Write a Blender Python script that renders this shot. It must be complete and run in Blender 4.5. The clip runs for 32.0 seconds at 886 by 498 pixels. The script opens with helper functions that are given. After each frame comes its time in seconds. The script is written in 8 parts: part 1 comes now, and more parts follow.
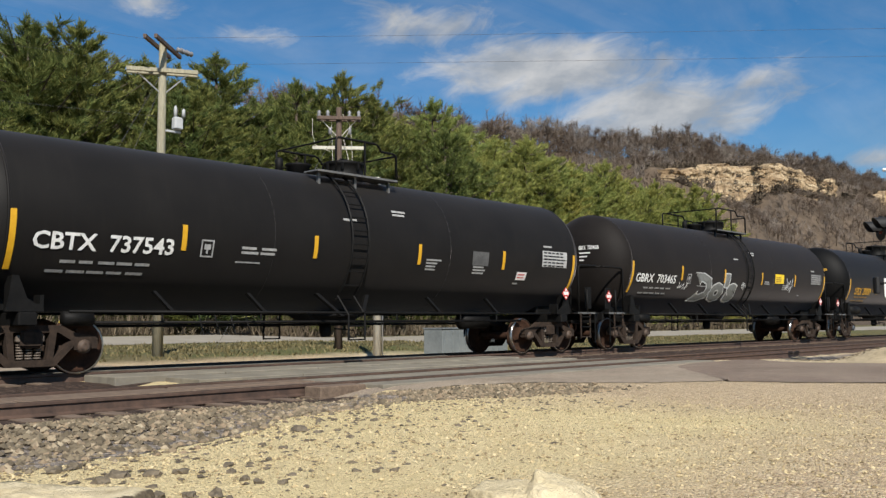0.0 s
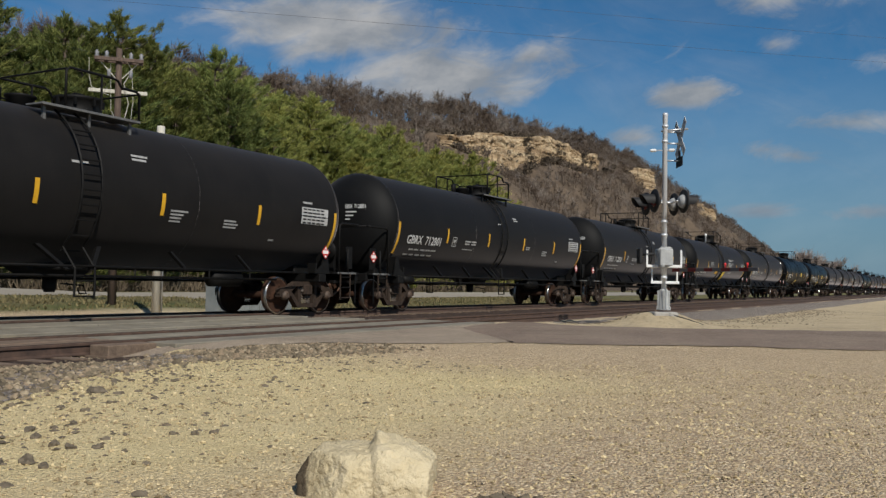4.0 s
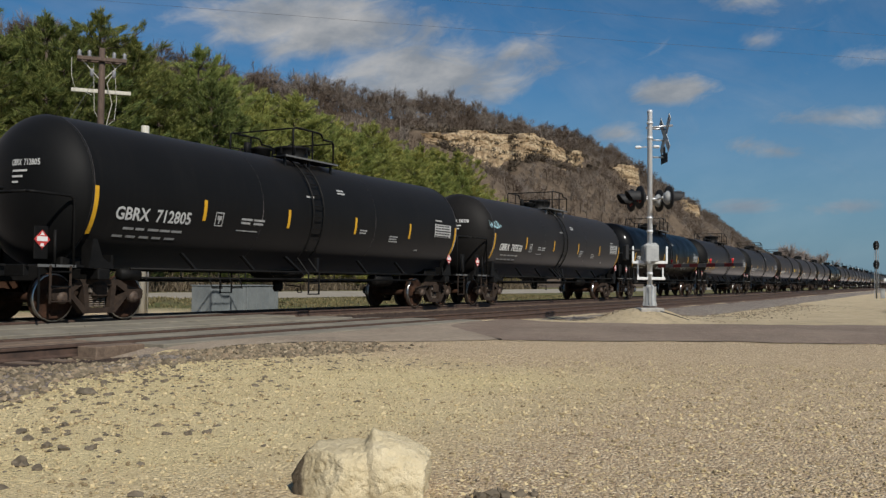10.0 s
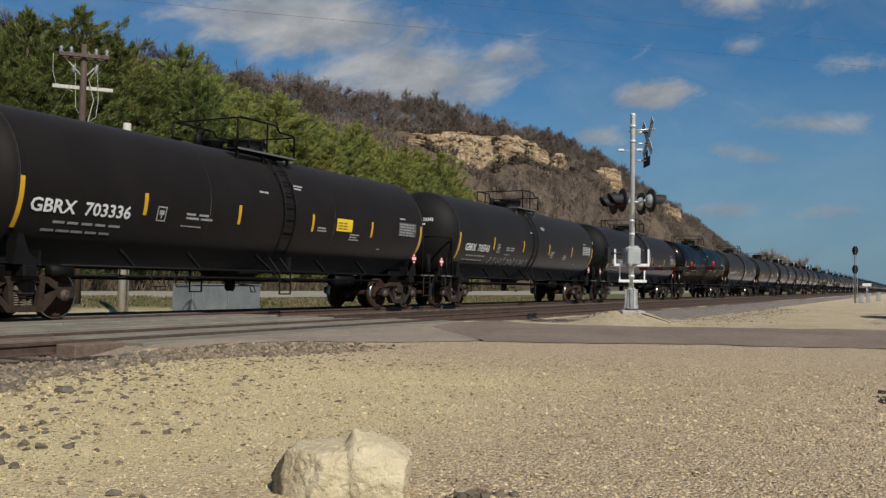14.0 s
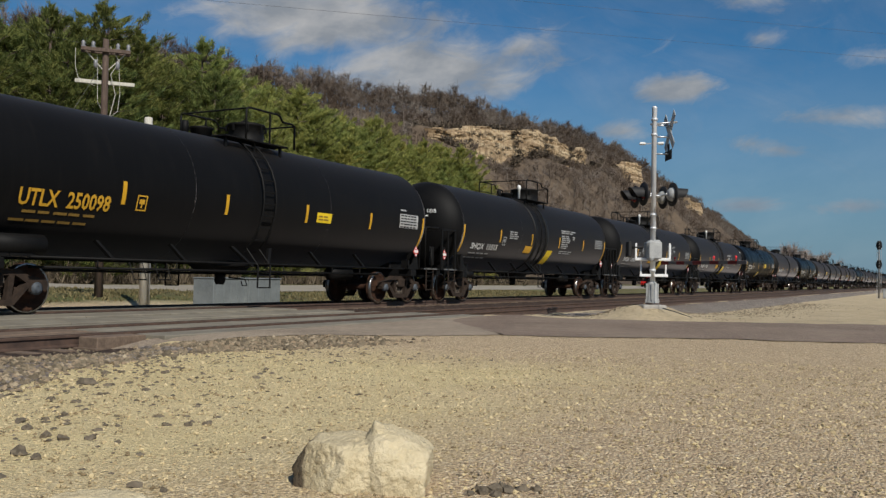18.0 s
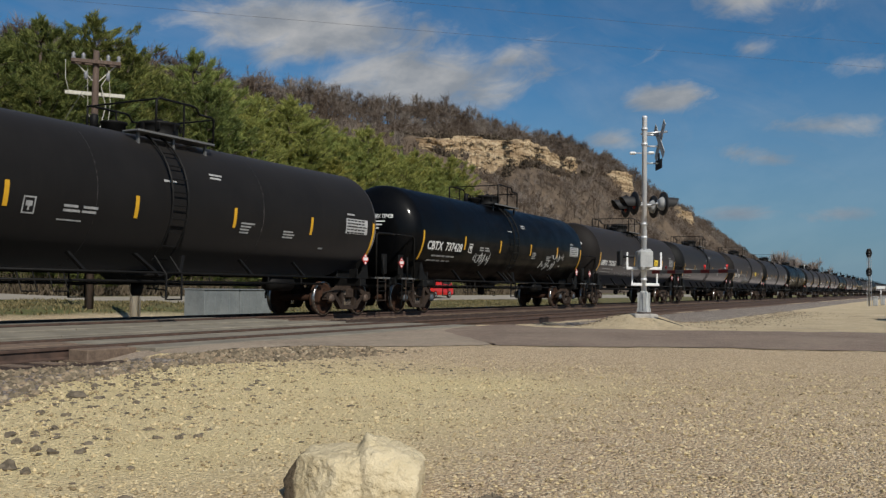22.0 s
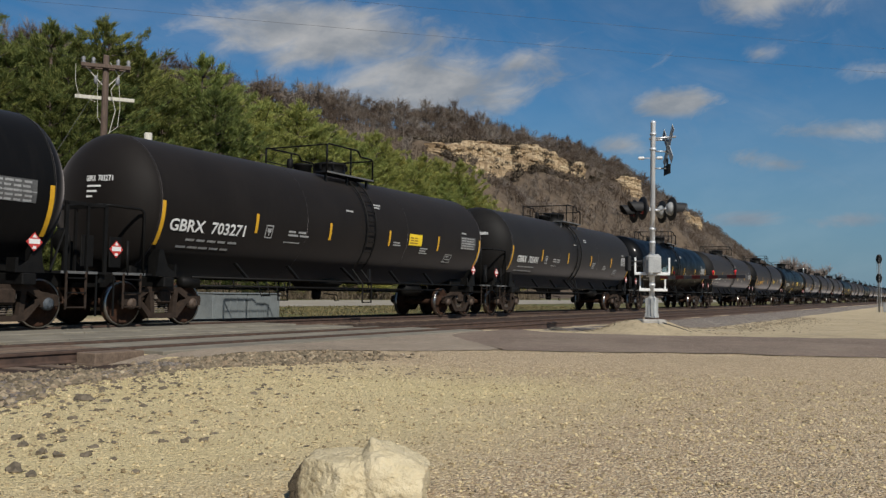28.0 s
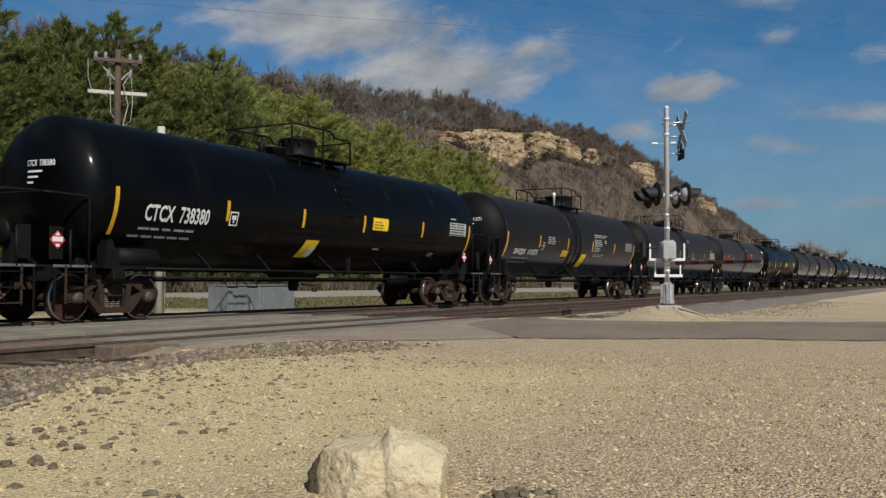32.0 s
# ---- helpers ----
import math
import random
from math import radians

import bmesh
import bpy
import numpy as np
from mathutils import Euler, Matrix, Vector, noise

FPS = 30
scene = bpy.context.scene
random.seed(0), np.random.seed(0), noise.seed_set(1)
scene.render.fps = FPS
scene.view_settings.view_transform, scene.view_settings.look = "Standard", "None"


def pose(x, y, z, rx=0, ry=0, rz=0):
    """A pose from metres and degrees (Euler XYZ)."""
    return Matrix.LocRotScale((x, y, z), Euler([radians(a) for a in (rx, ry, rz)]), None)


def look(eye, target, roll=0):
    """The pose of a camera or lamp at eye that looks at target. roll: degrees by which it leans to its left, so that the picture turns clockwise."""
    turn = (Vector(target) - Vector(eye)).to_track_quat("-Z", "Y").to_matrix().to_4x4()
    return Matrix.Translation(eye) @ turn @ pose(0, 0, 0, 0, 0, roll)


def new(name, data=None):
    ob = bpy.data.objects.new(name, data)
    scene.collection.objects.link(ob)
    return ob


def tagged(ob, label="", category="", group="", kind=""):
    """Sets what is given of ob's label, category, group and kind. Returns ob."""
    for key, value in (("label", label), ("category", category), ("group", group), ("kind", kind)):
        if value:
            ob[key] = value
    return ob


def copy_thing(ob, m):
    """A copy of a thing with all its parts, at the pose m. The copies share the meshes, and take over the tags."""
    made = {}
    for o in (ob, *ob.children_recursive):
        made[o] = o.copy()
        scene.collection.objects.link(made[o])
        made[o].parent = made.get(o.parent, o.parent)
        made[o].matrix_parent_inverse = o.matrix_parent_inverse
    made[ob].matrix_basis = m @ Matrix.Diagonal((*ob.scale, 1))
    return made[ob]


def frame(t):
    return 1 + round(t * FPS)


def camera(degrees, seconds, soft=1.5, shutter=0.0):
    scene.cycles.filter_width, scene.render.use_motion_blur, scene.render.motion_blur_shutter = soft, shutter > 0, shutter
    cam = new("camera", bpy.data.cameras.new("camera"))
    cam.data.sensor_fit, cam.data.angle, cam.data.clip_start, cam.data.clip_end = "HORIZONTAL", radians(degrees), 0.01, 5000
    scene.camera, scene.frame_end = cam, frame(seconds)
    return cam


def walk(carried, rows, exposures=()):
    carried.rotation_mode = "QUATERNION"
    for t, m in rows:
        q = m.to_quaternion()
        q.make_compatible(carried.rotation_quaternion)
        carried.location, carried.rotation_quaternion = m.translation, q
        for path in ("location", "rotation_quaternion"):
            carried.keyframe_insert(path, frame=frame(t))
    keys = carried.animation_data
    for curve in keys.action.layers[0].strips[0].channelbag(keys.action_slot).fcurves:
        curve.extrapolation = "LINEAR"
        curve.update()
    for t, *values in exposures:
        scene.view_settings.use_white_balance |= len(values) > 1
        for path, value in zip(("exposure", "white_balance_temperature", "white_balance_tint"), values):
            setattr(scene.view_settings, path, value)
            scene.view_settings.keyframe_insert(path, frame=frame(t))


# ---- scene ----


# ---------------------------------------------------------------- camera
cam = camera(52.0, 32.0, soft=1.4)
PATH = [
    (0, (0.357, 0.138, 0.887), (1.808, 1.505, 1.05), -0.4),
    (0.5, (0.384, 0.14, 0.892), (1.86, 1.483, 1.022), -0.4),
    (1, (0.332, 0.217, 0.887), (1.85, 1.514, 0.997), -0.8),
    (1.5, (0.216, 0.295, 0.913), (1.862, 1.424, 1.029), -0.9),
    (2, (0.102, 0.341, 0.915), (1.768, 1.441, 1.036), 0.3),
    (2.5, (0.15, 0.331, 0.919), (1.838, 1.398, 1.025), 1.1),
    (3, (0.194, 0.322, 0.911), (1.875, 1.404, 0.975), 1.3),
    (3.5, (0.136, 0.349, 0.918), (1.85, 1.378, 0.985), 1.1),
    (5.5, (0.004, 0.42, 0.923), (1.774, 1.348, 1.008), 1.2),
    (6, (0.01, 0.421, 0.92), (1.781, 1.345, 1.02), 1.4),
    (6.5, (0.02, 0.407, 0.921), (1.805, 1.305, 1.025), 1.3),
    (7, (-0.004, 0.428, 0.915), (1.755, 1.374, 1.025), 1.3),
    (7.5, (0.018, 0.43, 0.919), (1.779, 1.372, 1.022), 1.1),
    (8, (0.032, 0.421, 0.919), (1.814, 1.325, 1.001), 0.5),
    (8.5, (0.056, 0.422, 0.916), (1.842, 1.319, 0.996), 0.2),
    (9, (0.034, 0.404, 0.916), (1.822, 1.298, 0.974), 0.7),
    (9.5, (0.049, 0.405, 0.923), (1.829, 1.314, 0.984), 0.6),
    (10, (0.025, 0.403, 0.922), (1.784, 1.352, 0.993), 0.5),
    (10.5, (0.02, 0.386, 0.922), (1.77, 1.352, 0.994), 0.6),
    (11, (0.021, 0.403, 0.916), (1.797, 1.32, 0.983), 1.0),
    (11.5, (0.014, 0.405, 0.921), (1.792, 1.319, 0.979), 1.0),
    (12, (0.017, 0.411, 0.918), (1.794, 1.327, 0.981), 0.6),
    (12.5, (0.022, 0.408, 0.917), (1.796, 1.33, 0.974), 0.7),
    (13, (0.03, 0.402, 0.922), (1.806, 1.321, 0.982), 0.8),
    (13.5, (0.026, 0.403, 0.923), (1.799, 1.326, 0.994), 0.9),
    (14, (0.026, 0.402, 0.916), (1.802, 1.317, 0.99), 1.0),
    (14.5, (0.03, 0.4, 0.92), (1.799, 1.328, 0.995), 0.9),
    (16.5, (0.063, 0.432, 0.91), (1.815, 1.392, 0.995), 0.9),
    (17, (0.075, 0.425, 0.911), (1.823, 1.395, 0.979), 1.0),
    (17.5, (0.065, 0.428, 0.913), (1.808, 1.406, 0.981), 1.0),
    (18, (0.066, 0.438, 0.903), (1.823, 1.391, 0.964), 1.1),
    (18.5, (0.073, 0.435, 0.908), (1.833, 1.384, 0.963), 1.0),
    (19, (0.065, 0.434, 0.912), (1.819, 1.392, 0.97), 1.2),
    (19.5, (0.077, 0.427, 0.911), (1.843, 1.364, 0.969), 0.9),
    (20, (0.073, 0.419, 0.906), (1.839, 1.355, 0.963), 0.9),
    (20.5, (0.069, 0.423, 0.911), (1.838, 1.353, 0.986), 1.2),
    (21, (0.08, 0.435, 0.906), (1.858, 1.348, 0.986), 1.1),
    (21.5, (0.07, 0.432, 0.911), (1.846, 1.347, 0.985), 1.0),
    (22, (0.065, 0.432, 0.91), (1.83, 1.369, 0.993), 0.8),
    (22.5, (0.069, 0.422, 0.914), (1.834, 1.36, 0.995), 1.0),
    (23, (0.071, 0.425, 0.912), (1.828, 1.374, 1.007), 0.9),
    (23.5, (0.063, 0.413, 0.915), (1.82, 1.364, 1.008), 0.9),
    (24, (0.063, 0.413, 0.916), (1.817, 1.368, 1.019), 1.1),
    (24.5, (0.059, 0.412, 0.913), (1.822, 1.349, 1.026), 1.0),
    (25, (0.07, 0.409, 0.911), (1.839, 1.334, 1.021), 1.1),
    (25.5, (0.075, 0.419, 0.911), (1.849, 1.336, 1.018), 1.0),
    (27.5, (0.073, 0.422, 0.909), (1.832, 1.369, 1.004), 1.0),
    (28, (0.077, 0.422, 0.909), (1.833, 1.375, 1.002), 1.0),
    (28.5, (0.078, 0.425, 0.909), (1.835, 1.376, 0.998), 0.8),
    (29, (0.079, 0.42, 0.907), (1.837, 1.372, 0.973), 0.6),
    (29.5, (0.07, 0.418, 0.909), (1.812, 1.4, 0.957), 0.6),
    (30, (0.071, 0.415, 0.908), (1.796, 1.424, 0.957), 0.4),
    (30.5, (0.084, 0.425, 0.906), (1.816, 1.424, 0.968), 0.4),
    (31, (0.082, 0.432, 0.906), (1.824, 1.412, 0.968), 0.6),
    (31.5, (0.08, 0.429, 0.915), (1.832, 1.39, 0.984), 0.4),
    (32, (0.079, 0.435, 0.904), (1.821, 1.414, 0.973), 0.2),
]
walk(cam, [(t, look(eye, target, roll)) for t, eye, target, roll in PATH], exposures=[(0.0, 0.5), (1.0, 0.3), (2.0, 0.12), (3.0, 0.0), (32.0, 0.0)])

# ---------------------------------------------------------------- sky and sun
SUN_AZ, SUN_EL = radians(234.0), radians(41.0)      # where the sun stands, from +x, and how high
world = bpy.data.worlds.new("sky")
scene.world = world
world.use_nodes = True
wn, wl = world.node_tree.nodes, world.node_tree.links
wn.clear()


def wnode(kind, **values):
    n = wn.new(kind)
    for k, v in values.items():
        n.inputs[k].default_value = v
    return n


def wmath(op, a, b=None, clamp=False):
    n = wn.new("ShaderNodeMath")
    n.operation, n.use_clamp = op, clamp
    for i, v in enumerate((a, b)):
        if v is None:
            continue
        if isinstance(v, (int, float)):
            n.inputs[i].default_value = v
        else:
            wl.new(v, n.inputs[i])
    return n.outputs[0]


sky = wn.new("ShaderNodeTexSky")
sky.sky_type, sky.sun_disc = "NISHITA", False
sky.sun_elevation, sky.sun_rotation = SUN_EL, radians(90) - SUN_AZ
sky.air_density, sky.dust_density, sky.ozone_density = 1.0, 0.25, 2.2
coord = wn.new("ShaderNodeTexCoord")
sep = wn.new("ShaderNodeSeparateXYZ")
wl.new(coord.outputs["Generated"], sep.inputs[0])
azim = wmath("MULTIPLY", wmath("ARCTAN2", sep.outputs[1], sep.outputs[0]), 57.2958)
elev = wmath("MULTIPLY", wmath("ARCSINE", sep.outputs[2]), 57.2958)
# cloud noise lives on a flat layer overhead, so that it shrinks towards the horizon
high = wmath("MAXIMUM", wmath("ADD", sep.outputs[2], 0.10), 0.02)
flat = wn.new("ShaderNodeCombineXYZ")
wl.new(wmath("DIVIDE", sep.outputs[0], high), flat.inputs[0])
wl.new(wmath("DIVIDE", sep.outputs[1], high), flat.inputs[1])
noise_a = wnode("ShaderNodeTexNoise", Scale=1.15, Detail=12.0, Roughness=0.64, Distortion=0.7)
noise_b = wnode("ShaderNodeTexNoise", Scale=1.0, Detail=6.0, Roughness=0.55)
noise_c = wnode("ShaderNodeTexNoise", Scale=1.1, Detail=8.0, Roughness=0.62, Distortion=0.8)
local = wn.new("ShaderNodeCombineXYZ")
wl.new(wmath("ADD", wmath("MULTIPLY", azim, 0.23), wmath("MULTIPLY", elev, 0.10)), local.inputs[0])
wl.new(wmath("MULTIPLY", elev, 0.42), local.inputs[1])
wl.new(local.outputs[0], noise_a.inputs["Vector"])
wl.new(local.outputs[0], noise_b.inputs["Vector"])
streaks = wn.new("ShaderNodeMapping")
streaks.inputs["Scale"].default_value = (0.55, 1.5, 1.0)
streaks.inputs["Rotation"].default_value = (0, 0, radians(20))
wl.new(flat.outputs[0], streaks.inputs["Vector"])
wl.new(streaks.outputs[0], noise_c.inputs["Vector"])


def bank(az, el, da, de, lean=0.0):
    """How deep a direction lies in one bank of cloud: 1 at its heart, 0 outside."""
    u = wmath("DIVIDE", wmath("SUBTRACT", azim, az), da)
    v = wmath("DIVIDE", wmath("SUBTRACT", wmath("SUBTRACT", elev, el), wmath("MULTIPLY", u, lean)), de)
    return wmath("SUBTRACT", 1.0, wmath("SQRT", wmath("ADD", wmath("MULTIPLY", u, u), wmath("MULTIPLY", v, v))), clamp=True)


banks = None
for spec in [(36.5, 15.7, 10.5, 2.9, 0.3, 1.05), (29.5, 12.9, 9.5, 2.9, -0.3, 1.10), (24.3, 14.1, 5.0, 1.7, -1.2, 0.6), (44, 18.5, 8, 2.0, 0.3, 0.7), (14.2, 11.7, 3.4, 1.35, 0.0, 0.95), (17.4, 9.1, 2.6, 1.1, 0.0, 0.75), (8.8, 17.4, 5.0, 1.9, 0.0, 0.85), (9.3, 14.4, 1.9, 0.9, 0.0, 0.5), (8.4, 7.9, 3.6, 1.0, 0.5, 0.62), (9.9, 4.6, 3.4, 0.9, 0.1, 0.6), (4.4, 9.6, 5.0, 1.0, 0.4, 0.55), (2.0, 12.8, 4.0, 1.0, 0.3, 0.45), (4.6, 4.5, 3.6, 0.8, 0.0, 0.6), (62.0, 19.0, 4.0, 1.2, 0.0, 0.6), (55.0, 17.6, 3.5, 1.0, 0.0, 0.5), (110, 40, 30, 14, 0, 0.7), (200, 35, 40, 15, 0, 0.7), (300, 30, 50, 14, 0, 0.7), (340, 55, 30, 14, 0, 0.6)]:
    b = bank(*spec[:5])
    b = wmath("MULTIPLY", b, spec[5])
    banks = b if banks is None else wmath("MAXIMUM", banks, b)
body = wmath("ADD", wmath("MULTIPLY", banks, 1.25), wmath("MULTIPLY", wmath("SUBTRACT", noise_a.outputs["Fac"], 0.5), 1.55))
ramp = wn.new("ShaderNodeMapRange")
ramp.interpolation_type = "SMOOTHSTEP"
ramp.inputs["From Min"].default_value, ramp.inputs["From Max"].default_value = 0.04, 0.92
wl.new(body, ramp.inputs["Value"])
veil = wn.new("ShaderNodeMapRange")
veil.inputs["From Min"].default_value, veil.inputs["From Max"].default_value = 0.38, 0.84
veil.inputs["To Max"].default_value = 0.38
wl.new(noise_c.outputs["Fac"], veil.inputs["Value"])
haze = wmath("MULTIPLY", wmath("SUBTRACT", 1.0, wmath("DIVIDE", elev, 14.0), clamp=True), 0.30)
cover = wmath("MAXIMUM", wmath("MULTIPLY", ramp.outputs[0], 0.93), wmath("MAXIMUM", veil.outputs[0], haze))
white = wn.new("ShaderNodeMixRGB")
white.inputs["Color1"].default_value = (5.2, 5.6, 6.1, 1)
white.inputs["Color2"].default_value = (9.2, 9.1, 9.0, 1)
shade = wn.new("ShaderNodeMapRange")
shade.inputs["From Min"].default_value, shade.inputs["From Max"].default_value = 0.40, 0.66
wl.new(noise_b.outputs["Fac"], shade.inputs["Value"])
wl.new(shade.outputs[0], white.inputs["Fac"])
mixed = wn.new("ShaderNodeMixRGB")
wl.new(cover, mixed.inputs["Fac"])
tint = wn.new("ShaderNodeMixRGB")
tint.blend_type = "MULTIPLY"
tint.inputs["Fac"].default_value = 1.0
tint.inputs["Color2"].default_value = (0.44, 0.985, 1.33, 1)
wl.new(sky.outputs[0], tint.inputs["Color1"])
wl.new(tint.outputs[0], mixed.inputs["Color1"])
wl.new(white.outputs[0], mixed.inputs["Color2"])
air = wn.new("ShaderNodeMixRGB")
air.inputs["Color2"].default_value = (3.15, 4.85, 6.75, 1)
wl.new(wmath("MULTIPLY", wmath("SUBTRACT", 1.0, wmath("DIVIDE", wmath("ABSOLUTE", elev), 13.0), clamp=True), 0.75), air.inputs["Fac"])
wl.new(mixed.outputs[0], air.inputs["Color1"])
back = wnode("ShaderNodeBackground", Strength=0.050)
wl.new(air.outputs[0], back.inputs["Color"])
wout = wn.new("ShaderNodeOutputWorld")
wl.new(back.outputs[0], wout.inputs["Surface"])

sun = new("sun", bpy.data.lights.new("sun", "SUN"))
sun.data.energy, sun.data.angle, sun.data.color = 4.5, radians(0.53), (1.0, 0.945, 0.86)
sun_from = Vector((math.cos(SUN_AZ) * math.cos(SUN_EL), math.sin(SUN_AZ) * math.cos(SUN_EL), math.sin(SUN_EL)))
sun.matrix_basis = look(sun_from * 60, (0, 0, 0))

# ---------------------------------------------------------------- materials


class Nodes:
    """A small writer of node materials."""

    def __init__(self, name, rough=0.8, metal=0.0, spec=0.5):
        self.mat = bpy.data.materials.new(name)
        self.mat.use_nodes = True
        self.tree = self.mat.node_tree
        self.shader = self.tree.nodes["Principled BSDF"]
        self.shader.inputs["Roughness"].default_value = rough
        self.shader.inputs["Metallic"].default_value = metal
        self.shader.inputs["Specular IOR Level"].default_value = spec
        self.place = None

    def put(self, a, b):
        self.tree.links.new(a, b)

    def coords(self, kind="Object", scale=(1, 1, 1)):
        c = self.tree.nodes.new("ShaderNodeTexCoord")
        m = self.tree.nodes.new("ShaderNodeMapping")
        m.inputs["Scale"].default_value = scale
        self.put(c.outputs[kind], m.inputs["Vector"])
        return m.outputs[0]

    def world(self, scale=(1, 1, 1)):
        g = self.tree.nodes.new("ShaderNodeNewGeometry")
        m = self.tree.nodes.new("ShaderNodeMapping")
        m.inputs["Scale"].default_value = scale
        self.put(g.outputs["Position"], m.inputs["Vector"])
        return m.outputs[0]

    def noise(self, vec, scale, detail=5.0, rough=0.6, warp=0.0):
        n = self.tree.nodes.new("ShaderNodeTexNoise")
        n.inputs["Scale"].default_value, n.inputs["Detail"].default_value = scale, detail
        n.inputs["Roughness"].default_value, n.inputs["Distortion"].default_value = rough, warp
        self.put(vec, n.inputs["Vector"])
        return n.outputs["Fac"]

    def cells(self, vec, scale, feature="F1", out="Distance"):
        n = self.tree.nodes.new("ShaderNodeTexVoronoi")
        n.feature = feature
        n.inputs["Scale"].default_value = scale
        self.put(vec, n.inputs["Vector"])
        return n.outputs[out]

    def ramp(self, fac, *stops):
        n = self.tree.nodes.new("ShaderNodeValToRGB")
        e = n.color_ramp.elements
        while len(e) < len(stops):
            e.new(0.5)
        for s, (p, c) in zip(e, stops):
            s.position = p
            s.color = (*c, 1) if not isinstance(c, (int, float)) else (c, c, c, 1)
        self.put(fac, n.inputs["Fac"])
        return n.outputs["Color"]

    def mix(self, fac, a, b, kind="MIX"):
        n = self.tree.nodes.new("ShaderNodeMixRGB")
        n.blend_type = kind
        for v, i in ((fac, "Fac"), (a, "Color1"), (b, "Color2")):
            if isinstance(v, (int, float)):
                n.inputs[i].default_value = v if i == "Fac" else (v, v, v, 1)
            elif isinstance(v, tuple):
                n.inputs[i].default_value = (*v, 1)
            else:
                self.put(v, n.inputs[i])
        return n.outputs[0]

    def rand(self):
        return self.tree.nodes.new("ShaderNodeObjectInfo").outputs["Random"]

    def island(self):
        return self.tree.nodes.new("ShaderNodeNewGeometry").outputs["Random Per Island"]

    def color(self, c):
        if isinstance(c, tuple):
            self.shader.inputs["Base Color"].default_value = (*c, 1)
        else:
            self.put(c, self.shader.inputs["Base Color"])
        return self

    def rough(self, c):
        self.put(c, self.shader.inputs["Roughness"])
        return self

    def bump(self, height, strength=0.3, dist=0.02):
        n = self.tree.nodes.new("ShaderNodeBump")
        n.inputs["Strength"].default_value, n.inputs["Distance"].default_value = strength, dist
        self.put(height, n.inputs["Height"])
        self.put(n.outputs[0], self.shader.inputs["Normal"])
        return self


def tank_paint(name, dark, light, rough, coat=0.0, dirt=(0.038, 0.033, 0.027)):
    """Painted tank steel: faint plate-to-plate change, runs of dust down the sides, road film low down."""
    m = Nodes(name, rough, spec=0.15)
    v = m.coords("Object")
    runs = m.noise(m.coords("Object", (2.2, 0.25, 0.25)), 3.0, 6, 0.65)
    blot = m.noise(v, 0.9, 5, 0.6)
    base = m.mix(m.ramp(blot, (0.3, 0.0), (0.7, 1.0)), dark, light)
    c = m.mix(m.ramp(runs, (0.52, 0.0), (0.78, 0.10 if not coat else 0.05)), base, dirt)
    m.color(c)
    if coat:
        m.shader.inputs["Specular IOR Level"].default_value = 0.06
        m.rough(m.ramp(blot, (0.3, rough * 0.8), (0.75, rough * 1.5)))
        m.shader.inputs["Coat Weight"].default_value = coat
        m.shader.inputs["Coat Roughness"].default_value = 0.13 if coat < 0.5 else 0.06
    else:
        m.bump(m.noise(v, 60, 3, 0.5), 0.05, 0.004)
        m.shader.inputs["Sheen Weight"].default_value = 0.19
        m.shader.inputs["Sheen Roughness"].default_value = 0.34
        m.shader.inputs["Sheen Tint"].default_value = (1.0, 0.92, 0.92, 1)
    return m.mat


def speckled(name, dark, light, rough, scale=8.0, metal=0.0, bump=0.15, dist=0.01, kind="Object", spec=0.5):
    m = Nodes(name, rough, metal, spec)
    v = m.coords(kind)
    a, b = m.noise(v, scale, 6, 0.65), m.noise(v, scale * 7, 3, 0.6)
    f = m.mix(0.35, a, b)
    m.color(m.ramp(f, (0.32, dark), (0.68, light)))
    if bump:
        m.bump(b, bump, dist)
    return m.mat


M = {}
M["matte"] = tank_paint("black_tank_paint_weathered", (0.0014, 0.0014, 0.0015), (0.0025, 0.0024, 0.0024), 0.60)
M["dusty"] = tank_paint("dusty_black_tank_paint", (0.0070, 0.0064, 0.0060), (0.0108, 0.0098, 0.0090), 0.62)
M["brown"] = tank_paint("brown_black_tank_paint", (0.0075, 0.0060, 0.0052), (0.0115, 0.0093, 0.0080), 0.66)
M["ashen"] = tank_paint("grey_black_tank_paint", (0.0027, 0.0029, 0.0030), (0.0046, 0.0047, 0.0048), 0.62)
M["gloss"] = tank_paint("black_tank_enamel", (0.0012, 0.0014, 0.0018), (0.0020, 0.0022, 0.0026), 0.45, coat=0.15)
M["band"] = speckled("band_paint", (0.007, 0.007, 0.007), (0.010, 0.010, 0.010), 0.5, 5, spec=0.2)
M["black"] = speckled("black_steel", (0.0035, 0.0035, 0.0035), (0.0095, 0.009, 0.0085), 0.6, 6, spec=0.14)
M["grime"] = speckled("truck_grime", (0.014, 0.0105, 0.0085), (0.052, 0.035, 0.025), 0.92, 7, bump=0.4, spec=0.2)
M["rusty"] = speckled("rusty_iron", (0.055, 0.030, 0.020), (0.170, 0.090, 0.055), 0.85, 9, bump=0.4)
M["wheel"] = speckled("wheel_iron", (0.016, 0.0085, 0.0055), (0.068, 0.032, 0.018), 0.9, 6, bump=0.2, spec=0.2)
M["tread"] = speckled("worn_tread", (0.45, 0.43, 0.40), (0.62, 0.60, 0.57), 0.28, 5, metal=1.0, bump=0.05)
M["spring"] = speckled("spring_steel", (0.07, 0.055, 0.042), (0.15, 0.12, 0.095), 0.7, 10)
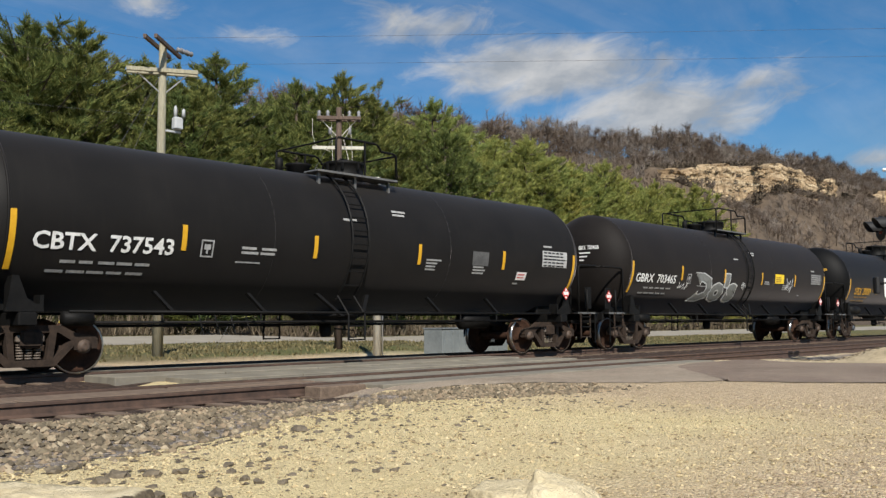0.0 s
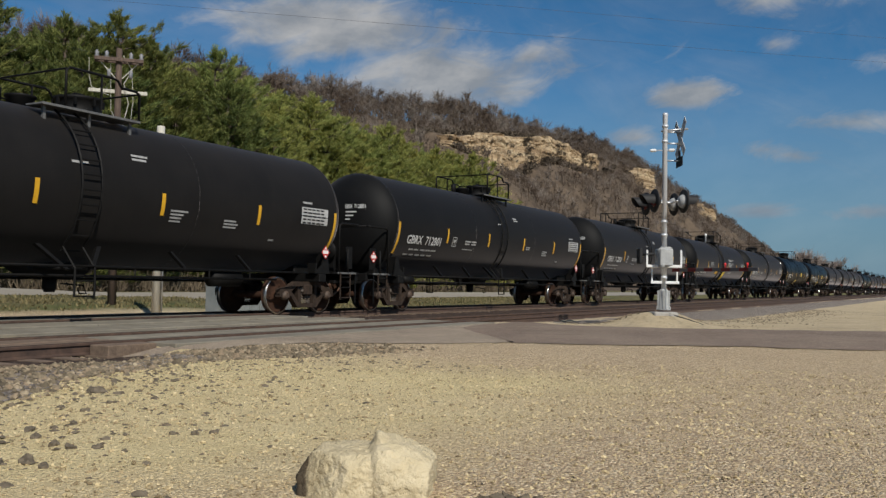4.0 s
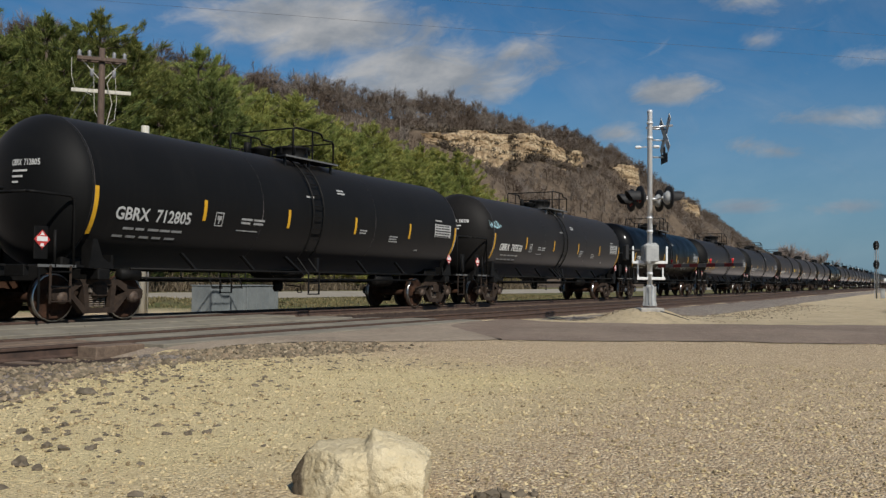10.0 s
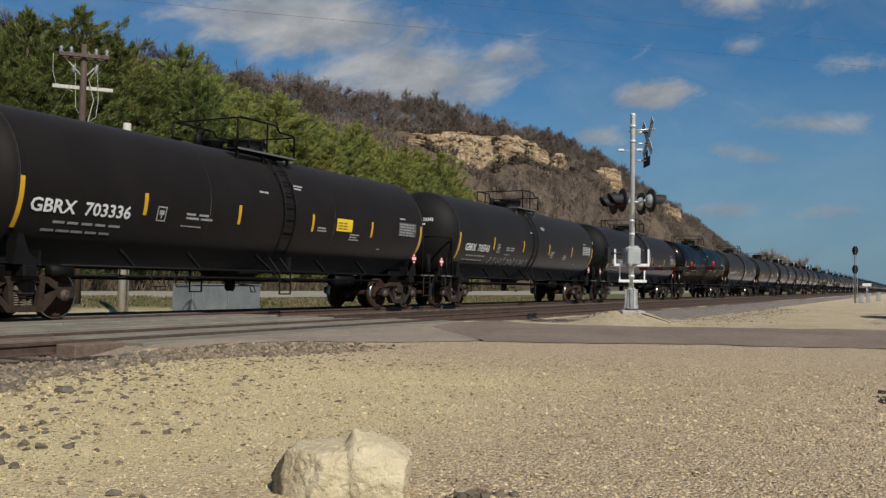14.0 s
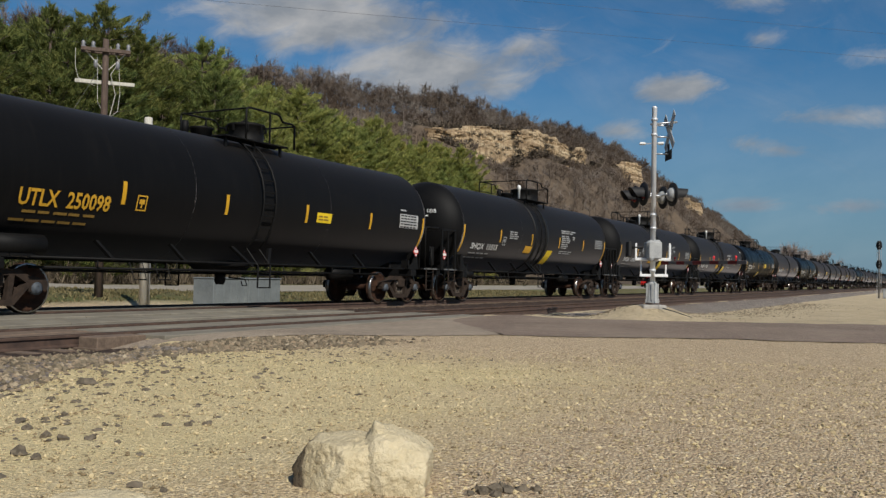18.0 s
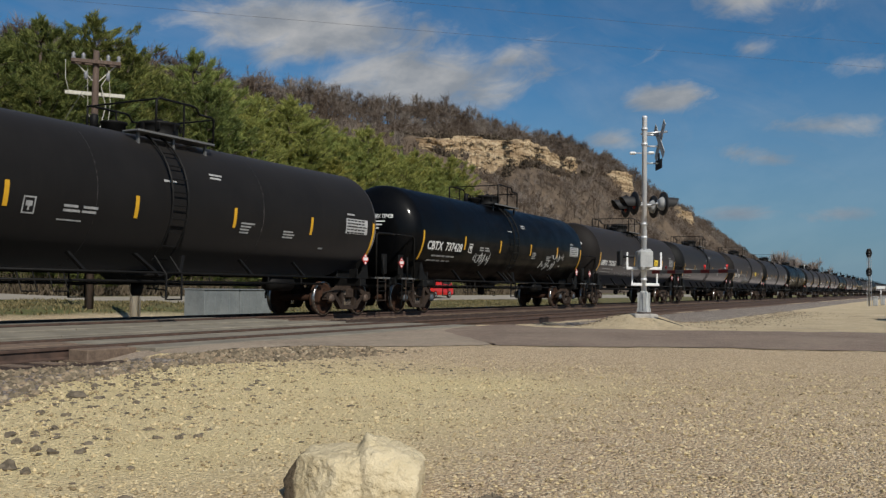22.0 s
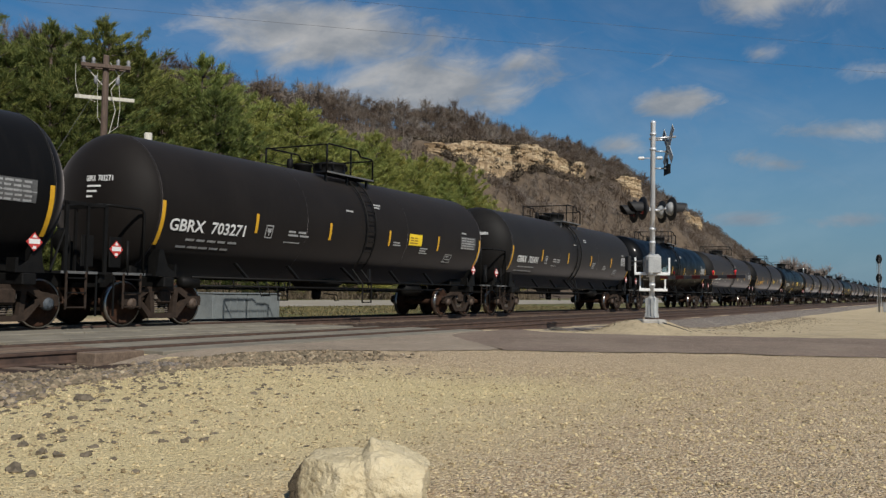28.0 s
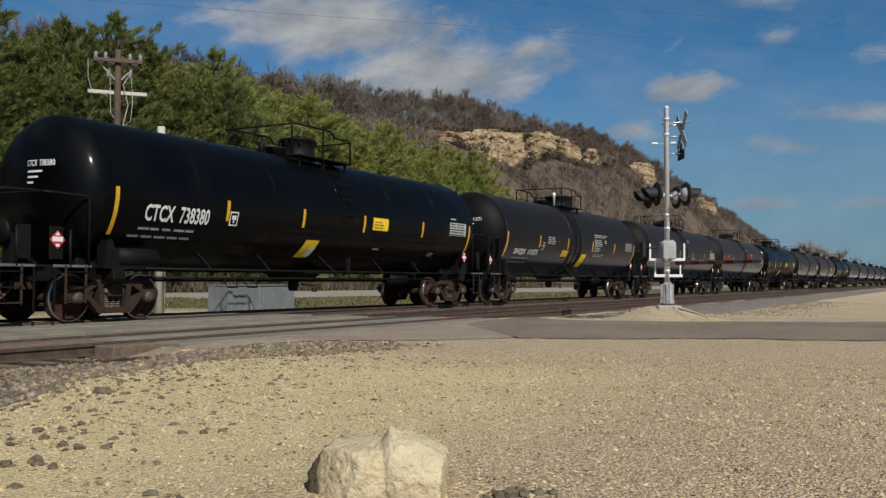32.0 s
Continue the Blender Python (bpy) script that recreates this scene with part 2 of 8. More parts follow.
M["cap_blue"] = speckled("bearing_cap_blue", (0.034, 0.042, 0.052), (0.085, 0.098, 0.112), 0.65, 12, spec=0.3)
M["cap_rust"] = speckled("bearing_cap_rust", (0.035, 0.024, 0.018), (0.095, 0.062, 0.042), 0.7, 12)
M["amber"] = speckled("amber_reflector", (0.52, 0.27, 0.010), (0.66, 0.37, 0.020), 0.4, 9, bump=0)
M["letter"] = speckled("white_stencil", (0.50, 0.50, 0.48), (0.78, 0.78, 0.76), 0.6, 14, bump=0)
M["faded"] = speckled("faded_stencil", (0.16, 0.16, 0.155), (0.40, 0.40, 0.39), 0.7, 10, bump=0)
M["gold"] = speckled("yellow_stencil", (0.50, 0.25, 0.012), (0.62, 0.35, 0.025), 0.6, 10, bump=0)
M["goldfade"] = speckled("dull_yellow_stencil", (0.18, 0.10, 0.02), (0.34, 0.20, 0.03), 0.7, 10, bump=0)
M["sticker"] = speckled("yellow_sticker", (0.70, 0.48, 0.010), (0.84, 0.60, 0.02), 0.4, 5, bump=0)
M["dimpanel"] = speckled("dim_data_panel", (0.045, 0.045, 0.045), (0.11, 0.11, 0.108), 0.7, 10, bump=0)
M["panel"] = speckled("grey_data_panel", (0.30, 0.30, 0.29), (0.50, 0.50, 0.49), 0.6, 10, bump=0)
M["placard_w"] = speckled("placard_white", (0.62, 0.60, 0.58), (0.78, 0.76, 0.74), 0.45, 20, bump=0)
M["placard_r"] = speckled("placard_red", (0.40, 0.024, 0.022), (0.52, 0.05, 0.04), 0.45, 20, bump=0)
M["spray_w"] = speckled("white_spray_paint", (0.35, 0.36, 0.36), (0.66, 0.67, 0.66), 0.6, 6, bump=0)
M["spray_g"] = speckled("grey_spray_paint", (0.11, 0.115, 0.11), (0.21, 0.22, 0.21), 0.6, 6, bump=0)
M["spray_c"] = speckled("pale_blue_spray_paint", (0.25, 0.45, 0.50), (0.42, 0.62, 0.66), 0.6, 6, bump=0)
M["dullgalv"] = speckled("weathered_galvanised_steel", (0.085, 0.085, 0.083), (0.18, 0.18, 0.175), 0.6, 7, metal=0.3, bump=0.08)
M["dimletter"] = speckled("worn_white_stencil", (0.34, 0.34, 0.33), (0.56, 0.56, 0.54), 0.65, 14, bump=0)
M["galv"] = speckled("galvanised_steel", (0.42, 0.43, 0.44), (0.60, 0.61, 0.62), 0.42, 7, metal=0.7, bump=0.08)
M["alu"] = speckled("aluminium_paint", (0.55, 0.56, 0.57), (0.72, 0.73, 0.73), 0.45, 6, metal=0.35, bump=0.05)
M["white"] = speckled("white_enamel", (0.70, 0.70, 0.68), (0.84, 0.84, 0.82), 0.45, 5, bump=0.05)
# gate stripes: the shade on the arm's back is put into both colours
M["red"] = speckled("shaded_red_sheeting", (0.11, 0.005, 0.007), (0.19, 0.012, 0.012), 0.5, 9, bump=0)
M["shade_white"] = speckled("shaded_white_sheeting", (0.10, 0.095, 0.09), (0.16, 0.15, 0.145), 0.6, 9, bump=0)
M["signblack"] = speckled("signal_black", (0.004, 0.004, 0.0045), (0.009, 0.009, 0.0095), 0.7, 6)
M["cabinet"] = speckled("blue_grey_sheet_steel", (0.12, 0.137, 0.142), (0.205, 0.226, 0.23), 0.55, 2, bump=0.05)
M["castgrey"] = speckled("cast_grey_housing", (0.24, 0.245, 0.24), (0.42, 0.425, 0.41), 0.65, 6, bump=0.2)
M["grey"] = speckled("grey_enamel", (0.33, 0.34, 0.34), (0.47, 0.48, 0.48), 0.6, 3, bump=0.15)
M["concrete"] = speckled("concrete", (0.26, 0.24, 0.21), (0.42, 0.40, 0.36), 0.9, 6, bump=0.3)
M["timber"] = speckled("creosoted_timber", (0.075, 0.050, 0.034), (0.21, 0.15, 0.105), 0.9, 5, bump=0.5)
M["wire"] = speckled("wire", (0.06, 0.06, 0.06), (0.10, 0.10, 0.10), 0.6, 5, bump=0)
M["insulator"] = speckled("insulator_grey", (0.12, 0.12, 0.125), (0.25, 0.25, 0.26), 0.3, 9, bump=0)
M["guard"] = speckled("yellow_guy_guard", (0.62, 0.47, 0.03), (0.78, 0.60, 0.05), 0.5, 5, bump=0)
M["rubber"] = speckled("tyre_rubber", (0.012, 0.012, 0.012), (0.03, 0.03, 0.03), 0.85, 9)

m = Nodes("weathered_pole_wood", 0.9)
v = m.coords("Object", (14, 14, 0.9))
grain = m.noise(v, 3.0, 6, 0.7)
m.color(m.ramp(grain, (0.3, (0.19, 0.172, 0.118)), (0.7, (0.41, 0.38, 0.275)))).bump(grain, 0.4, 0.01)
M["polewood"] = m.mat
m = Nodes("dark_pole_wood", 0.9)
grain = m.noise(m.coords("Object", (14, 14, 0.9)), 3.0, 6, 0.7)
m.color(m.ramp(grain, (0.3, (0.050, 0.034, 0.026)), (0.7, (0.15, 0.105, 0.08)))).bump(grain, 0.4, 0.01)
M["poledark"] = m.mat
m = Nodes("pale_stub_wood", 0.9)
grain = m.noise(m.coords("Object", (14, 14, 0.9)), 3.0, 6, 0.7)
m.color(m.ramp(grain, (0.3, (0.38, 0.36, 0.30)), (0.7, (0.62, 0.59, 0.51)))).bump(grain, 0.3, 0.01)
M["polepale"] = m.mat

m = Nodes("lamp_red_on", 0.3)
m.color((0.6, 0.02, 0.02))
m.shader.inputs["Emission Color"].default_value = (1, 0.05, 0.06, 1)
m.shader.inputs["Emission Strength"].default_value = 0.10
M["lamp_on"] = m.mat
m = Nodes("lamp_red_glass", 0.12)
m.color((0.10, 0.003, 0.006))
M["lamp_off"] = m.mat


def gravel_look(m, v, tones, sizes, bump, dist):
    """Loose stone: one grain a cell, in several tones, the shade in the joints painted dark."""
    a = m.cells(v, sizes[0], out="Color")
    d = m.cells(v, sizes[0])
    fine = m.cells(v, sizes[1])
    one = m.tree.nodes.new("ShaderNodeSeparateColor")
    m.put(a, one.inputs[0])
    c = m.ramp(one.outputs[0], *tones)
    c = m.mix(m.ramp(d, (0.35, 0.0), (0.75, 0.48)), c, tones[0][1])
    c = m.mix(0.35, c, m.ramp(fine, (0.1, 0.75), (0.6, 1.25)), "MULTIPLY")
    h = m.mix(0.3, m.ramp(d, (0.0, 1.0), (0.8, 0.0)), fine)
    m.bump(h, bump, dist)
    return c


def masked(m, lo, hi, axis, vec, wobble, amount):
    """0 below lo and 1 above hi along an axis of the world, with a ragged border."""
    s = m.tree.nodes.new("ShaderNodeSeparateXYZ")
    m.put(vec, s.inputs[0])
    add = m.tree.nodes.new("ShaderNodeMath")
    add.operation = "MULTIPLY_ADD"
    m.put(wobble, add.inputs[0])
    add.inputs[1].default_value = amount
    m.put(s.outputs[axis], add.inputs[2])
    r = m.tree.nodes.new("ShaderNodeMapRange")
    r.inputs["From Min"].default_value, r.inputs["From Max"].default_value = lo + amount / 2, hi + amount / 2
    m.put(add.outputs[0], r.inputs["Value"])
    return r.outputs[0]


m = Nodes("ground", 0.95, spec=0.25)
w = m.world()
wob = m.noise(w, 0.35, 6, 0.6)
big = m.noise(w, 0.16, 4, 0.55)
pink = gravel_look(m, w, ((0.0, (0.24, 0.168, 0.106)), (0.2, (0.50, 0.372, 0.224)), (0.5, (0.70, 0.540, 0.338)), (0.75, (0.44, 0.333, 0.212)), (1.0, (0.88, 0.735, 0.50))), (46.0, 115.0), 1.0, 0.032)
sand = m.mix(m.ramp(m.noise(w, 2.3, 7, 0.65), (0.3, 0.0), (0.7, 1.0)), (0.72, 0.585, 0.300), (0.86, 0.725, 0.405))
# shade between the sand's grains, darkened in the colour
sand = m.mix(m.ramp(m.cells(w, 38.0), (0.25, 0.0), (0.8, 0.40)), sand, (0.42, 0.335, 0.165))
# pale sand drifts over the gravel beside the ballast
drift = m.mix(1.0, masked(m, 2.6, 4.6, 1, w, wob, 2.6), m.mix(1.0, 1.0, masked(m, 9.4, 11.2, 0, w, wob, 3.0), "SUBTRACT"), "MULTIPLY")
near = m.mix(m.mix(0.85, 0.0, drift, "ADD"), pink, sand)
near = m.mix(m.ramp(big, (0.35, 0.0), (0.65, 0.22)), near, (0.66, 0.51, 0.33))
far_sand = m.mix(m.ramp(m.noise(w, 0.8, 7, 0.7), (0.3, 0.0), (0.7, 1.0)), (0.48, 0.38, 0.235), (0.66, 0.545, 0.36))
far_sand = m.mix(m.ramp(m.noise(w, 5.0, 6, 0.75), (0.50, 0.0), (0.68, 0.7)), far_sand, (0.30, 0.235, 0.15))
far_sand = m.mix(m.ramp(m.noise(w, 0.45, 5, 0.7), (0.52, 0.0), (0.66, 0.55)), far_sand, (0.36, 0.29, 0.20))
near = m.mix(masked(m, 19.0, 22.0, 0, w, wob, 3.0), near, far_sand)
grass = m.mix(m.ramp(m.noise(w, 1.6, 8, 0.75), (0.36, 0.0), (0.64, 1.0)), (0.080, 0.074, 0.032), (0.22, 0.18, 0.090))
grass = m.mix(m.ramp(m.noise(w, 0.22, 5, 0.6), (0.42, 0.0), (0.62, 0.7)), grass, (0.105, 0.125, 0.038))
litter = m.mix(m.ramp(m.noise(w, 0.12, 9, 0.75), (0.32, 0.0), (0.68, 1.0)), (0.062, 0.046, 0.033), (0.145, 0.108, 0.074))
verge = m.mix(1.0, masked(m, 20.6, 21.8, 1, w, wob, 1.6), masked(m, 23.0, 27.0, 0, w, wob, 3.0), "MULTIPLY")
c = m.mix(masked(m, 24.0, 25.2, 1, w, wob, 1.8), m.mix(verge, near, grass), grass)
c = m.mix(masked(m, 52.0, 60.0, 1, w, wob, 6.0), c, litter)
m.color(c)
M["ground"] = m.mat

m = Nodes("ballast", 0.92, spec=0.3)
w = m.world()
c = gravel_look(m, w, ((0.0, (0.085, 0.072, 0.060)), (0.35, (0.20, 0.170, 0.142)), (0.65, (0.29, 0.25, 0.21)), (1.0, (0.40, 0.345, 0.29))), (17.0, 60.0), 1.0, 0.05)
m.color(m.mix(m.ramp(m.noise(w, 0.5, 5), (0.4, 0.0), (0.7, 0.5)), c, (0.17, 0.13, 0.105)))
M["ballast"] = m.mat
m = Nodes("rust_stained_ballast", 0.92, spec=0.3)
w = m.world()
c = gravel_look(m, w, ((0.0, (0.020, 0.012, 0.008)), (0.35, (0.042, 0.026, 0.019)), (0.65, (0.066, 0.042, 0.031)), (1.0, (0.110, 0.076, 0.057))), (17.0, 60.0), 1.0, 0.05)
m.color(m.mix(m.ramp(m.noise(w, 0.5, 5), (0.4, 0.0), (0.7, 0.5)), c, (0.056, 0.036, 0.026)))
M["ballast_rust"] = m.mat
m = Nodes("ballast_stone", 0.9, spec=0.3)
c = m.ramp(m.island(), (0.0, (0.068, 0.053, 0.034)), (0.3, (0.145, 0.117, 0.076)), (0.6, (0.215, 0.173, 0.112)), (0.85, (0.28, 0.205, 0.130)), (1.0, (0.38, 0.315, 0.215)))
m.color(m.mix(m.ramp(m.noise(m.world(), 40, 4), (0.35, 0.0), (0.7, 0.5)), c, (0.125, 0.100, 0.072)))
M["stones"] = m.mat
m = Nodes("gravel_chip", 0.92, spec=0.25)
m.color(m.ramp(m.island(), (0.0, (0.17, 0.128, 0.072)), (0.3, (0.34, 0.265, 0.148)), (0.6, (0.50, 0.40, 0.225)), (0.85, (0.55, 0.445, 0.26)), (1.0, (0.58, 0.475, 0.29))))
M["chips"] = m.mat
m = Nodes("dark_field_stone", 0.9, spec=0.3)
c = m.ramp(m.noise(m.coords("Object"), 14, 6, 0.7), (0.3, (0.070, 0.056, 0.039)), (0.7, (0.19, 0.156, 0.110)))
m.color(c).bump(m.noise(m.coords("Object"), 30, 4), 0.5, 0.02)
M["darkstone"] = m.mat


def asphalt(name, dark, light, grit):
    m = Nodes(name, 0.9, spec=0.3)
    w = m.world()
    a = m.noise(w, 0.7, 6, 0.6)
    g = m.cells(w, 70.0, out="Color")
    one = m.tree.nodes.new("ShaderNodeSeparateColor")
    m.put(g, one.inputs[0])
    c = m.mix(m.ramp(a, (0.3, 0.0), (0.7, 1.0)), dark, light)
    c = m.mix(m.ramp(one.outputs[0], (0.72, 0.0), (1.0, 0.75)), c, grit)
    c = m.mix(0.6, c, m.ramp(m.noise(w, 7.0, 6, 0.7), (0.3, 0.62), (0.7, 1.35)), "MULTIPLY")
    dust = m.noise(m.world((1, 1, 1)), 0.33, 7, 0.7)
    c = m.mix(m.ramp(dust, (0.45, 0.0), (0.75, 0.45)), c, (0.33, 0.275, 0.20))
    m.color(c).bump(m.cells(w, 70.0), 0.5, 0.008)
    return m.mat


M["asphalt_old"] = asphalt("old_asphalt", (0.190, 0.149, 0.111), (0.290, 0.231, 0.172), (0.39, 0.33, 0.25))
M["asphalt"] = asphalt("asphalt", (0.140, 0.101, 0.077), (0.200, 0.147, 0.112), (0.32, 0.258, 0.19))
m = Nodes("pale_highway", 0.9)
m.color(m.ramp(m.noise(m.world(), 0.6, 6), (0.3, (0.225, 0.20, 0.16)), (0.7, (0.31, 0.28, 0.23))))
M["highway"] = m.mat
m = Nodes("crossing_concrete", 0.9)
w = m.world()
c = m.ramp(m.noise(w, 1.4, 7, 0.7), (0.3, (0.130, 0.115, 0.088)), (0.7, (0.25, 0.224, 0.172)))
c = m.mix(m.ramp(m.noise(m.world((0.3, 5, 1)), 1.0, 4), (0.5, 0.0), (0.8, 0.6)), c, (0.09, 0.08, 0.07))
m.color(m.mix(0.25, c, m.mix(m.rand(), 0.65, 1.2), "MULTIPLY")).bump(m.noise(w, 50, 3), 0.2, 0.006)
M["slab"] = m.mat
m = Nodes("rail_steel", 0.75)
w = m.world()
m.color(m.ramp(m.noise(w, 5.0, 6, 0.7), (0.3, (0.036, 0.022, 0.016)), (0.7, (0.105, 0.062, 0.043)))).bump(m.noise(w, 30, 3), 0.2, 0.004)
M["rail"] = m.mat
m = Nodes("rail_head", 0.45, metal=0.6)
m.color(m.ramp(m.noise(m.world((0.4, 6, 6)), 3.0, 5), (0.35, (0.040, 0.026, 0.020)), (0.65, (0.105, 0.072, 0.056))))
M["railtop"] = m.mat
def limestone(name, edge, sign):
    """Pale limestone whose one end is coloured dark brown."""
    m = Nodes(name, 0.92, spec=0.25)
    v = m.coords("Object")
    c = m.ramp(m.noise(v, 4.0, 8, 0.68, 0.6), (0.28, (0.36, 0.285, 0.165)), (0.45, (0.55, 0.460, 0.290)), (0.7, (0.66, 0.565, 0.380)))
    c = m.mix(m.ramp(m.noise(v, 13, 5, 0.7), (0.55, 0.0), (0.75, 0.5)), c, (0.34, 0.265, 0.155))
    s = m.tree.nodes.new("ShaderNodeSeparateXYZ")
    m.put(v, s.inputs[0])
    a = m.tree.nodes.new("ShaderNodeMath")
    a.operation = "MULTIPLY_ADD"
    a.inputs[1].default_value, a.inputs[2].default_value = sign, -edge
    m.put(s.outputs[0], a.inputs[0])
    b = m.tree.nodes.new("ShaderNodeMath")
    b.operation = "MULTIPLY_ADD"
    b.inputs[1].default_value = 0.16
    m.put(m.noise(m.coords("Object", (9, 9, 2)), 1.0, 5, 0.6), b.inputs[0])
    m.put(a.outputs[0], b.inputs[2])
    c = m.mix(m.ramp(b.outputs[0], (0.07, 0.0), (0.10, 0.9)), c, (0.055, 0.038, 0.025))
    m.color(c).bump(m.mix(0.5, m.noise(v, 9, 8, 0.7), m.noise(v, 45, 4)), 0.9, 0.04)
    return m.mat


# its dark left end is crack stain and a painted shadow wedge together
M["boulder"] = limestone("limestone_boulder", 0.30, -1.0)
M["boulder_end"] = limestone("limestone_boulder_cracked", 0.47, 1.0)



# ---------------------------------------------------------------- mesh helpers
def link(name, verts, faces, mat, smooth=False, parent=None, label=""):
    me = bpy.data.meshes.new(name)
    me.from_pydata(verts, [], faces)
    me.materials.append(mat)
    if smooth:
        me.polygons.foreach_set("use_smooth", [True] * len(me.polygons))
    me.update()
    ob = new(name, me)
    ob.parent = parent
    if label:
        ob["label"] = label
    return ob


class Build:
    """Collects plain solids in one mesh."""

    def __init__(self):
        self.v, self.f, self.sm = [], [], []

    def add(self, verts, faces, smooth=False):
        n = len(self.v)
        self.v.extend([tuple(p) for p in verts])
        self.f.extend([tuple(i + n for i in f) for f in faces])
        self.sm.extend([smooth] * len(faces))
        return self

    def box(self, c, s, turn=None, bevel=0.0):
        x, y, z = (h / 2 for h in s)
        if bevel:
            b = min(bevel, x * 0.9, y * 0.9, z * 0.9)
            ring = [(x - b, -y), (x, -y + b), (x, y - b), (x - b, y), (-x + b, y), (-x, y - b), (-x, -y + b), (-x + b, -y)]
            inner = [(px * (x - b) / x, py * (y - b) / y) for px, py in ring]
            vs = [(*p, -z) for p in inner] + [(*p, -z + b) for p in ring] + [(*p, z - b) for p in ring] + [(*p, z) for p in inner]
            fs = [tuple(range(7, -1, -1)), tuple(range(24, 32))]
            for k in range(3):
                fs += [(k * 8 + i, k * 8 + (i + 1) % 8, k * 8 + 8 + (i + 1) % 8, k * 8 + 8 + i) for i in range(8)]
        else:
            vs = [(a * x, b * y, d * z) for d in (-1, 1) for a, b in ((-1, -1), (1, -1), (1, 1), (-1, 1))]
            fs = [(3, 2, 1, 0), (4, 5, 6, 7), (0, 1, 5, 4), (1, 2, 6, 5), (2, 3, 7, 6), (3, 0, 4, 7)]
        if turn is not None:
            vs = [turn @ Vector(p) for p in vs]
        return self.add([(p[0] + c[0], p[1] + c[1], p[2] + c[2]) for p in vs], fs)

    def tube(self, pts, r, n=6, caps=True, closed=False):
        """A pipe along a line of points; r may be one radius or one for each point."""
        pts = [Vector(p) for p in pts]
        k = len(pts)
        rs = [r] * k if isinstance(r, (int, float)) else list(r)
        vs, fs, ref = [], [], None
        for i, p in enumerate(pts):
            d = (pts[min(i + 1, k - 1)] - pts[max(i - 1, 0)]).normalized()
            if ref is None:
                ref = Vector((0, 0, 1)) if abs(d.z) < 0.9 else Vector((1, 0, 0))
            u = (ref - d * ref.dot(d)).normalized()
            w = d.cross(u)
            ref = u
            vs += [p + (u * math.cos(a) + w * math.sin(a)) * rs[i] for a in (2 * math.pi * j / n for j in range(n))]
        for i in range(k - 1):
            fs += [(i * n + j, i * n + (j + 1) % n, (i + 1) * n + (j + 1) % n, (i + 1) * n + j) for j in range(n)]
        if caps:
            fs += [tuple(range(n - 1, -1, -1)), tuple((k - 1) * n + j for j in range(n))]
        return self.add(vs, fs, n > 5)

    def lathe(self, profile, n=24, axis="x", at=(0, 0, 0), smooth=True, caps=True):
        """Turns (along, radius) pairs about an axis."""
        vs, fs = [], []
        for a, r in profile:
            for j in range(n):
                t = 2 * math.pi * j / n
                p = {"x": (a, r * math.cos(t), r * math.sin(t)), "y": (r * math.sin(t), a, r * math.cos(t)), "z": (r * math.cos(t), r * math.sin(t), a)}[axis]
                vs.append((p[0] + at[0], p[1] + at[1], p[2] + at[2]))
        for i in range(len(profile) - 1):
            fs += [(i * n + j, i * n + (j + 1) % n, (i + 1) * n + (j + 1) % n, (i + 1) * n + j) for j in range(n)]
        if caps:
            fs += [tuple(range(n - 1, -1, -1)), tuple((len(profile) - 1) * n + j for j in range(n))]
        return self.add(vs, fs, smooth)

    def slab(self, outline, lo, hi, axis="y"):
        """An outline of (a, b) pairs given a thickness along an axis."""
        k = len(outline)
        def at(a, b, t):
            return {"y": (a, t, b), "x": (t, a, b), "z": (a, b, t)}[axis]
        vs = [at(a, b, lo) for a, b in outline] + [at(a, b, hi) for a, b in outline]
        fs = [tuple(range(k)), tuple(range(2 * k - 1, k - 1, -1))] + [(i, i + k, (i + 1) % k + k, (i + 1) % k) for i in range(k)]
        return self.add(vs, fs)

    def done(self, name, mat, parent=None, label=""):
        me = bpy.data.meshes.new(name)
        me.from_pydata(self.v, [], self.f)
        me.polygons.foreach_set("use_smooth", self.sm)
        me.materials.append(mat)
        me.update()
        ob = new(name, me)
        ob.parent = parent
        if label:
            ob["label"] = label
        return ob


def holder(name, m=None):
    ob = new(name)
    ob.empty_display_size = 0.3
    if m is not None:
        ob.matrix_basis = m
    return ob


def sstep(a, b, v):
    t = np.clip((np.asarray(v, float) - a) / (b - a), 0, 1)
    return t * t * (3 - 2 * t)


# ---------------------------------------------------------------- the lie of the land
NEAR_RAIL, FAR_RAIL, FAR_TOP = 11.0, 15.6, 0.08      # y of each track's nearer rail; height of the far track's rails
MAST = (23.47, 6.91)
RIDGE_X = (-2000, -200, 100, 230, 296, 392, 505, 615, 768, 949, 1146, 1500, 2500)
RIDGE_Z = (40, 50, 56, 60.5, 67, 78.5, 85, 89, 77, 64, 44, 8, 2)


def wave(x, y, s, seed=0.0):
    return (np.sin(x * s + 1.7 + seed) * np.cos(y * s * 1.13 + 0.4 + seed) + 0.6 * np.sin(x * s * 2.1 + y * s * 1.7 + seed) + 0.4 * np.cos(x * s * 3.7 - y * s * 2.9 + seed)) / 2


CLIFF_X = (300, 316, 338, 355, 384, 394, 425, 465, 505, 560, 580, 620, 700, 760, 800)
CLIFF_FOOT = (0.86, 0.83, 0.72, 0.655, 0.645, 0.735, 0.745, 0.75, 0.79, 0.80, 0.75, 0.745, 0.76, 0.73, 0.76)


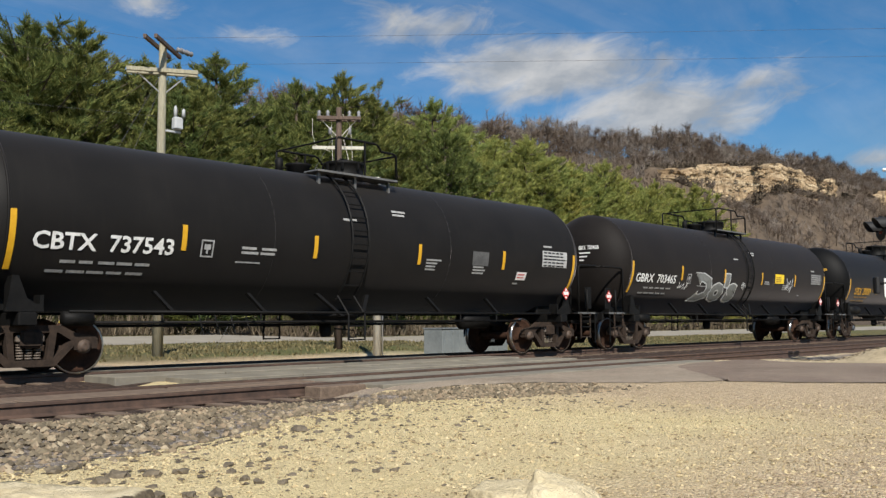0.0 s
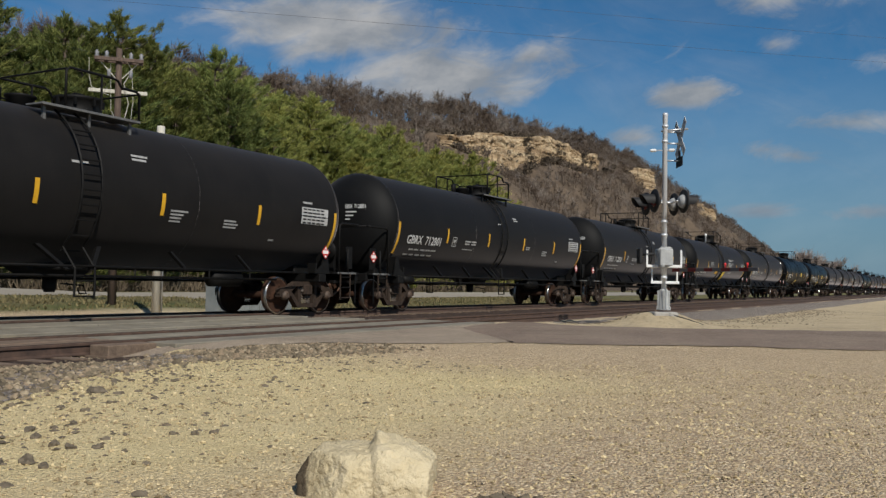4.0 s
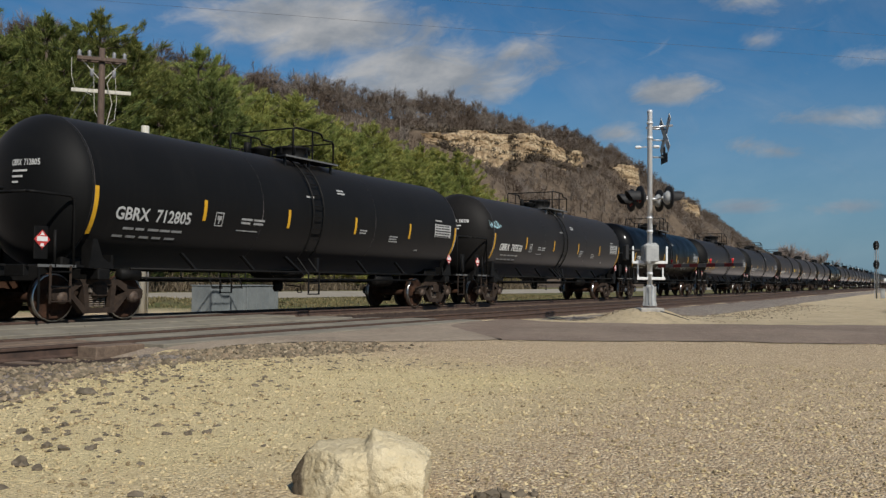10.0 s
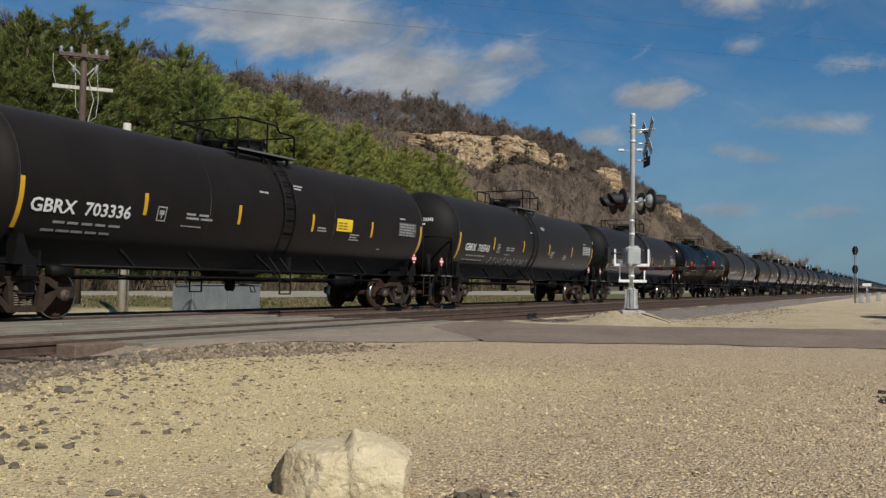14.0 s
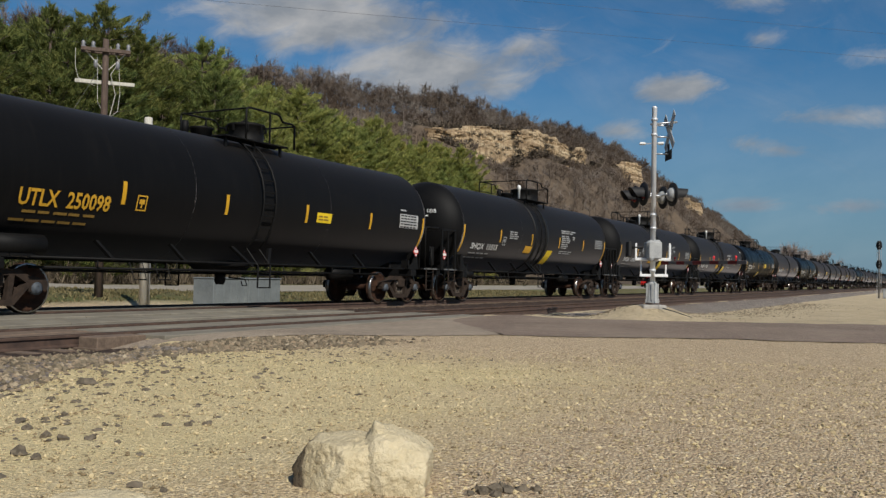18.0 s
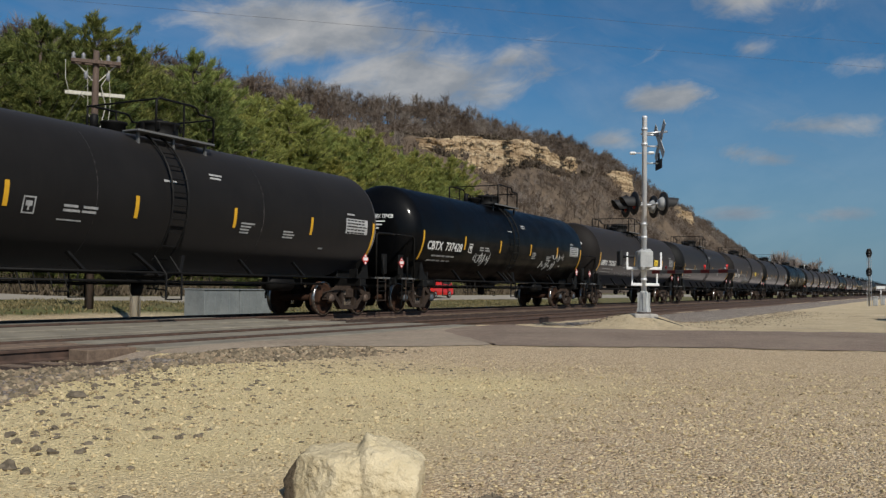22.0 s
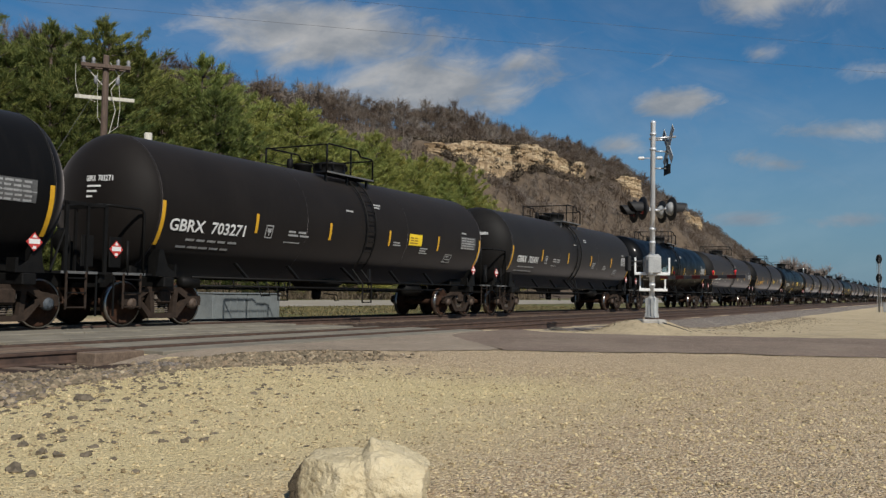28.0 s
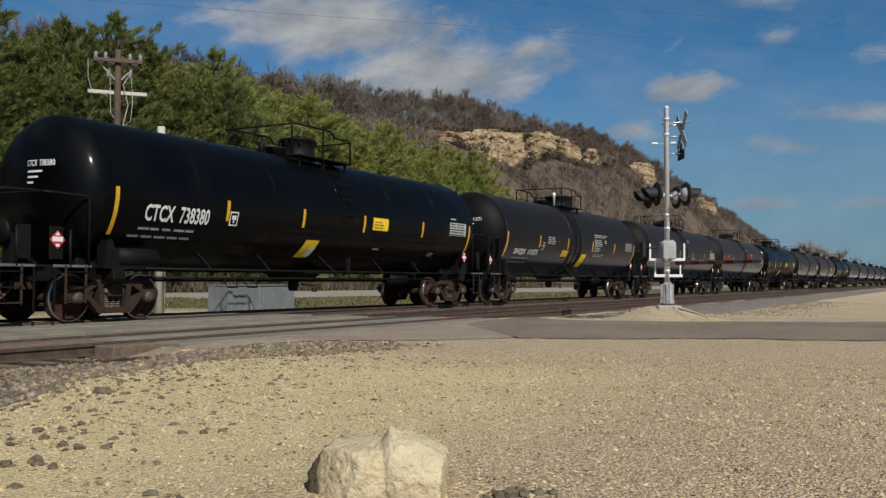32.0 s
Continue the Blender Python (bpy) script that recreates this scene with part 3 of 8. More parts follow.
def cliff_mask(x):
    return sstep(311, 320, x) * (1 - sstep(500, 522, x)) + 0.9 * sstep(578, 586, x) * (1 - sstep(612, 624, x)) + 0.8 * sstep(745, 756, x) * (1 - sstep(796, 812, x))


def land(x, y):
    x, y = np.asarray(x, float), np.asarray(y, float)
    z = -0.165 + 0.018 * wave(x, y, 1.1) + 0.012 * wave(x, y, 3.1, 2.0)
    road = sstep(8.5, 10.0, x + 0.5 * (y - 11)) * (1 - sstep(21.0, 24.0, x + 0.5 * (y - 11))) * sstep(-3, 6, y)
    z = z + 0.07 * road * (1 - sstep(19, 21, y)) + 0.02 * road * sstep(7.0, 10.2, y) * (1 - sstep(18, 20, y))
    z = z - 0.32 * sstep(29, 40, x) * (1 - sstep(8, 11, y) * (1 - sstep(18, 21, y)))
    dx, dy = (x - MAST[0] - 0.35) / 1.25, (y - MAST[1] - 0.25) / 1.05
    z = z + 0.39 * np.exp(-(dx * dx + dy * dy) ** 1.4)
    z = z - 0.13 * sstep(18.3, 19.6, y) * (1 - sstep(22, 27, y)) + 0.16 * sstep(22, 28, y)
    z = z + 0.10 * wave(x, y, 0.21, 1.0) * sstep(26, 34, y) * (1 - sstep(36, 38, y)) + 0.30 * sstep(38.5, 48, y) + 1.4 * sstep(50, 110, y)
    z = z - 0.075 * sstep(9.3, 10.2, y) * (1 - sstep(13.3, 14.0, y)) * (1 - sstep(8.9, 9.9, x))
    ridge = np.interp(x, RIDGE_X, RIDGE_Z)
    cut = cliff_mask(x)
    rise = 0.84 * sstep(95, 212, y) + 0.16 * sstep(150, 205, y)
    foot = np.interp(x, CLIFF_X, CLIFF_FOOT)
    face = foot * sstep(95, 182, y) + (0.905 - foot) * sstep(181.5, 184.5, y) + 0.095 * sstep(186, 212, y)
    prof = rise * (1 - cut) + face * cut
    z = z + np.maximum(ridge - 1, 0) * prof * (1 + 0.05 * wave(x, y, 0.02, 3.0) + 0.02 * wave(x, y, 0.06))
    return z


def lines(*spans):
    out = []
    for a, b, step in spans:
        out += list(np.arange(a, b - 1e-6, step))
    return np.array(out + [spans[-1][1]])


gx = lines((-3500, -500, 300), (-500, -60, 40), (-60, -4, 4), (-4, 32, 0.3), (32, 70, 2), (70, 300, 10), (300, 680, 6), (680, 1200, 20), (1200, 4500, 300))
gy = lines((-2500, -300, 200), (-300, -20, 20), (-20, -1, 1.0), (-1, 24, 0.3), (24, 60, 1.2), (60, 170, 5), (170, 216, 1.5), (216, 300, 14), (300, 4500, 350))
X, Y = np.meshgrid(gx, gy, indexing="ij")
Z = land(X, Y)
ny = len(gy)
verts = np.stack([X, Y, Z], -1).reshape(-1, 3)
I, J = np.meshgrid(np.arange(len(gx) - 1), np.arange(ny - 1), indexing="ij")
a = (I * ny + J).ravel()
ground = link("ground", verts.tolist(), np.stack([a, a + ny, a + ny + 1, a + 1], 1).tolist(), M["ground"], True)
tagged(ground, "pale gravel and sand ground with dry grass and wooded hillside beyond", "ground", kind="structure")


def strip(name, left, right, mat, lift, n=40, across=8, kind="structure", label="", cat=""):
    """A paved strip between two edge lines, lying on the land."""
    def along(line, t):
        seg = np.cumsum([0] + [math.dist(line[i], line[i + 1]) for i in range(len(line) - 1)])
        s = t * seg[-1]
        return np.interp(s, seg, [p[0] for p in line]), np.interp(s, seg, [p[1] for p in line])
    t = np.linspace(0, 1, n)
    lx, ly = along(left, t)
    rx, ry = along(right, t)
    u = np.linspace(0, 1, across)[None, :]
    px, py = lx[:, None] * (1 - u) + rx[:, None] * u, ly[:, None] * (1 - u) + ry[:, None] * u
    edge = 0.05 * np.sin(np.arange(n) * 2.3)[:, None] * np.where((u == 0) | (u == 1), 1, 0)
    px = px + edge
    pz = land(px, py) + lift * (0.35 + 0.65 * np.sin(np.pi * u) ** 0.3)
    vs = np.stack([px, py, pz], -1).reshape(-1, 3)
    i, j = np.meshgrid(np.arange(n - 1), np.arange(across - 1), indexing="ij")
    a = (i * across + j).ravel()
    ob = link(name, vs.tolist(), np.stack([a, a + 1, a + across + 1, a + across], 1).tolist(), mat, True)
    return tagged(ob, label, cat, kind=kind)


strip("road_old", [(8.6, 10.6), (9.9, 9.75), (11.3, 9.5), (12.3, 8.8), (13.1, 7.9), (14.3, 7.0)], [(20.9, 10.5), (20.6, 10.3), (19.8, 10.25), (18.8, 10.1), (17.7, 9.8), (17.6, 9.75)], M["asphalt_old"], 0.030, 60, 14,
      label="worn grey asphalt apron before the rail crossing", cat="road")
strip("road", [(17.9, 10.0), (16.6, 8.9), (15.2, 7.75), (14.25, 6.95), (15.4, 5.0), (16.5, 3.5), (18.0, 1.2), (24, -8), (60, -62)][3:], [(20.9, 10.45), (22.0, 10.3), (21.5, 8.3), (22.3, 5.9), (24.0, 3.9), (26.3, 1.4), (32, -7), (68, -62)], M["asphalt"], 0.034, 120, 14,
      label="dark patched asphalt road past the gravel lot", cat="road")
strip("road_fill", [(17.75, 9.85), (16.6, 8.9), (15.2, 7.75), (14.25, 6.98)], [(20.9, 10.45), (19.5, 9.6), (17.5, 8.4), (14.3, 6.95)], M["asphalt"], 0.038, 24, 8, label="dark asphalt patch joining the apron", cat="road")
strip("highway", [(-120, 47.5), (-60, 47.2), (0, 47), (120, 46.5), (400, 46)], [(-120, 39.5), (-60, 39.4), (0, 39), (120, 39), (400, 39)], M["highway"], 0.06, 160, 6, label="pale highway running along behind the tracks", cat="road")
strip("road_far", [(2.5, 19.4), (-2, 26), (-9, 39)], [(14.5, 19.4), (11, 26), (4, 39)], M["asphalt_old"], 0.05, 30, 8, label="side road between crossing and highway", cat="road")


# ---------------------------------------------------------------- tracks
def bed(name, y0, y1, top, toe0, toe1, mat="ballast"):
    xs = lines((-160, -4, 12), (-4, 60, 0.6), (60, 300, 6), (300, 1200, 60))
    ys = np.array([y0 - toe0, y0 - toe0 * 0.5, y0, (y0 + y1) / 2, y1, y1 + toe1 * 0.5, y1 + toe1])
    X, Y = np.meshgrid(xs, ys, indexing="ij")
    low = land(X, Y) - 0.03
    h = np.array([0, 0.55, 1, 1, 1, 0.55, 0])[None, :]
    Z = low * (1 - h) + top * h + 0.012 * np.sin(X * 7 + Y * 5)
    vs = np.stack([X, Y, Z], -1).reshape(-1, 3)
    i, j = np.meshgrid(np.arange(len(xs) - 1), np.arange(len(ys) - 1), indexing="ij")
    a = (i * len(ys) + j).ravel()
    ob = link(name, vs.tolist(), np.stack([a, a + len(ys), a + len(ys) + 1, a + 1], 1).tolist(), M[mat])
    return tagged(ob, "grey crushed stone ballast under the rails", "ballast", kind="structure")


bed("ballast_near", 10.3, 13.3, -0.185, 1.6, 1.3, "ballast_rust")
bed("ballast_far", 14.6, 18.1, FAR_TOP - 0.15, 0.8, 1.5, "ballast_rust")
# pale outer bank of the near track beyond the road
xs = lines((21.5, 60, 0.6), (60, 300, 6), (300, 1200, 60))
us = np.linspace(0, 1, 6)
X, U = np.meshgrid(xs, us, indexing="ij")
Y = 8.55 + 1.75 * U + 0.06 * np.sin(X * 3.1) + 0.04 * np.sin(X * 7.7)
low = land(X, Y) - 0.03
h = np.clip((Y - 8.7) / 1.6, 0, 1)
Z = low * (1 - h) + -0.185 * h + 0.035 - 0.05 * (U < 0.01)
i, j = np.meshgrid(np.arange(len(xs) - 1), np.arange(5), indexing="ij")
a = (i * 6 + j).ravel()
ob = link("ballast_bank", np.stack([X, Y, Z], -1).reshape(-1, 3).tolist(), np.stack([a, a + 6, a + 7, a + 1], 1).tolist(), M["ballast"], True)
tagged(ob, "grey-brown crushed stone bank below the dark track bed", "ballast", kind="structure")


def rail(name, y, top, x0=-160.0, x1=1400.0):
    half = [(0.070, -0.172), (0.070, -0.160), (0.013, -0.135), (0.010, -0.050), (0.036, -0.038), (0.036, -0.008), (0.028, 0.0)]
    prof = [(y + a, top + b) for a, b in half] + [(y - a, top + b) for a, b in reversed(half)]
    b = Build().slab(prof, x0, x1, "x")
    ob = b.done(name, M["rail"])
    Build().box(((x0 + x1) / 2, y, top + 0.001), (x1 - x0, 0.05, 0.006)).done("running_band", M["railtop"], ob)
    return tagged(ob, "rust-brown steel rail with a worn running band", "rail", "rails of the two tracks", "structure")


for nm, y, top in (("rail_1", NEAR_RAIL, 0.0), ("rail_2", NEAR_RAIL + 1.505, 0.0), ("rail_3", FAR_RAIL, FAR_TOP), ("rail_4", FAR_RAIL + 1.505, FAR_TOP)):
    rail(nm, y, top)
ties = Build()
for k in range(-12, 220):
    for y, top in ((NEAR_RAIL + 0.75, -0.17), (FAR_RAIL + 0.75, FAR_TOP - 0.13)):
        x = k * 0.52 + random.uniform(-0.03, 0.03)
        if not (y < 14 and 9.7 < x < 20.4 or y > 14 and 7 < x < 17.8):
            ties.box((x, y + random.uniform(-0.04, 0.04), top - 0.09), (0.23, 2.6, 0.18))
tagged(ties.done("ties", M["timber"]), "dark creosoted timber ties bedded in ballast", "tie", kind="stuff")

# crossing slabs of concrete, laid between and beside the rails
crossing = holder("crossing_panels")
tagged(crossing, "concrete crossing slabs between the rails", "crossing", kind="structure")
slabs = {}


def slab_piece(x, y0, y1, z, length, name="slab", mat="slab"):
    key = (round(y1 - y0, 3), length, mat)
    if key not in slabs:
        slabs[key] = Build().box((0, 0, -0.09), (length - 0.02, y1 - y0, 0.18), bevel=0.012).done(name, M[mat], crossing)
        ob = slabs[key]
    else:
        ob = new(name, slabs[key].data)
        ob.parent = crossing
    ob.location = (x, (y0 + y1) / 2, z)
    return ob


for k in range(5):
    x = 10.85 + k * 2.13
    slab_piece(x, NEAR_RAIL - 0.72, NEAR_RAIL - 0.11, -0.030, 2.13)
    slab_piece(x, NEAR_RAIL + 0.14, NEAR_RAIL + 0.74, -0.034, 2.13)
    slab_piece(x, NEAR_RAIL + 0.78, NEAR_RAIL + 1.36, -0.032, 2.13)
    slab_piece(x - 0.4, NEAR_RAIL + 1.62, NEAR_RAIL + 2.25, -0.030, 2.13)
    slab_piece(x - 1.3, NEAR_RAIL + 2.27, NEAR_RAIL + 3.35, 0.004, 2.13)
    slab_piece(x - 2.2, FAR_RAIL - 1.23, FAR_RAIL - 0.11, FAR_TOP - 0.040, 2.13)
    slab_piece(x - 2.5, FAR_RAIL + 0.10, FAR_RAIL + 0.75, FAR_TOP - 0.036, 2.13)
    slab_piece(x - 2.5, FAR_RAIL + 0.77, FAR_RAIL + 1.41, FAR_TOP - 0.038, 2.13)
    slab_piece(x - 3.2, FAR_RAIL + 1.57, FAR_RAIL + 2.6, FAR_TOP - 0.042, 2.13)
for k, (x, y0, y1, ln) in enumerate(((9.22, 10.52, 10.90, 0.9),) + tuple((8.5 - 2.45 * i + 0.1 * (j % 2), 11.13 + 0.325 * j, 11.44 + 0.325 * j, 2.4) for i in range(6) for j in range(4))):
    slab_piece(x, y0, y1, -0.022 - 0.006 * (k % 3), ln, "plank", "timber")


# ---------------------------------------------------------------- loose stone
def pebble(rng, size, flat=0.7):
    """A worn stone with eight corners and uneven faces."""
    s = np.array([1.0, rng.uniform(0.6, 1.0), rng.uniform(0.45, 0.9) * flat / 0.7]) * size * rng.uniform(0.7, 1.25)
    v = np.array([(1, 0, 0), (-1, 0, 0), (0, 1, 0), (0, -1, 0), (0.15, 0.1, 1), (0, 0, -0.8), (0.62, 0.62, 0.45), (-0.6, -0.55, 0.5)], float)
    v += rng.uniform(-0.22, 0.22, v.shape)
    a = rng.uniform(0, 6.283)
    r = np.array([[math.cos(a), -math.sin(a), 0], [math.sin(a), math.cos(a), 0], [0, 0, 1]])
    return (v * s) @ r.T


STONE_FACES = [(0, 6, 4), (6, 2, 4), (2, 1, 4), (1, 7, 4), (7, 3, 4), (3, 0, 4), (0, 2, 6), (1, 3, 7), (2, 0, 5), (1, 2, 5), (3, 1, 5), (0, 3, 5)]


def scatter(name, places, mat, label, cat, flat=0.7):
    rng = np.random.default_rng(len(places))
    stock = [pebble(rng, 1.0, flat) for _ in range(60)]
    vs, fs = [], []
    for x, y, z, s in places:
        p = stock[int(rng.integers(60))] * s + (x, y, z)
        n = len(vs)
        vs.extend(p.tolist())
        fs.extend([(a + n, b + n, c + n) for a, b, c in STONE_FACES])
    ob = link(name, vs, fs, mat)
    return tagged(ob, label, cat, kind="stuff")


rng = np.random.default_rng(7)


def edge_y(x):
    """Where the ballast gives way to sand: nearer the eye towards -x."""
    return np.interp(x, (-4, 2, 4.2, 5.2, 6.5, 7.7, 8.5, 9.5, 11, 14), (6.2, 6.9, 7.1, 7.55, 8.5, 8.8, 9.2, 9.0, 7.9, 6.6))


def settle(rows):
    """Lays rows of x, y, height above ground, size on the land."""
    p = np.array(rows)
    p[:, 2] += land(p[:, 0], p[:, 1])
    return p.tolist()


def ballast_edge(n):
    out = []
    while len(out) < n:
        x = rng.uniform(-3, 13.6)
        lo, hi = edge_y(x), (10.95 if x < 9.3 else np.interp(x, (9.3, 10.4, 12.2, 13.6), (10.2, 9.35, 8.45, 7.2)))
        y = rng.uniform(lo - 0.25, hi)
        if y < lo and rng.random() < 0.7 or rng.random() < float(sstep(10.2, 12.6, x)):
            continue
        lift = 0.10 * sstep(lo - 0.1, lo + 1.3, y) * (1 - 0.75 * sstep(9.6, 10.5, y))
        out.append((x, y, float(lift) * (1 if x < 9 else 0.45) * 0.6, rng.uniform(0.024, 0.050)))
    return settle(out)


xs = np.linspace(-30, 9.4, 160)
us = np.linspace(0, 1, 12)
X, U = np.meshgrid(xs, us, indexing="ij")
Y = edge_y(X) + 0.05 * np.sin(X * 9) + 0.04 * np.sin(X * 23) + (10.45 - edge_y(X)) * U
Z = land(X, Y) + 0.030 * sstep(0, 0.3, U) * (1 - sstep(0.7, 1.0, U)) + 0.006
i, j = np.meshgrid(np.arange(159), np.arange(11), indexing="ij")
a = (i * 12 + j).ravel()
ob = link("ballast_shoulder", np.stack([X, Y, Z], -1).reshape(-1, 3).tolist(), np.stack([a, a + 12, a + 13, a + 1], 1).tolist(), M["ballast"], True)
tagged(ob, "grey crushed stone shoulder beside the track", "ballast", kind="structure")
scatter("ballast_stones", ballast_edge(12500), M["stones"], "grey and pinkish crushed ballast stones along the track edge", "ballast")
chips = []
while len(chips) < 31000:
    d, a = rng.uniform(2.2, 13.0) ** 1.0, radians(rng.uniform(-6, 78))
    x, y = d * math.cos(a), 0.4 + d * math.sin(a)
    if y > edge_y(x) - 0.05 or x > 12.2 + 0.5 * (7 - y) and y < 9:
        continue
    chips.append((x, y, 0.001, 0.0055 + 0.012 * rng.random() ** 2.2 + 0.003 * (d > 7)))
scatter("gravel", settle(chips), M["chips"], "loose pale gravel chips on sandy ground", "gravel")
strays = []
while len(strays) < 1750:
    x = rng.uniform(1.5, 11)
    y = edge_y(x) - abs(rng.normal(0, 1.35)) - 0.05
    if y > 3.5:
        strays.append((x, y, 0.002, 0.007 + 0.042 * rng.random() ** 3.5))
for _ in range(160):
    d, a = rng.uniform(3, 10), radians(rng.uniform(0, 60))
    x, y = d * math.cos(a), d * math.sin(a)
    strays.append((x, y, 0.003, rng.uniform(0.008, 0.018)))
verge_stones = []
while len(verge_stones) < 4200:
    x = 21.5 + 45 * rng.random() ** 1.5
    y = 9.4 - abs(rng.normal(0, 1.5))
    if (x - MAST[0]) ** 2 + (y - MAST[1]) ** 2 < 0.3 or x < 23.0 + 0.45 * (8.0 - y):
        continue
    verge_stones.append((x, y, 0.004, rng.uniform(0.015, 0.045)))
scatter("verge_gravel", settle(verge_stones), M["stones"], "brown gravel strewn beside the ballast beyond the road", "gravel")
scatter("stray_stones", settle(strays), M["darkstone"], "dark stones strewn over the sand", "stone", 0.38)


# ---------------------------------------------------------------- tank cars
R, ZC, TAN, APEX = 1.56, 2.61, 7.66, 8.42           # shell radius, height of its axis, half its straight length, half its whole length
RW = 0.457                                           # wheel radius
SPEED = 23.15


def skin(x, arc, off=0.0):
    """A point on the shell's nearer side; arc: metres up the curve from the axis' height."""
    a = arc / R
    return (x, -(R + off) * math.cos(a), ZC + (R + off) * math.sin(a))


def arc_of(z):
    return R * math.asin(max(-1, min(1, (z - ZC) / R)))


def patch(b, x0, x1, a0, a1, off=0.008, slant=0.0, n=6):
    """A sheet laid on the shell between two arcs."""
    vs, fs = [], []
    for i in range(n + 1):
        a = a0 + (a1 - a0) * i / n
        s = slant * i / n
        vs += [skin(x0 + s, a, off), skin(x1 + s, a, off)]
    fs = [(2 * i, 2 * i + 1, 2 * i + 3, 2 * i + 2) for i in range(n)]
    b.add(vs, fs, True)


def ring(b, x0, x1, off, a0=-math.pi, a1=math.pi, n=48):
    """A hoop round the shell from x0 to x1, standing proud by off."""
    vs, fs = [], []
    for i in range(n + 1):
        t = a0 + (a1 - a0) * i / n
        for x, r in ((x0, R - 0.01), (x0, R + off), (x1, R + off), (x1, R - 0.01)):
            vs.append((x, -r * math.cos(t), ZC + r * math.sin(t)))
    for i in range(n):
        fs += [(i * 4 + j, i * 4 + j + 1, i * 4 + 5 + j, i * 4 + 4 + j) for j in range(3)]
    b.add(vs, fs, True)


def bars(b, x0, x1, arc, rows, h=0.045, gap=0.085, off=0.008, ragged=0.25, words=3, rng=random):
    """Lines of writing too small to read, as broken bars."""
    for r in range(rows):
        end = x1 - (x1 - x0) * rng.uniform(0, ragged)
        x = x0
        for _ in range(words):
            w = (end - x0) / words * rng.uniform(0.7, 0.92)
            patch(b, x, min(x + w, end), arc - r * gap - h, arc - r * gap, off, n=1)
            x += (end - x0) / words


def wheelset(parent, x):
    ob = Build()
    for s in (-1, 1):
        y = s * 0.752
        prof = [(-0.070, 0.10), (-0.070, 0.16), (-0.030, 0.19), (-0.022, 0.33), (-0.060, 0.385), (-0.068, RW), (0.045, RW + 0.0), (0.05, RW + 0.026), (0.072, RW + 0.026), (0.075, 0.385), (0.040, 0.33), (0.030, 0.19), (0.09, 0.16), (0.09, 0.10)]
        ob.lathe([(y - s * a, r) for a, r in prof], 24, "y")
    ob.lathe([(-1.08, 0.075), (-0.82, 0.085), (-0.70, 0.095), (0.70, 0.095), (0.82, 0.085), (1.08, 0.075)], 12, "y")
    for s in (-1, 1):
        for k in range(3):
            a = 2 * math.pi * k / 3
            ob.box((0.27 * math.sin(a), s * (0.752 + 0.03), 0.27 * math.cos(a)), (0.05, 0.012, 0.05))
    w = ob.done("wheelset", M["wheel"], parent, "rust-brown steel wheels on one axle")
    t = Build()
    for s in (-1, 1):
        y = s * 0.752
        t.lathe([(y - 0.048, RW - 0.003), (y - 0.046, RW + 0.003), (y + 0.046, RW + 0.003), (y + 0.048, RW - 0.003)], 24, "y", caps=False)
        t.lathe([(y - s * 0.0690 - 0.0015, 0.435), (y - s * 0.0690 - 0.0015, RW - 0.004), (y - s * 0.0690 + 0.0015, RW - 0.004), (y - s * 0.0690 + 0.0015, 0.435)], 24, "y", caps=False)
        t.lathe([(y + s * 0.076 - 0.0015, 0.45), (y + s * 0.076 - 0.0015, RW + 0.020), (y + s * 0.076 + 0.0015, RW + 0.020), (y + s * 0.076 + 0.0015, 0.45)], 24, "y", caps=False)
    me = w.data
    n0 = len(me.polygons)
    # the worn treads share the wheelset's mesh, so that they turn with it
    vs = [tuple(v.co) for v in me.vertices]
    fs = [tuple(p.vertices) for p in me.polygons]
    k = len(vs)
    both = bpy.data.meshes.new("wheelset")
    both.from_pydata(vs + t.v, [], fs + [tuple(i + k for i in f) for f in t.f])
    both.materials.append(M["wheel"])
    both.materials.append(M["tread"])
    both.polygons.foreach_set("material_index", [0] * n0 + [1] * len(t.f))
    both.polygons.foreach_set("use_smooth", [True] * (n0 + len(t.f)))
    both.update()
    w.data = both
    bpy.data.meshes.remove(me)
    w.location = (x, 0, RW)
    return w


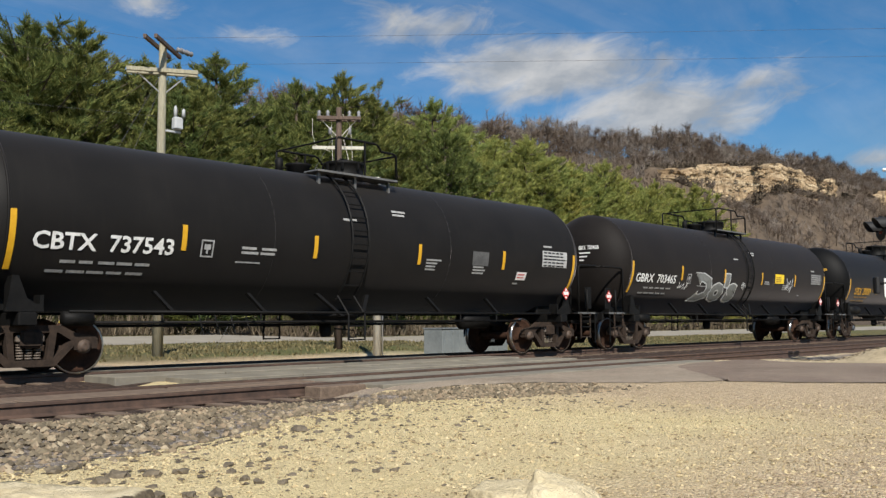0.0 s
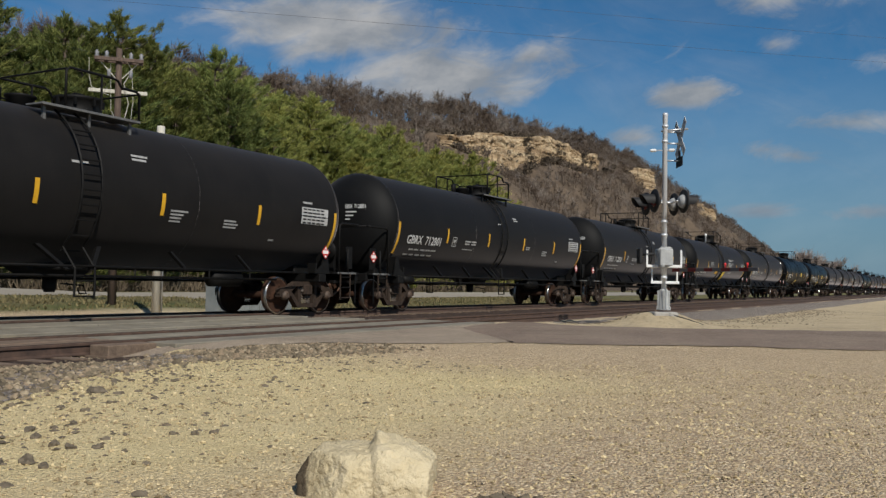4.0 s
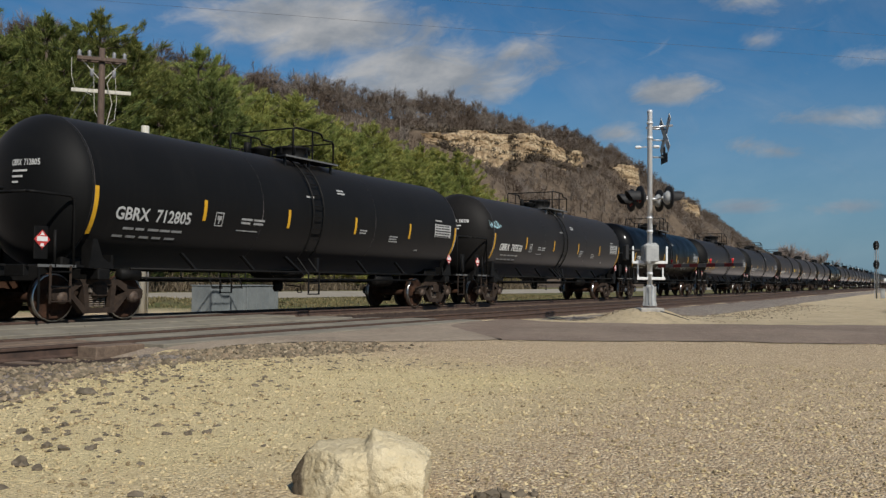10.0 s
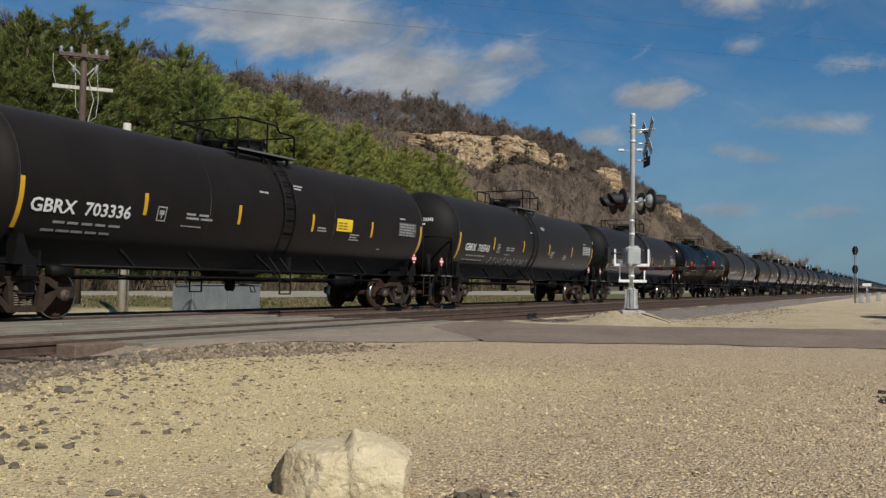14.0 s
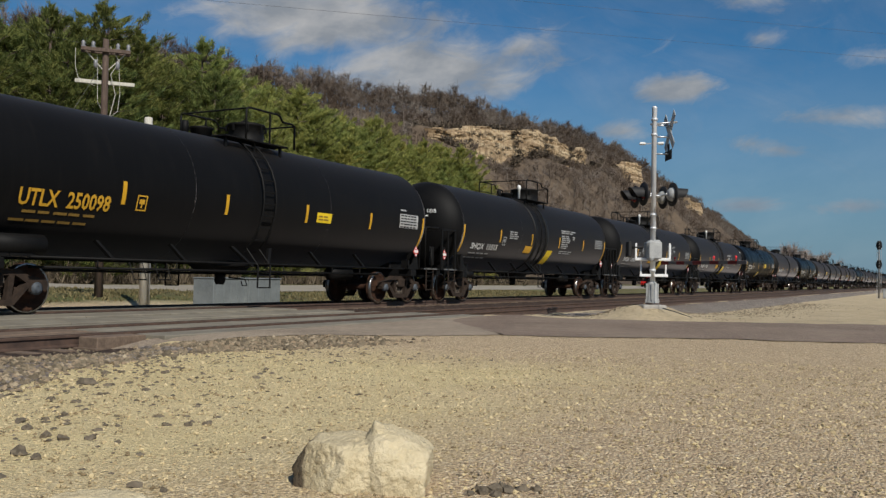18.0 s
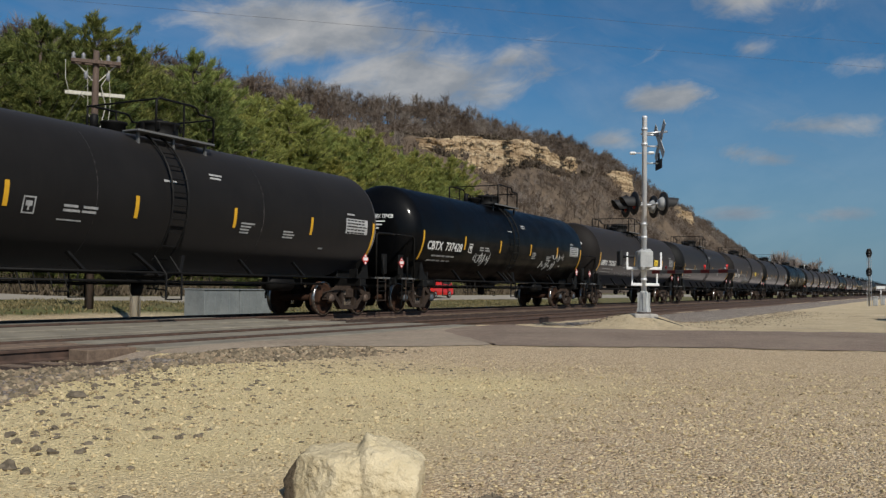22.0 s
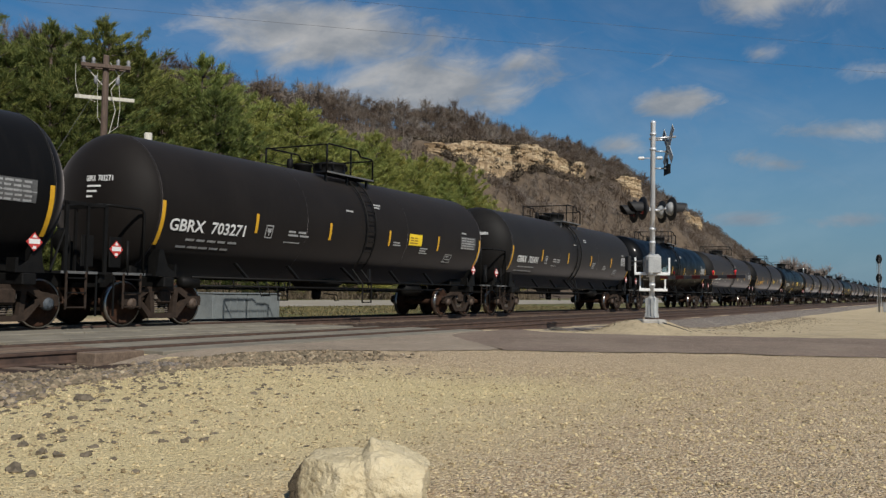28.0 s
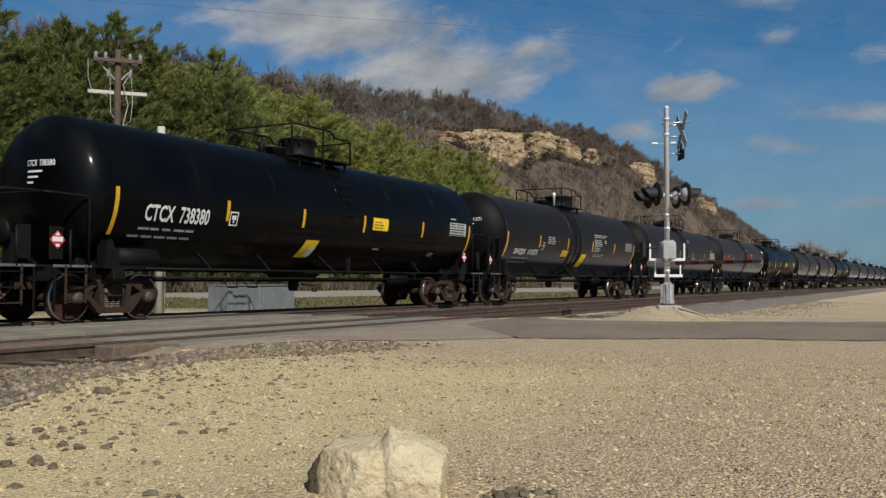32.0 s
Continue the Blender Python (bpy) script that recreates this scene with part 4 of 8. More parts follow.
def truck(parent, x, cap):
    t = Build()
    t.box((0, 0, 0.60), (0.36, 2.3, 0.30), bevel=0.04)
    t.lathe([(0.72, 0.30), (0.84, 0.28)], 16, "z")
    for s in (-1, 1):
        t.box((s * 0.55, 0, 0.42), (0.10, 1.9, 0.12), bevel=0.02)
    tr = t.done("truck", M["grime"], parent, "grimy cast steel freight truck")
    tr.location = (x, 0, 0)
    for s in (-1, 1):
        y = s * 1.0
        f = Build()
        lo, hi = (y - 0.10, y + 0.06) if s < 0 else (y - 0.06, y + 0.10)
        # upper and lower chords, columns and pedestals leave the two windows open
        f.slab([(-1.14, 0.50), (-1.10, 0.63), (-0.74, 0.69), (-0.48, 0.82), (0.48, 0.82), (0.74, 0.69), (1.10, 0.63), (1.14, 0.50), (0.74, 0.52), (0.44, 0.70), (-0.44, 0.70), (-0.74, 0.52)], lo, hi)
        f.slab([(-0.80, 0.56), (-0.66, 0.56), (-0.34, 0.25), (0.34, 0.25), (0.66, 0.56), (0.80, 0.56), (0.40, 0.14), (-0.40, 0.14)], lo, hi)
        for k in (-1, 1):
            f.slab([(k * 0.26, 0.25), (k * 0.36, 0.25), (k * 0.42, 0.72), (k * 0.30, 0.72)], lo, hi)
            f.slab([(k * 0.72, 0.40), (k * 0.78, 0.40), (k * 0.78, 0.60), (k * 0.70, 0.60)], lo, hi)
            f.slab([(k * 1.02, 0.42), (k * 1.12, 0.42), (k * 1.13, 0.60), (k * 1.02, 0.60)], lo, hi)
        f.done("side_frame", M["grime"], tr)
        g = Build()
        for i in (-1, 0, 1):
            for r in range(6):
                g.lathe([(0.262 + r * 0.045, 0.056), (0.274 + r * 0.045, 0.070), (0.292 + r * 0.045, 0.056)], 7, "z", (i * 0.145, y - s * 0.01, 0))
        g.box((0, y, 0.60), (0.46, 0.20, 0.14), bevel=0.03)
        g.done("spring_nest", M["spring"], tr)["kind"] = "stuff"
        for k in (-1, 1):
            c = Build().lathe([(s * 1.00, 0.115), (s * 1.03, 0.12), (s * 1.11, 0.12), (s * 1.125, 0.09), (s * 1.14, 0.085), (s * 1.145, 0.04)], 16, "y", (k * 0.89, 0, RW))
            for j in range(3):
                a = 2 * math.pi * j / 3
                c.box((k * 0.89 + 0.055 * math.sin(a), s * 1.145, RW + 0.055 * math.cos(a)), (0.028, 0.02, 0.028))
            c.done("bearing", M[cap], tr, "round axle bearing cap")
    for k in (-1, 1):
        wheelset(tr, k * 0.89)
    return tr


def coupler(parent, s):
    b = Build()
    b.box((s * 8.62, 0, 0.86), (0.75, 0.20, 0.20), bevel=0.03)
    b.slab([(s * 8.92, -0.16), (s * 8.92, 0.16), (s * 9.10, 0.19), (s * 9.13, 0.05), (s * 9.02, 0.0), (s * 9.12, -0.06), (s * 9.08, -0.18)], 0.72, 1.0, "z")
    b.tube([(s * 8.75, -0.25, 0.9), (s * 8.85, -0.30, 0.62), (s * 9.0, -0.22, 0.45), (s * 9.1, -0.1, 0.42)], 0.028, 6)
    return b.done("coupler", M["rusty"], parent, "rusty knuckle coupler with its air hose")


def placard(parent, x, y, z):
    b = Build()
    h = 0.175
    b.slab([(x - h, z), (x, z - h), (x + h, z), (x, z + h)], y - 0.008, y)
    p = b.done("placard", M["placard_r"], parent, "red and white diamond hazard placard")
    w = Build()
    w.slab([(x - h * 0.66, z - 0.035), (x + h * 0.66, z - 0.035), (x + h * 0.66, z + 0.055), (x - h * 0.66, z + 0.055)], y - 0.013, y - 0.009)
    w.slab([(x - 0.05, z + 0.08), (x + 0.05, z + 0.08), (x, z + 0.15)], y - 0.013, y - 0.009)
    w.slab([(x - 0.045, z - 0.13), (x + 0.045, z - 0.13), (x + 0.03, z - 0.075), (x - 0.03, z - 0.075)], y - 0.013, y - 0.009)
    w.done("placard_panel", M["placard_w"], p)
    return p


def end_gear(car, s, square):
    """End sill, platform, hand rails, steps and placard at one end."""
    b = Build()
    b.box((s * 8.15, 0, 0.92), (1.9, 0.62, 0.30), bevel=0.02)
    b.box((s * 8.95, 0, 0.98), (0.12, 2.7, 0.22), bevel=0.01)
    b.box((s * 7.25, 0, 0.92), (0.30, 2.9, 0.22), bevel=0.02)
    for y in (-1, 1):
        b.slab([(s * 7.60, 1.04), (s * 6.98, 1.04), (s * 6.98, 1.08), (s * 7.26, 1.26), (s * 7.40, 1.62), (s * 7.50, 1.62), (s * 7.55, 1.26)], y * 1.36, y * 1.40)
        b.box((s * 7.46, y * 1.22, 1.33), (0.06, 0.32, 0.56))
        b.box((s * 7.02, y * 1.26, 1.18), (0.06, 0.26, 0.26))
        b.box((s * 7.24, y * 1.36, 1.12), (0.5, 0.03, 0.10))
    b.box((s * 7.3, 0, 1.16), (0.9, 1.6, 0.24), bevel=0.03)
    b.done("stub_sill", M["black"], car, "black steel end sill and bolster with gusset plates")
    p = Build()
    p.box((s * 8.35, -1.20, 1.07), (1.25, 0.45, 0.04))
    p.box((s * 8.35, 1.20, 1.07), (1.25, 0.45, 0.04))
    p.box((s * 8.80, 0, 1.07), (0.30, 2.0, 0.04))
    p.done("end_platform", M["black"], car, "open steel grating platform")
    e = Build()
    e.box((s * 8.35, -1.435, 1.07), (0.85, 0.016, 0.05))
    e.done("platform_edge", M["dullgalv"], car, "pale edging on the platform")
    r = 0.029
    zt = 2.42
    for y in (-1.42, 1.42):
        h = Build()
        if square:
            h.box((s * 8.02, y, 1.72), (0.075, 0.05, 1.36))
            h.box((s * 8.52, y, 1.72), (0.05, 0.05, 1.36))
            h.box((s * 8.95, y, 1.72), (0.075, 0.05, 1.36))
            h.box((s * 8.48, y, 2.40), (1.0, 0.05, 0.06))
            h.tube([(s * 7.70, y, 1.1), (s * 8.02, y, 1.95)], 0.025, 5)
        else:
            k = 1 if y > 0 else -1
            h.tube([(s * 7.98, y, 1.05), (s * 7.98, y, zt - 0.12), (s * 8.01, y, zt - 0.04), (s * 8.09, y, zt), (s * 8.80, y, zt + 0.01), (s * 8.90, y - k * 0.03, zt + 0.015), (s * 8.96, y - k * 0.12, zt + 0.02)], r, 6)
            h.tube([(s * 8.4, y, 1.05), (s * 8.4, y, 1.75)], 0.03, 6)
        h.done("end_handrail", M["black"], car, "black hand rail beside the end platform")
    h = Build()
    if square:
        h.box((s * 8.95, 0, 2.40), (0.05, 2.8, 0.06))
        h.box((s * 8.95, -0.55, 1.72), (0.05, 0.05, 1.36))
        h.box((s * 8.95, 0.55, 1.72), (0.05, 0.05, 1.36))
    else:
        h.tube([(s * 8.96, -1.30, zt + 0.02), (s * 8.97, -0.8, zt + 0.02), (s * 8.97, 0.8, zt + 0.02), (s * 8.96, 1.30, zt + 0.02)], r, 6)
    h.done("crossover_rail", M["black"], car, "black hand rail across the car's end")
    for y in (-1.44, 1.44):
        st = Build()
        for x in (8.05, 8.50):
            st.box((s * x, y, 0.72), (0.045, 0.02, 0.72))
        st.box((s * 8.275, y, 0.40), (0.45, 0.06, 0.025))
        step = st.done("sill_step", M["grime"], car, "grey steel stirrup step")
        for z in (0.68, 0.96):
            Build().box((s * 8.275, y, z), (0.45, 0.06, 0.025)).done("step_tread", M["black"], step)
        Build().box((s * 8.75, y, 0.62), (0.04, 0.02, 0.80)).done("step_hanger", M["black"], step)
    for y in (-1, 1):
        Build().box((s * 8.62, y * 1.30, 1.50), (0.30, 0.03, 0.62), None, 0.008).done("placard_board", M["black"], car)
    placard(car, s * 8.62 if s < 0 else 7.30, -1.335 if s < 0 else -1.47, 1.56 if s < 0 else 1.60)
    coupler(car, s)
    return car


LOOKS = {
    # paint, letters, square rails, dome radius, dome height, saddle, side ladder, air tank, bearing caps
    "G": ("ashen", "letter", False, 0.45, 0.42, None, True, False, "cap_rust"),
    "P": ("ashen", "letter", False, 0.45, 0.42, "wide", True, False, "cap_blue"),
    "B": ("brown", "letter", False, 0.45, 0.42, None, True, False, "cap_rust"),
    "K": ("dusty", "letter", False, 0.45, 0.42, None, True, False, "cap_rust"),
    "C": ("gloss", "letter", False, 0.45, 0.42, None, True, False, "cap_blue"),
    "U": ("matte", "gold", False, 0.46, 0.55, None, True, True, "cap_blue"),
    "T": ("gloss", "letter", False, 0.46, 0.58, "seams", False, True, "cap_rust"),
    "S": ("matte", "letter", True, 0.58, 0.55, "double", True, False, "cap_blue"),
}


# where the side ladder stands on each kind
LADDER = {"G": -0.40, "K": -0.38, "C": -0.2, "P": -0.15, "S": -0.55, "U": -0.12}
# how far the railing round the valves reaches
RAILING = {"T": (-1.45, 1.15), "K": (-0.60, 1.21), "G": (-0.80, 1.02), "P": (-0.80, 1.02), "C": (-0.80, 1.10), "U": (-0.40, 1.50)}


def shell(car, paint, n=56, full=True):
    """Smooth welded ends on the enamelled cars; on the jacketed ones the end sheet meets the jacket in a crease."""
    steps = 11 if full else 4
    jacket = paint != "gloss"
    prof = []
    for i in range(steps + 1):
        t = 0.06 + (math.pi / 2 - 0.06) * i / steps
        u = math.cos(t)
        prof.append((-TAN - (APEX - TAN) * u, R * math.sin(t) * (1 - (0.035 * min(1.0, u / 0.4) if jacket else 0.0))))
    if jacket:
        prof[-1] = (-TAN - 0.012, R - 0.006)
        prof.append((-TAN, R))
    k = len(prof)
    prof += [(-x, r) for x, r in reversed(prof)]
    mid = [(x, R) for x in (-5.1, -2.55, 0.0, 2.55, 5.1)]
    prof = prof[:k] + mid + prof[k:]
    if not jacket or not full:
        return Build().lathe(prof, n, "x", (0, 0, ZC)).done("tank", M[paint], car, "cylindrical steel tank with rounded ends")
    b = Build().lathe(prof[k - 1:-k + 1], n, "x", (0, 0, ZC), caps=False)
    for end in (prof[:k - 1] + [(-TAN, R - 0.004)], [(TAN, R - 0.004)] + prof[-k + 1:]):
        b.lathe(end, n, "x", (0, 0, ZC))
    b.done("tank", M[paint], car, "cylindrical steel tank in a jacket with creased ends")
    for s in (-1, 1):
        c = Build()
        ring(c, s * (TAN - 0.02) - 0.02, s * (TAN - 0.02) + 0.02, 0.004)
        c.done("jacket_edge", M[paint], car, "lapped edge of the tank's jacket")
    return b


def tank_car(kind):
    paint, ink, square, dr, dh, saddle, ladder, air, cap = LOOKS[kind]
    car = holder("tank_car")
    shell(car, paint)
    if saddle == "wide":
        b = Build()
        ring(b, 0.22, 1.00, 0.022, -1.35, math.pi + 1.35)
        b.done("saddle_band", M["ashen"], car, "raised jacket band round the middle")
    if saddle == "double":
        b = Build()
        ring(b, -1.24, -1.02, 0.03)
        b.done("jacket_band", M["band"], car, "dark strap round the middle")
        b = Build()
        ring(b, -0.06, 0.16, 0.03)
        b.done("jacket_band", M["band"], car, "dark strap round the middle")
    seams = (-5.2, -2.6, 0.02, 2.6, 5.2) if saddle == "seams" else (-2.55, 2.55)
    for x in seams:
        b = Build()
        ring(b, x - 0.010, x + 0.010, 0.004 if saddle == "seams" else 0.0015)
        b.done("weld_seam", M[paint], car, "weld seam round the shell")
    for i in range(6):
        x = -7.575 + i * 3.03 if kind != "T" else (-7.43, -4.27, -1.50, 1.22, 4.42, 7.50)[i]
        b = Build()
        if i in (0, 5):
            patch(b, x - 0.05, x + 0.05, arc_of(1.72), arc_of(2.66), 0.012, 0.0, 8)
        else:
            patch(b, x - 0.05, x + 0.05, arc_of(2.16), arc_of(2.62), 0.012, 0.0, 4)
        b.done("reflector", M["amber"], car, "amber reflective strip")
    # dome, platform and its rails on top
    zt = ZC + R
    hx = {"T": 0.15, "S": 1.15, "U": 0.85}.get(kind, 0.55)
    mx = 0.75 if hx < 0 else -0.80
    b = Build()
    b.lathe([(zt - 0.12, dr + 0.03), (zt + 0.03, dr + 0.03), (zt + 0.05, dr), (zt + dh - 0.10, dr), (zt + dh - 0.08, dr + 0.035), (zt + dh - 0.02, dr + 0.035), (zt + dh, dr - 0.05), (zt + dh + 0.03, 0.2)], 26, "z", (hx, 0, 0))
    b.tube([(hx - 0.2, 0, zt + dh + 0.02), (hx - 0.1, 0, zt + dh + 0.08), (hx + 0.1, 0, zt + dh + 0.08), (hx + 0.2, 0, zt + dh + 0.02)], 0.02, 5)
    for k in range(8):
        a = k * math.pi / 4
        b.box((hx + (dr + 0.04) * math.cos(a), (dr + 0.04) * math.sin(a), zt + dh - 0.14), (0.05, 0.05, 0.16))
    b.done("protective_housing", M["black"], car, "round black valve housing with bolted lid")
    v = Build()
    v.lathe([(zt - 0.05, 0.26), (zt + 0.14, 0.26), (zt + 0.17, 0.30), (zt + 0.21, 0.30), (zt + 0.25, 0.10)], 18, "z", (mx, 0, 0))
    v.lathe([(zt - 0.05, 0.09), (zt + 0.30, 0.09), (zt + 0.33, 0.05)], 10, "z", (mx - 0.45 if hx > 0 else mx + 0.45, 0.1, 0))
    v.done("manway", M["black"], car, "hinged manway cover and relief valve")
    if kind == "S":
        Build().lathe([(zt - 0.05, 0.05), (zt + 0.42, 0.05), (zt + 0.44, 0.075), (zt + 0.58, 0.075), (zt + 0.62, 0.03)], 12, "z", (-0.10, -0.3, 0)).done("vent_pipe", M["white"], car, "white vent pipe on the walkway")
    pl = Build()
    pl.box((0.05, -0.86, zt - 0.075), (2.36, 0.48, 0.04), bevel=0.008)
    pl.box((0.05, 0.86, zt - 0.075), (2.36, 0.48, 0.04), bevel=0.008)
    pl.box((1.04, 0, zt - 0.04), (0.34, 1.3, 0.05))
    for x in (-0.98, 0.05, 1.08):
        for y in (-1, 1):
            pl.box((x, y * 0.95, zt - 0.26), (0.06, 0.06, 0.34))
    pl.done("walkway", M["black"] if kind in "UTS" else M["dullgalv"] if kind in "PK" else M["band"], car, "grating walkway beside the valve housing")
    if kind in "GBKCP":
        Build().box((0.05, -1.105, zt - 0.07), (2.36, 0.012, 0.045)).done("walkway_edge", M["dullgalv"], car, "bright steel edge of the walkway")
    hr = Build()
    zr = zt + 0.72
    xa, xb = RAILING.get(kind, (-1.12, 1.21))
    xm = xa + 0.63 * (xb - xa)
    for y in (-1.08, 1.08):
        hr.tube([(xa, y, zt - 0.1), (xa, y, zr - 0.06), (xa + 0.07, y, zr), (xm, y, zr), (xm + 0.10, y, zr - 0.03), (xm + 0.20, y, zr - 0.16), (xb - 0.10, y, zr - 0.16), (xb, y, zr - 0.2), (xb, y, zt - 0.1)], 0.028, 6)
        hr.tube([(xm - 0.3, y, zt - 0.1), (xm - 0.3, y, zr)], 0.026, 5)
        if y > 0:
            hr.tube([(xa, y, zt + 0.32), (xb, y, zt + 0.32)], 0.018, 5)
    hr.tube([(xa, -1.08, zr - 0.03), (xa, 1.08, zr - 0.03)], 0.022, 5)
    hr.tube([(xb, -1.08, zr - 0.2), (xb, 1.08, zr - 0.2)], 0.022, 5)
    hr.done("safety_railing", M["black"], car, "black pipe railing round the top platform")
    lx = LADDER.get(kind, 0.37)
    if ladder:
        b = Build()
        for s in (1, -1):
            for x in (lx - 0.23, lx + 0.23):
                pts = []
                for i in range(13):
                    a = math.radians(62 - i * 9.0)
                    pts.append((x, -s * (R + 0.10) * math.cos(a), ZC + (R + 0.10) * math.sin(a)))
                pts += [(x, -s * (R - 0.04), 1.0), (x, -s * (R - 0.04), 0.46)]
                b.tube(pts, 0.024, 5)
            for k in range(13):
                z = 3.95 - k * 0.29
                if z > 1.15:
                    a = math.asin((z - ZC) / (R + 0.10)) if abs(z - ZC) < R + 0.09 else 0
                    y = -s * (R + 0.10) * math.cos(a)
                else:
                    y = -s * (R - 0.04)
                b.tube([(lx - 0.23, y, z), (lx + 0.23, y, z)], 0.017, 5)
        b.done("side_ladder", M["black"], car, "black ladder curving up the tank side")
    else:
        b = Build()
        for s in (1, -1):
            for x in (0.10, 0.55):
                for z in (2.55, 2.85, 3.15, 3.45, 3.72):
                    a = math.asin((z - ZC) / (R + 0.06))
                    b.box((x, -s * (R + 0.05) * math.cos(a), z), (0.04, 0.12, 0.05))
            for z in (2.6, 3.0, 3.4, 3.72):
                a = math.asin((z - ZC) / (R + 0.10))
                b.tube([(0.10, -s * (R + 0.1) * math.cos(a), z), (0.55, -s * (R + 0.1) * math.cos(a), z)], 0.016, 5)
        b.done("side_ladder", M["black"], car, "black rungs up the tank side")
    # running rail along the sill, its struts and what hangs below
    for y in (-1.46, 1.46):
        Build().tube([(-6.6, y, 1.045), (6.6, y, 1.045)], 0.026, 6).done("side_rail", M["black"], car, "long pipe running along the tank's foot")
    for x in (-5.0, -3.0, 2.0, 4.1):
        for y in (-1, 1):
            b = Build()
            b.add([(x - 0.02, y * 1.30, 1.42), (x + 0.05, y * 1.30, 1.42), (x + 0.37, y * 1.47, 1.03), (x + 0.29, y * 1.47, 1.03), (x - 0.02, y * 1.22, 1.40), (x + 0.05, y * 1.22, 1.40), (x + 0.37, y * 1.40, 1.01), (x + 0.29, y * 1.40, 1.01)],
                  [(0, 1, 2, 3), (7, 6, 5, 4), (0, 3, 7, 4), (1, 5, 6, 2), (3, 2, 6, 7), (0, 4, 5, 1)])
            b.done("rail_bracket", M["black"], car)
    for x, lean in ((lx - 0.92, 0.5), (lx + 0.48, -0.35)):
        b = Build()
        b.add([(x, -1.26, 1.45), (x + 0.10, -1.26, 1.45), (x + lean + 0.10, -1.50, 0.98), (x + lean, -1.50, 0.98), (x, -1.18, 1.43), (x + 0.1, -1.18, 1.43), (x + lean + 0.1, -1.43, 0.96), (x + lean, -1.43, 0.96)],
              [(0, 1, 2, 3), (7, 6, 5, 4), (0, 3, 7, 4), (1, 5, 6, 2), (3, 2, 6, 7), (0, 4, 5, 1)])
        b.done("ladder_brace", M["black"], car)
    b = Build()
    b.tube([(-6.2, -0.9, 0.86), (6.0, -0.9, 0.86)], 0.028, 6)
    for x in (-4.6, -2.4, 1.4, 3.6, 5.0):
        b.tube([(x, -0.9, 0.86), (x, -0.9, 1.02)], 0.02, 4)
    b.tube([(-6.0, 0.7, 0.80), (6.0, 0.7, 0.80)], 0.03, 6)
    b.done("brake_rigging", M["black"], car, "brake pipe and rods slung under the tank")
    b = Build()
    b.lathe([(0.98, 0.75), (1.06, 0.72), (1.12, 0.4)], 18, "z", (0.0, 0, 0))
    b.slab([(-0.95, 1.10), (-0.45, 0.82), (0.45, 0.82), (0.95, 1.10)], -0.35, 0.35)
    b.lathe([(0.52, 0.10), (0.60, 0.14), (0.84, 0.14)], 12, "z", (0, 0, 0))
    b.tube([(0.1, -0.2, 0.70), (0.55, -0.35, 0.66), (0.62, -0.35, 0.50), (0.45, -0.35, 0.50), (0.40, -0.35, 0.62)], 0.018, 5)
    b.done("bottom_outlet", M["black"], car, "bottom outlet valve in a skid")
    for x in (-3.9, -3.2):
        b = Build()
        for d in (0, 0.34):
            b.tube([(x + d - 0.05, -1.1, 1.0), (x + d, -1.2, 0.62)], 0.014, 4)
        b.tube([(x, -1.2, 0.64), (x + 0.34, -1.2, 0.64)], 0.014, 4)
        b.done("hanging_step", M["black"], car)
    b = Build()
    b.lathe([(4.05, 0.05), (4.10, 0.20), (5.05, 0.20), (5.10, 0.05)], 14, "x", (0, -0.45, 0.86))
    b.tube([(5.1, -0.45, 0.86), (5.6, -0.30, 0.80), (6.0, -0.2, 0.75)], 0.07, 8)
    b.done("brake_cylinder", M["black"], car, "brake cylinder and rod")
    if air:
        b = Build()
        b.lathe([(-7.25, 0.05), (-7.20, 0.19), (-6.25, 0.19), (-6.18, 0.05)], 16, "x", (0, -1.30, 1.27))
        b.box((-6.72, -1.30, 1.08), (0.5, 0.2, 0.06))
        b.done("air_reservoir", M["black"], car, "small air tank on the sill")
    else:
        b = Build()
        b.lathe([(-6.55, 0.05), (-6.52, 0.13), (-6.02, 0.13), (-6.0, 0.05)], 12, "x", (0, -1.05, 0.93))
        b.done("air_reservoir", M["black"], car, "small air tank under the sill")
    b = Build()
    b.lathe([(-0.05, 0.24), (0.0, 0.27), (0.02, 0.25)], 16, "x", (-8.70, 0.2, 1.75))
    b.tube([(-8.70, 0.2, 1.75), (-8.5, 0.2, 1.75)], 0.03, 5)
    b.box((-8.55, 0.2, 1.4), (0.12, 0.2, 0.7))
    b.done("hand_brake", M["black"], car, "hand brake wheel and gear box")
    for s in (-1, 1):
        end_gear(car, s, square)
        truck(car, s * 7.05, cap)
    # small lettering common to the kind
    rr = random.Random(ord(kind))
    b = Build()
    drop = 0.17 if kind == "S" else 0.0
    bars(b, -6.75, -5.05, arc_of(1.90 - drop), 1, 0.055, words=5, ragged=0.05, rng=rr)
    bars(b, -6.95, -5.15, arc_of(1.74 - drop), 1, 0.055, words=5, ragged=0.05, rng=rr)
    if kind in "GPBCK":
        bars(b, -3.3, -2.3, arc_of(2.30), 2, 0.05, 0.09, words=2, rng=rr)
        bars(b, -3.4, -2.5, arc_of(2.02), 1, 0.03, words=1, rng=rr)
        bars(b, 1.75, 2.3, arc_of(2.3), 4 if kind in "CKP" else 2, 0.04, 0.075, words=1, rng=rr)
        bars(b, 3.4, 4.1, arc_of(2.2), 3, 0.04, 0.075, words=1, rng=rr)
        bars(b, -0.75, -0.25, arc_of(3.05), 1, 0.05, words=1, rng=rr)
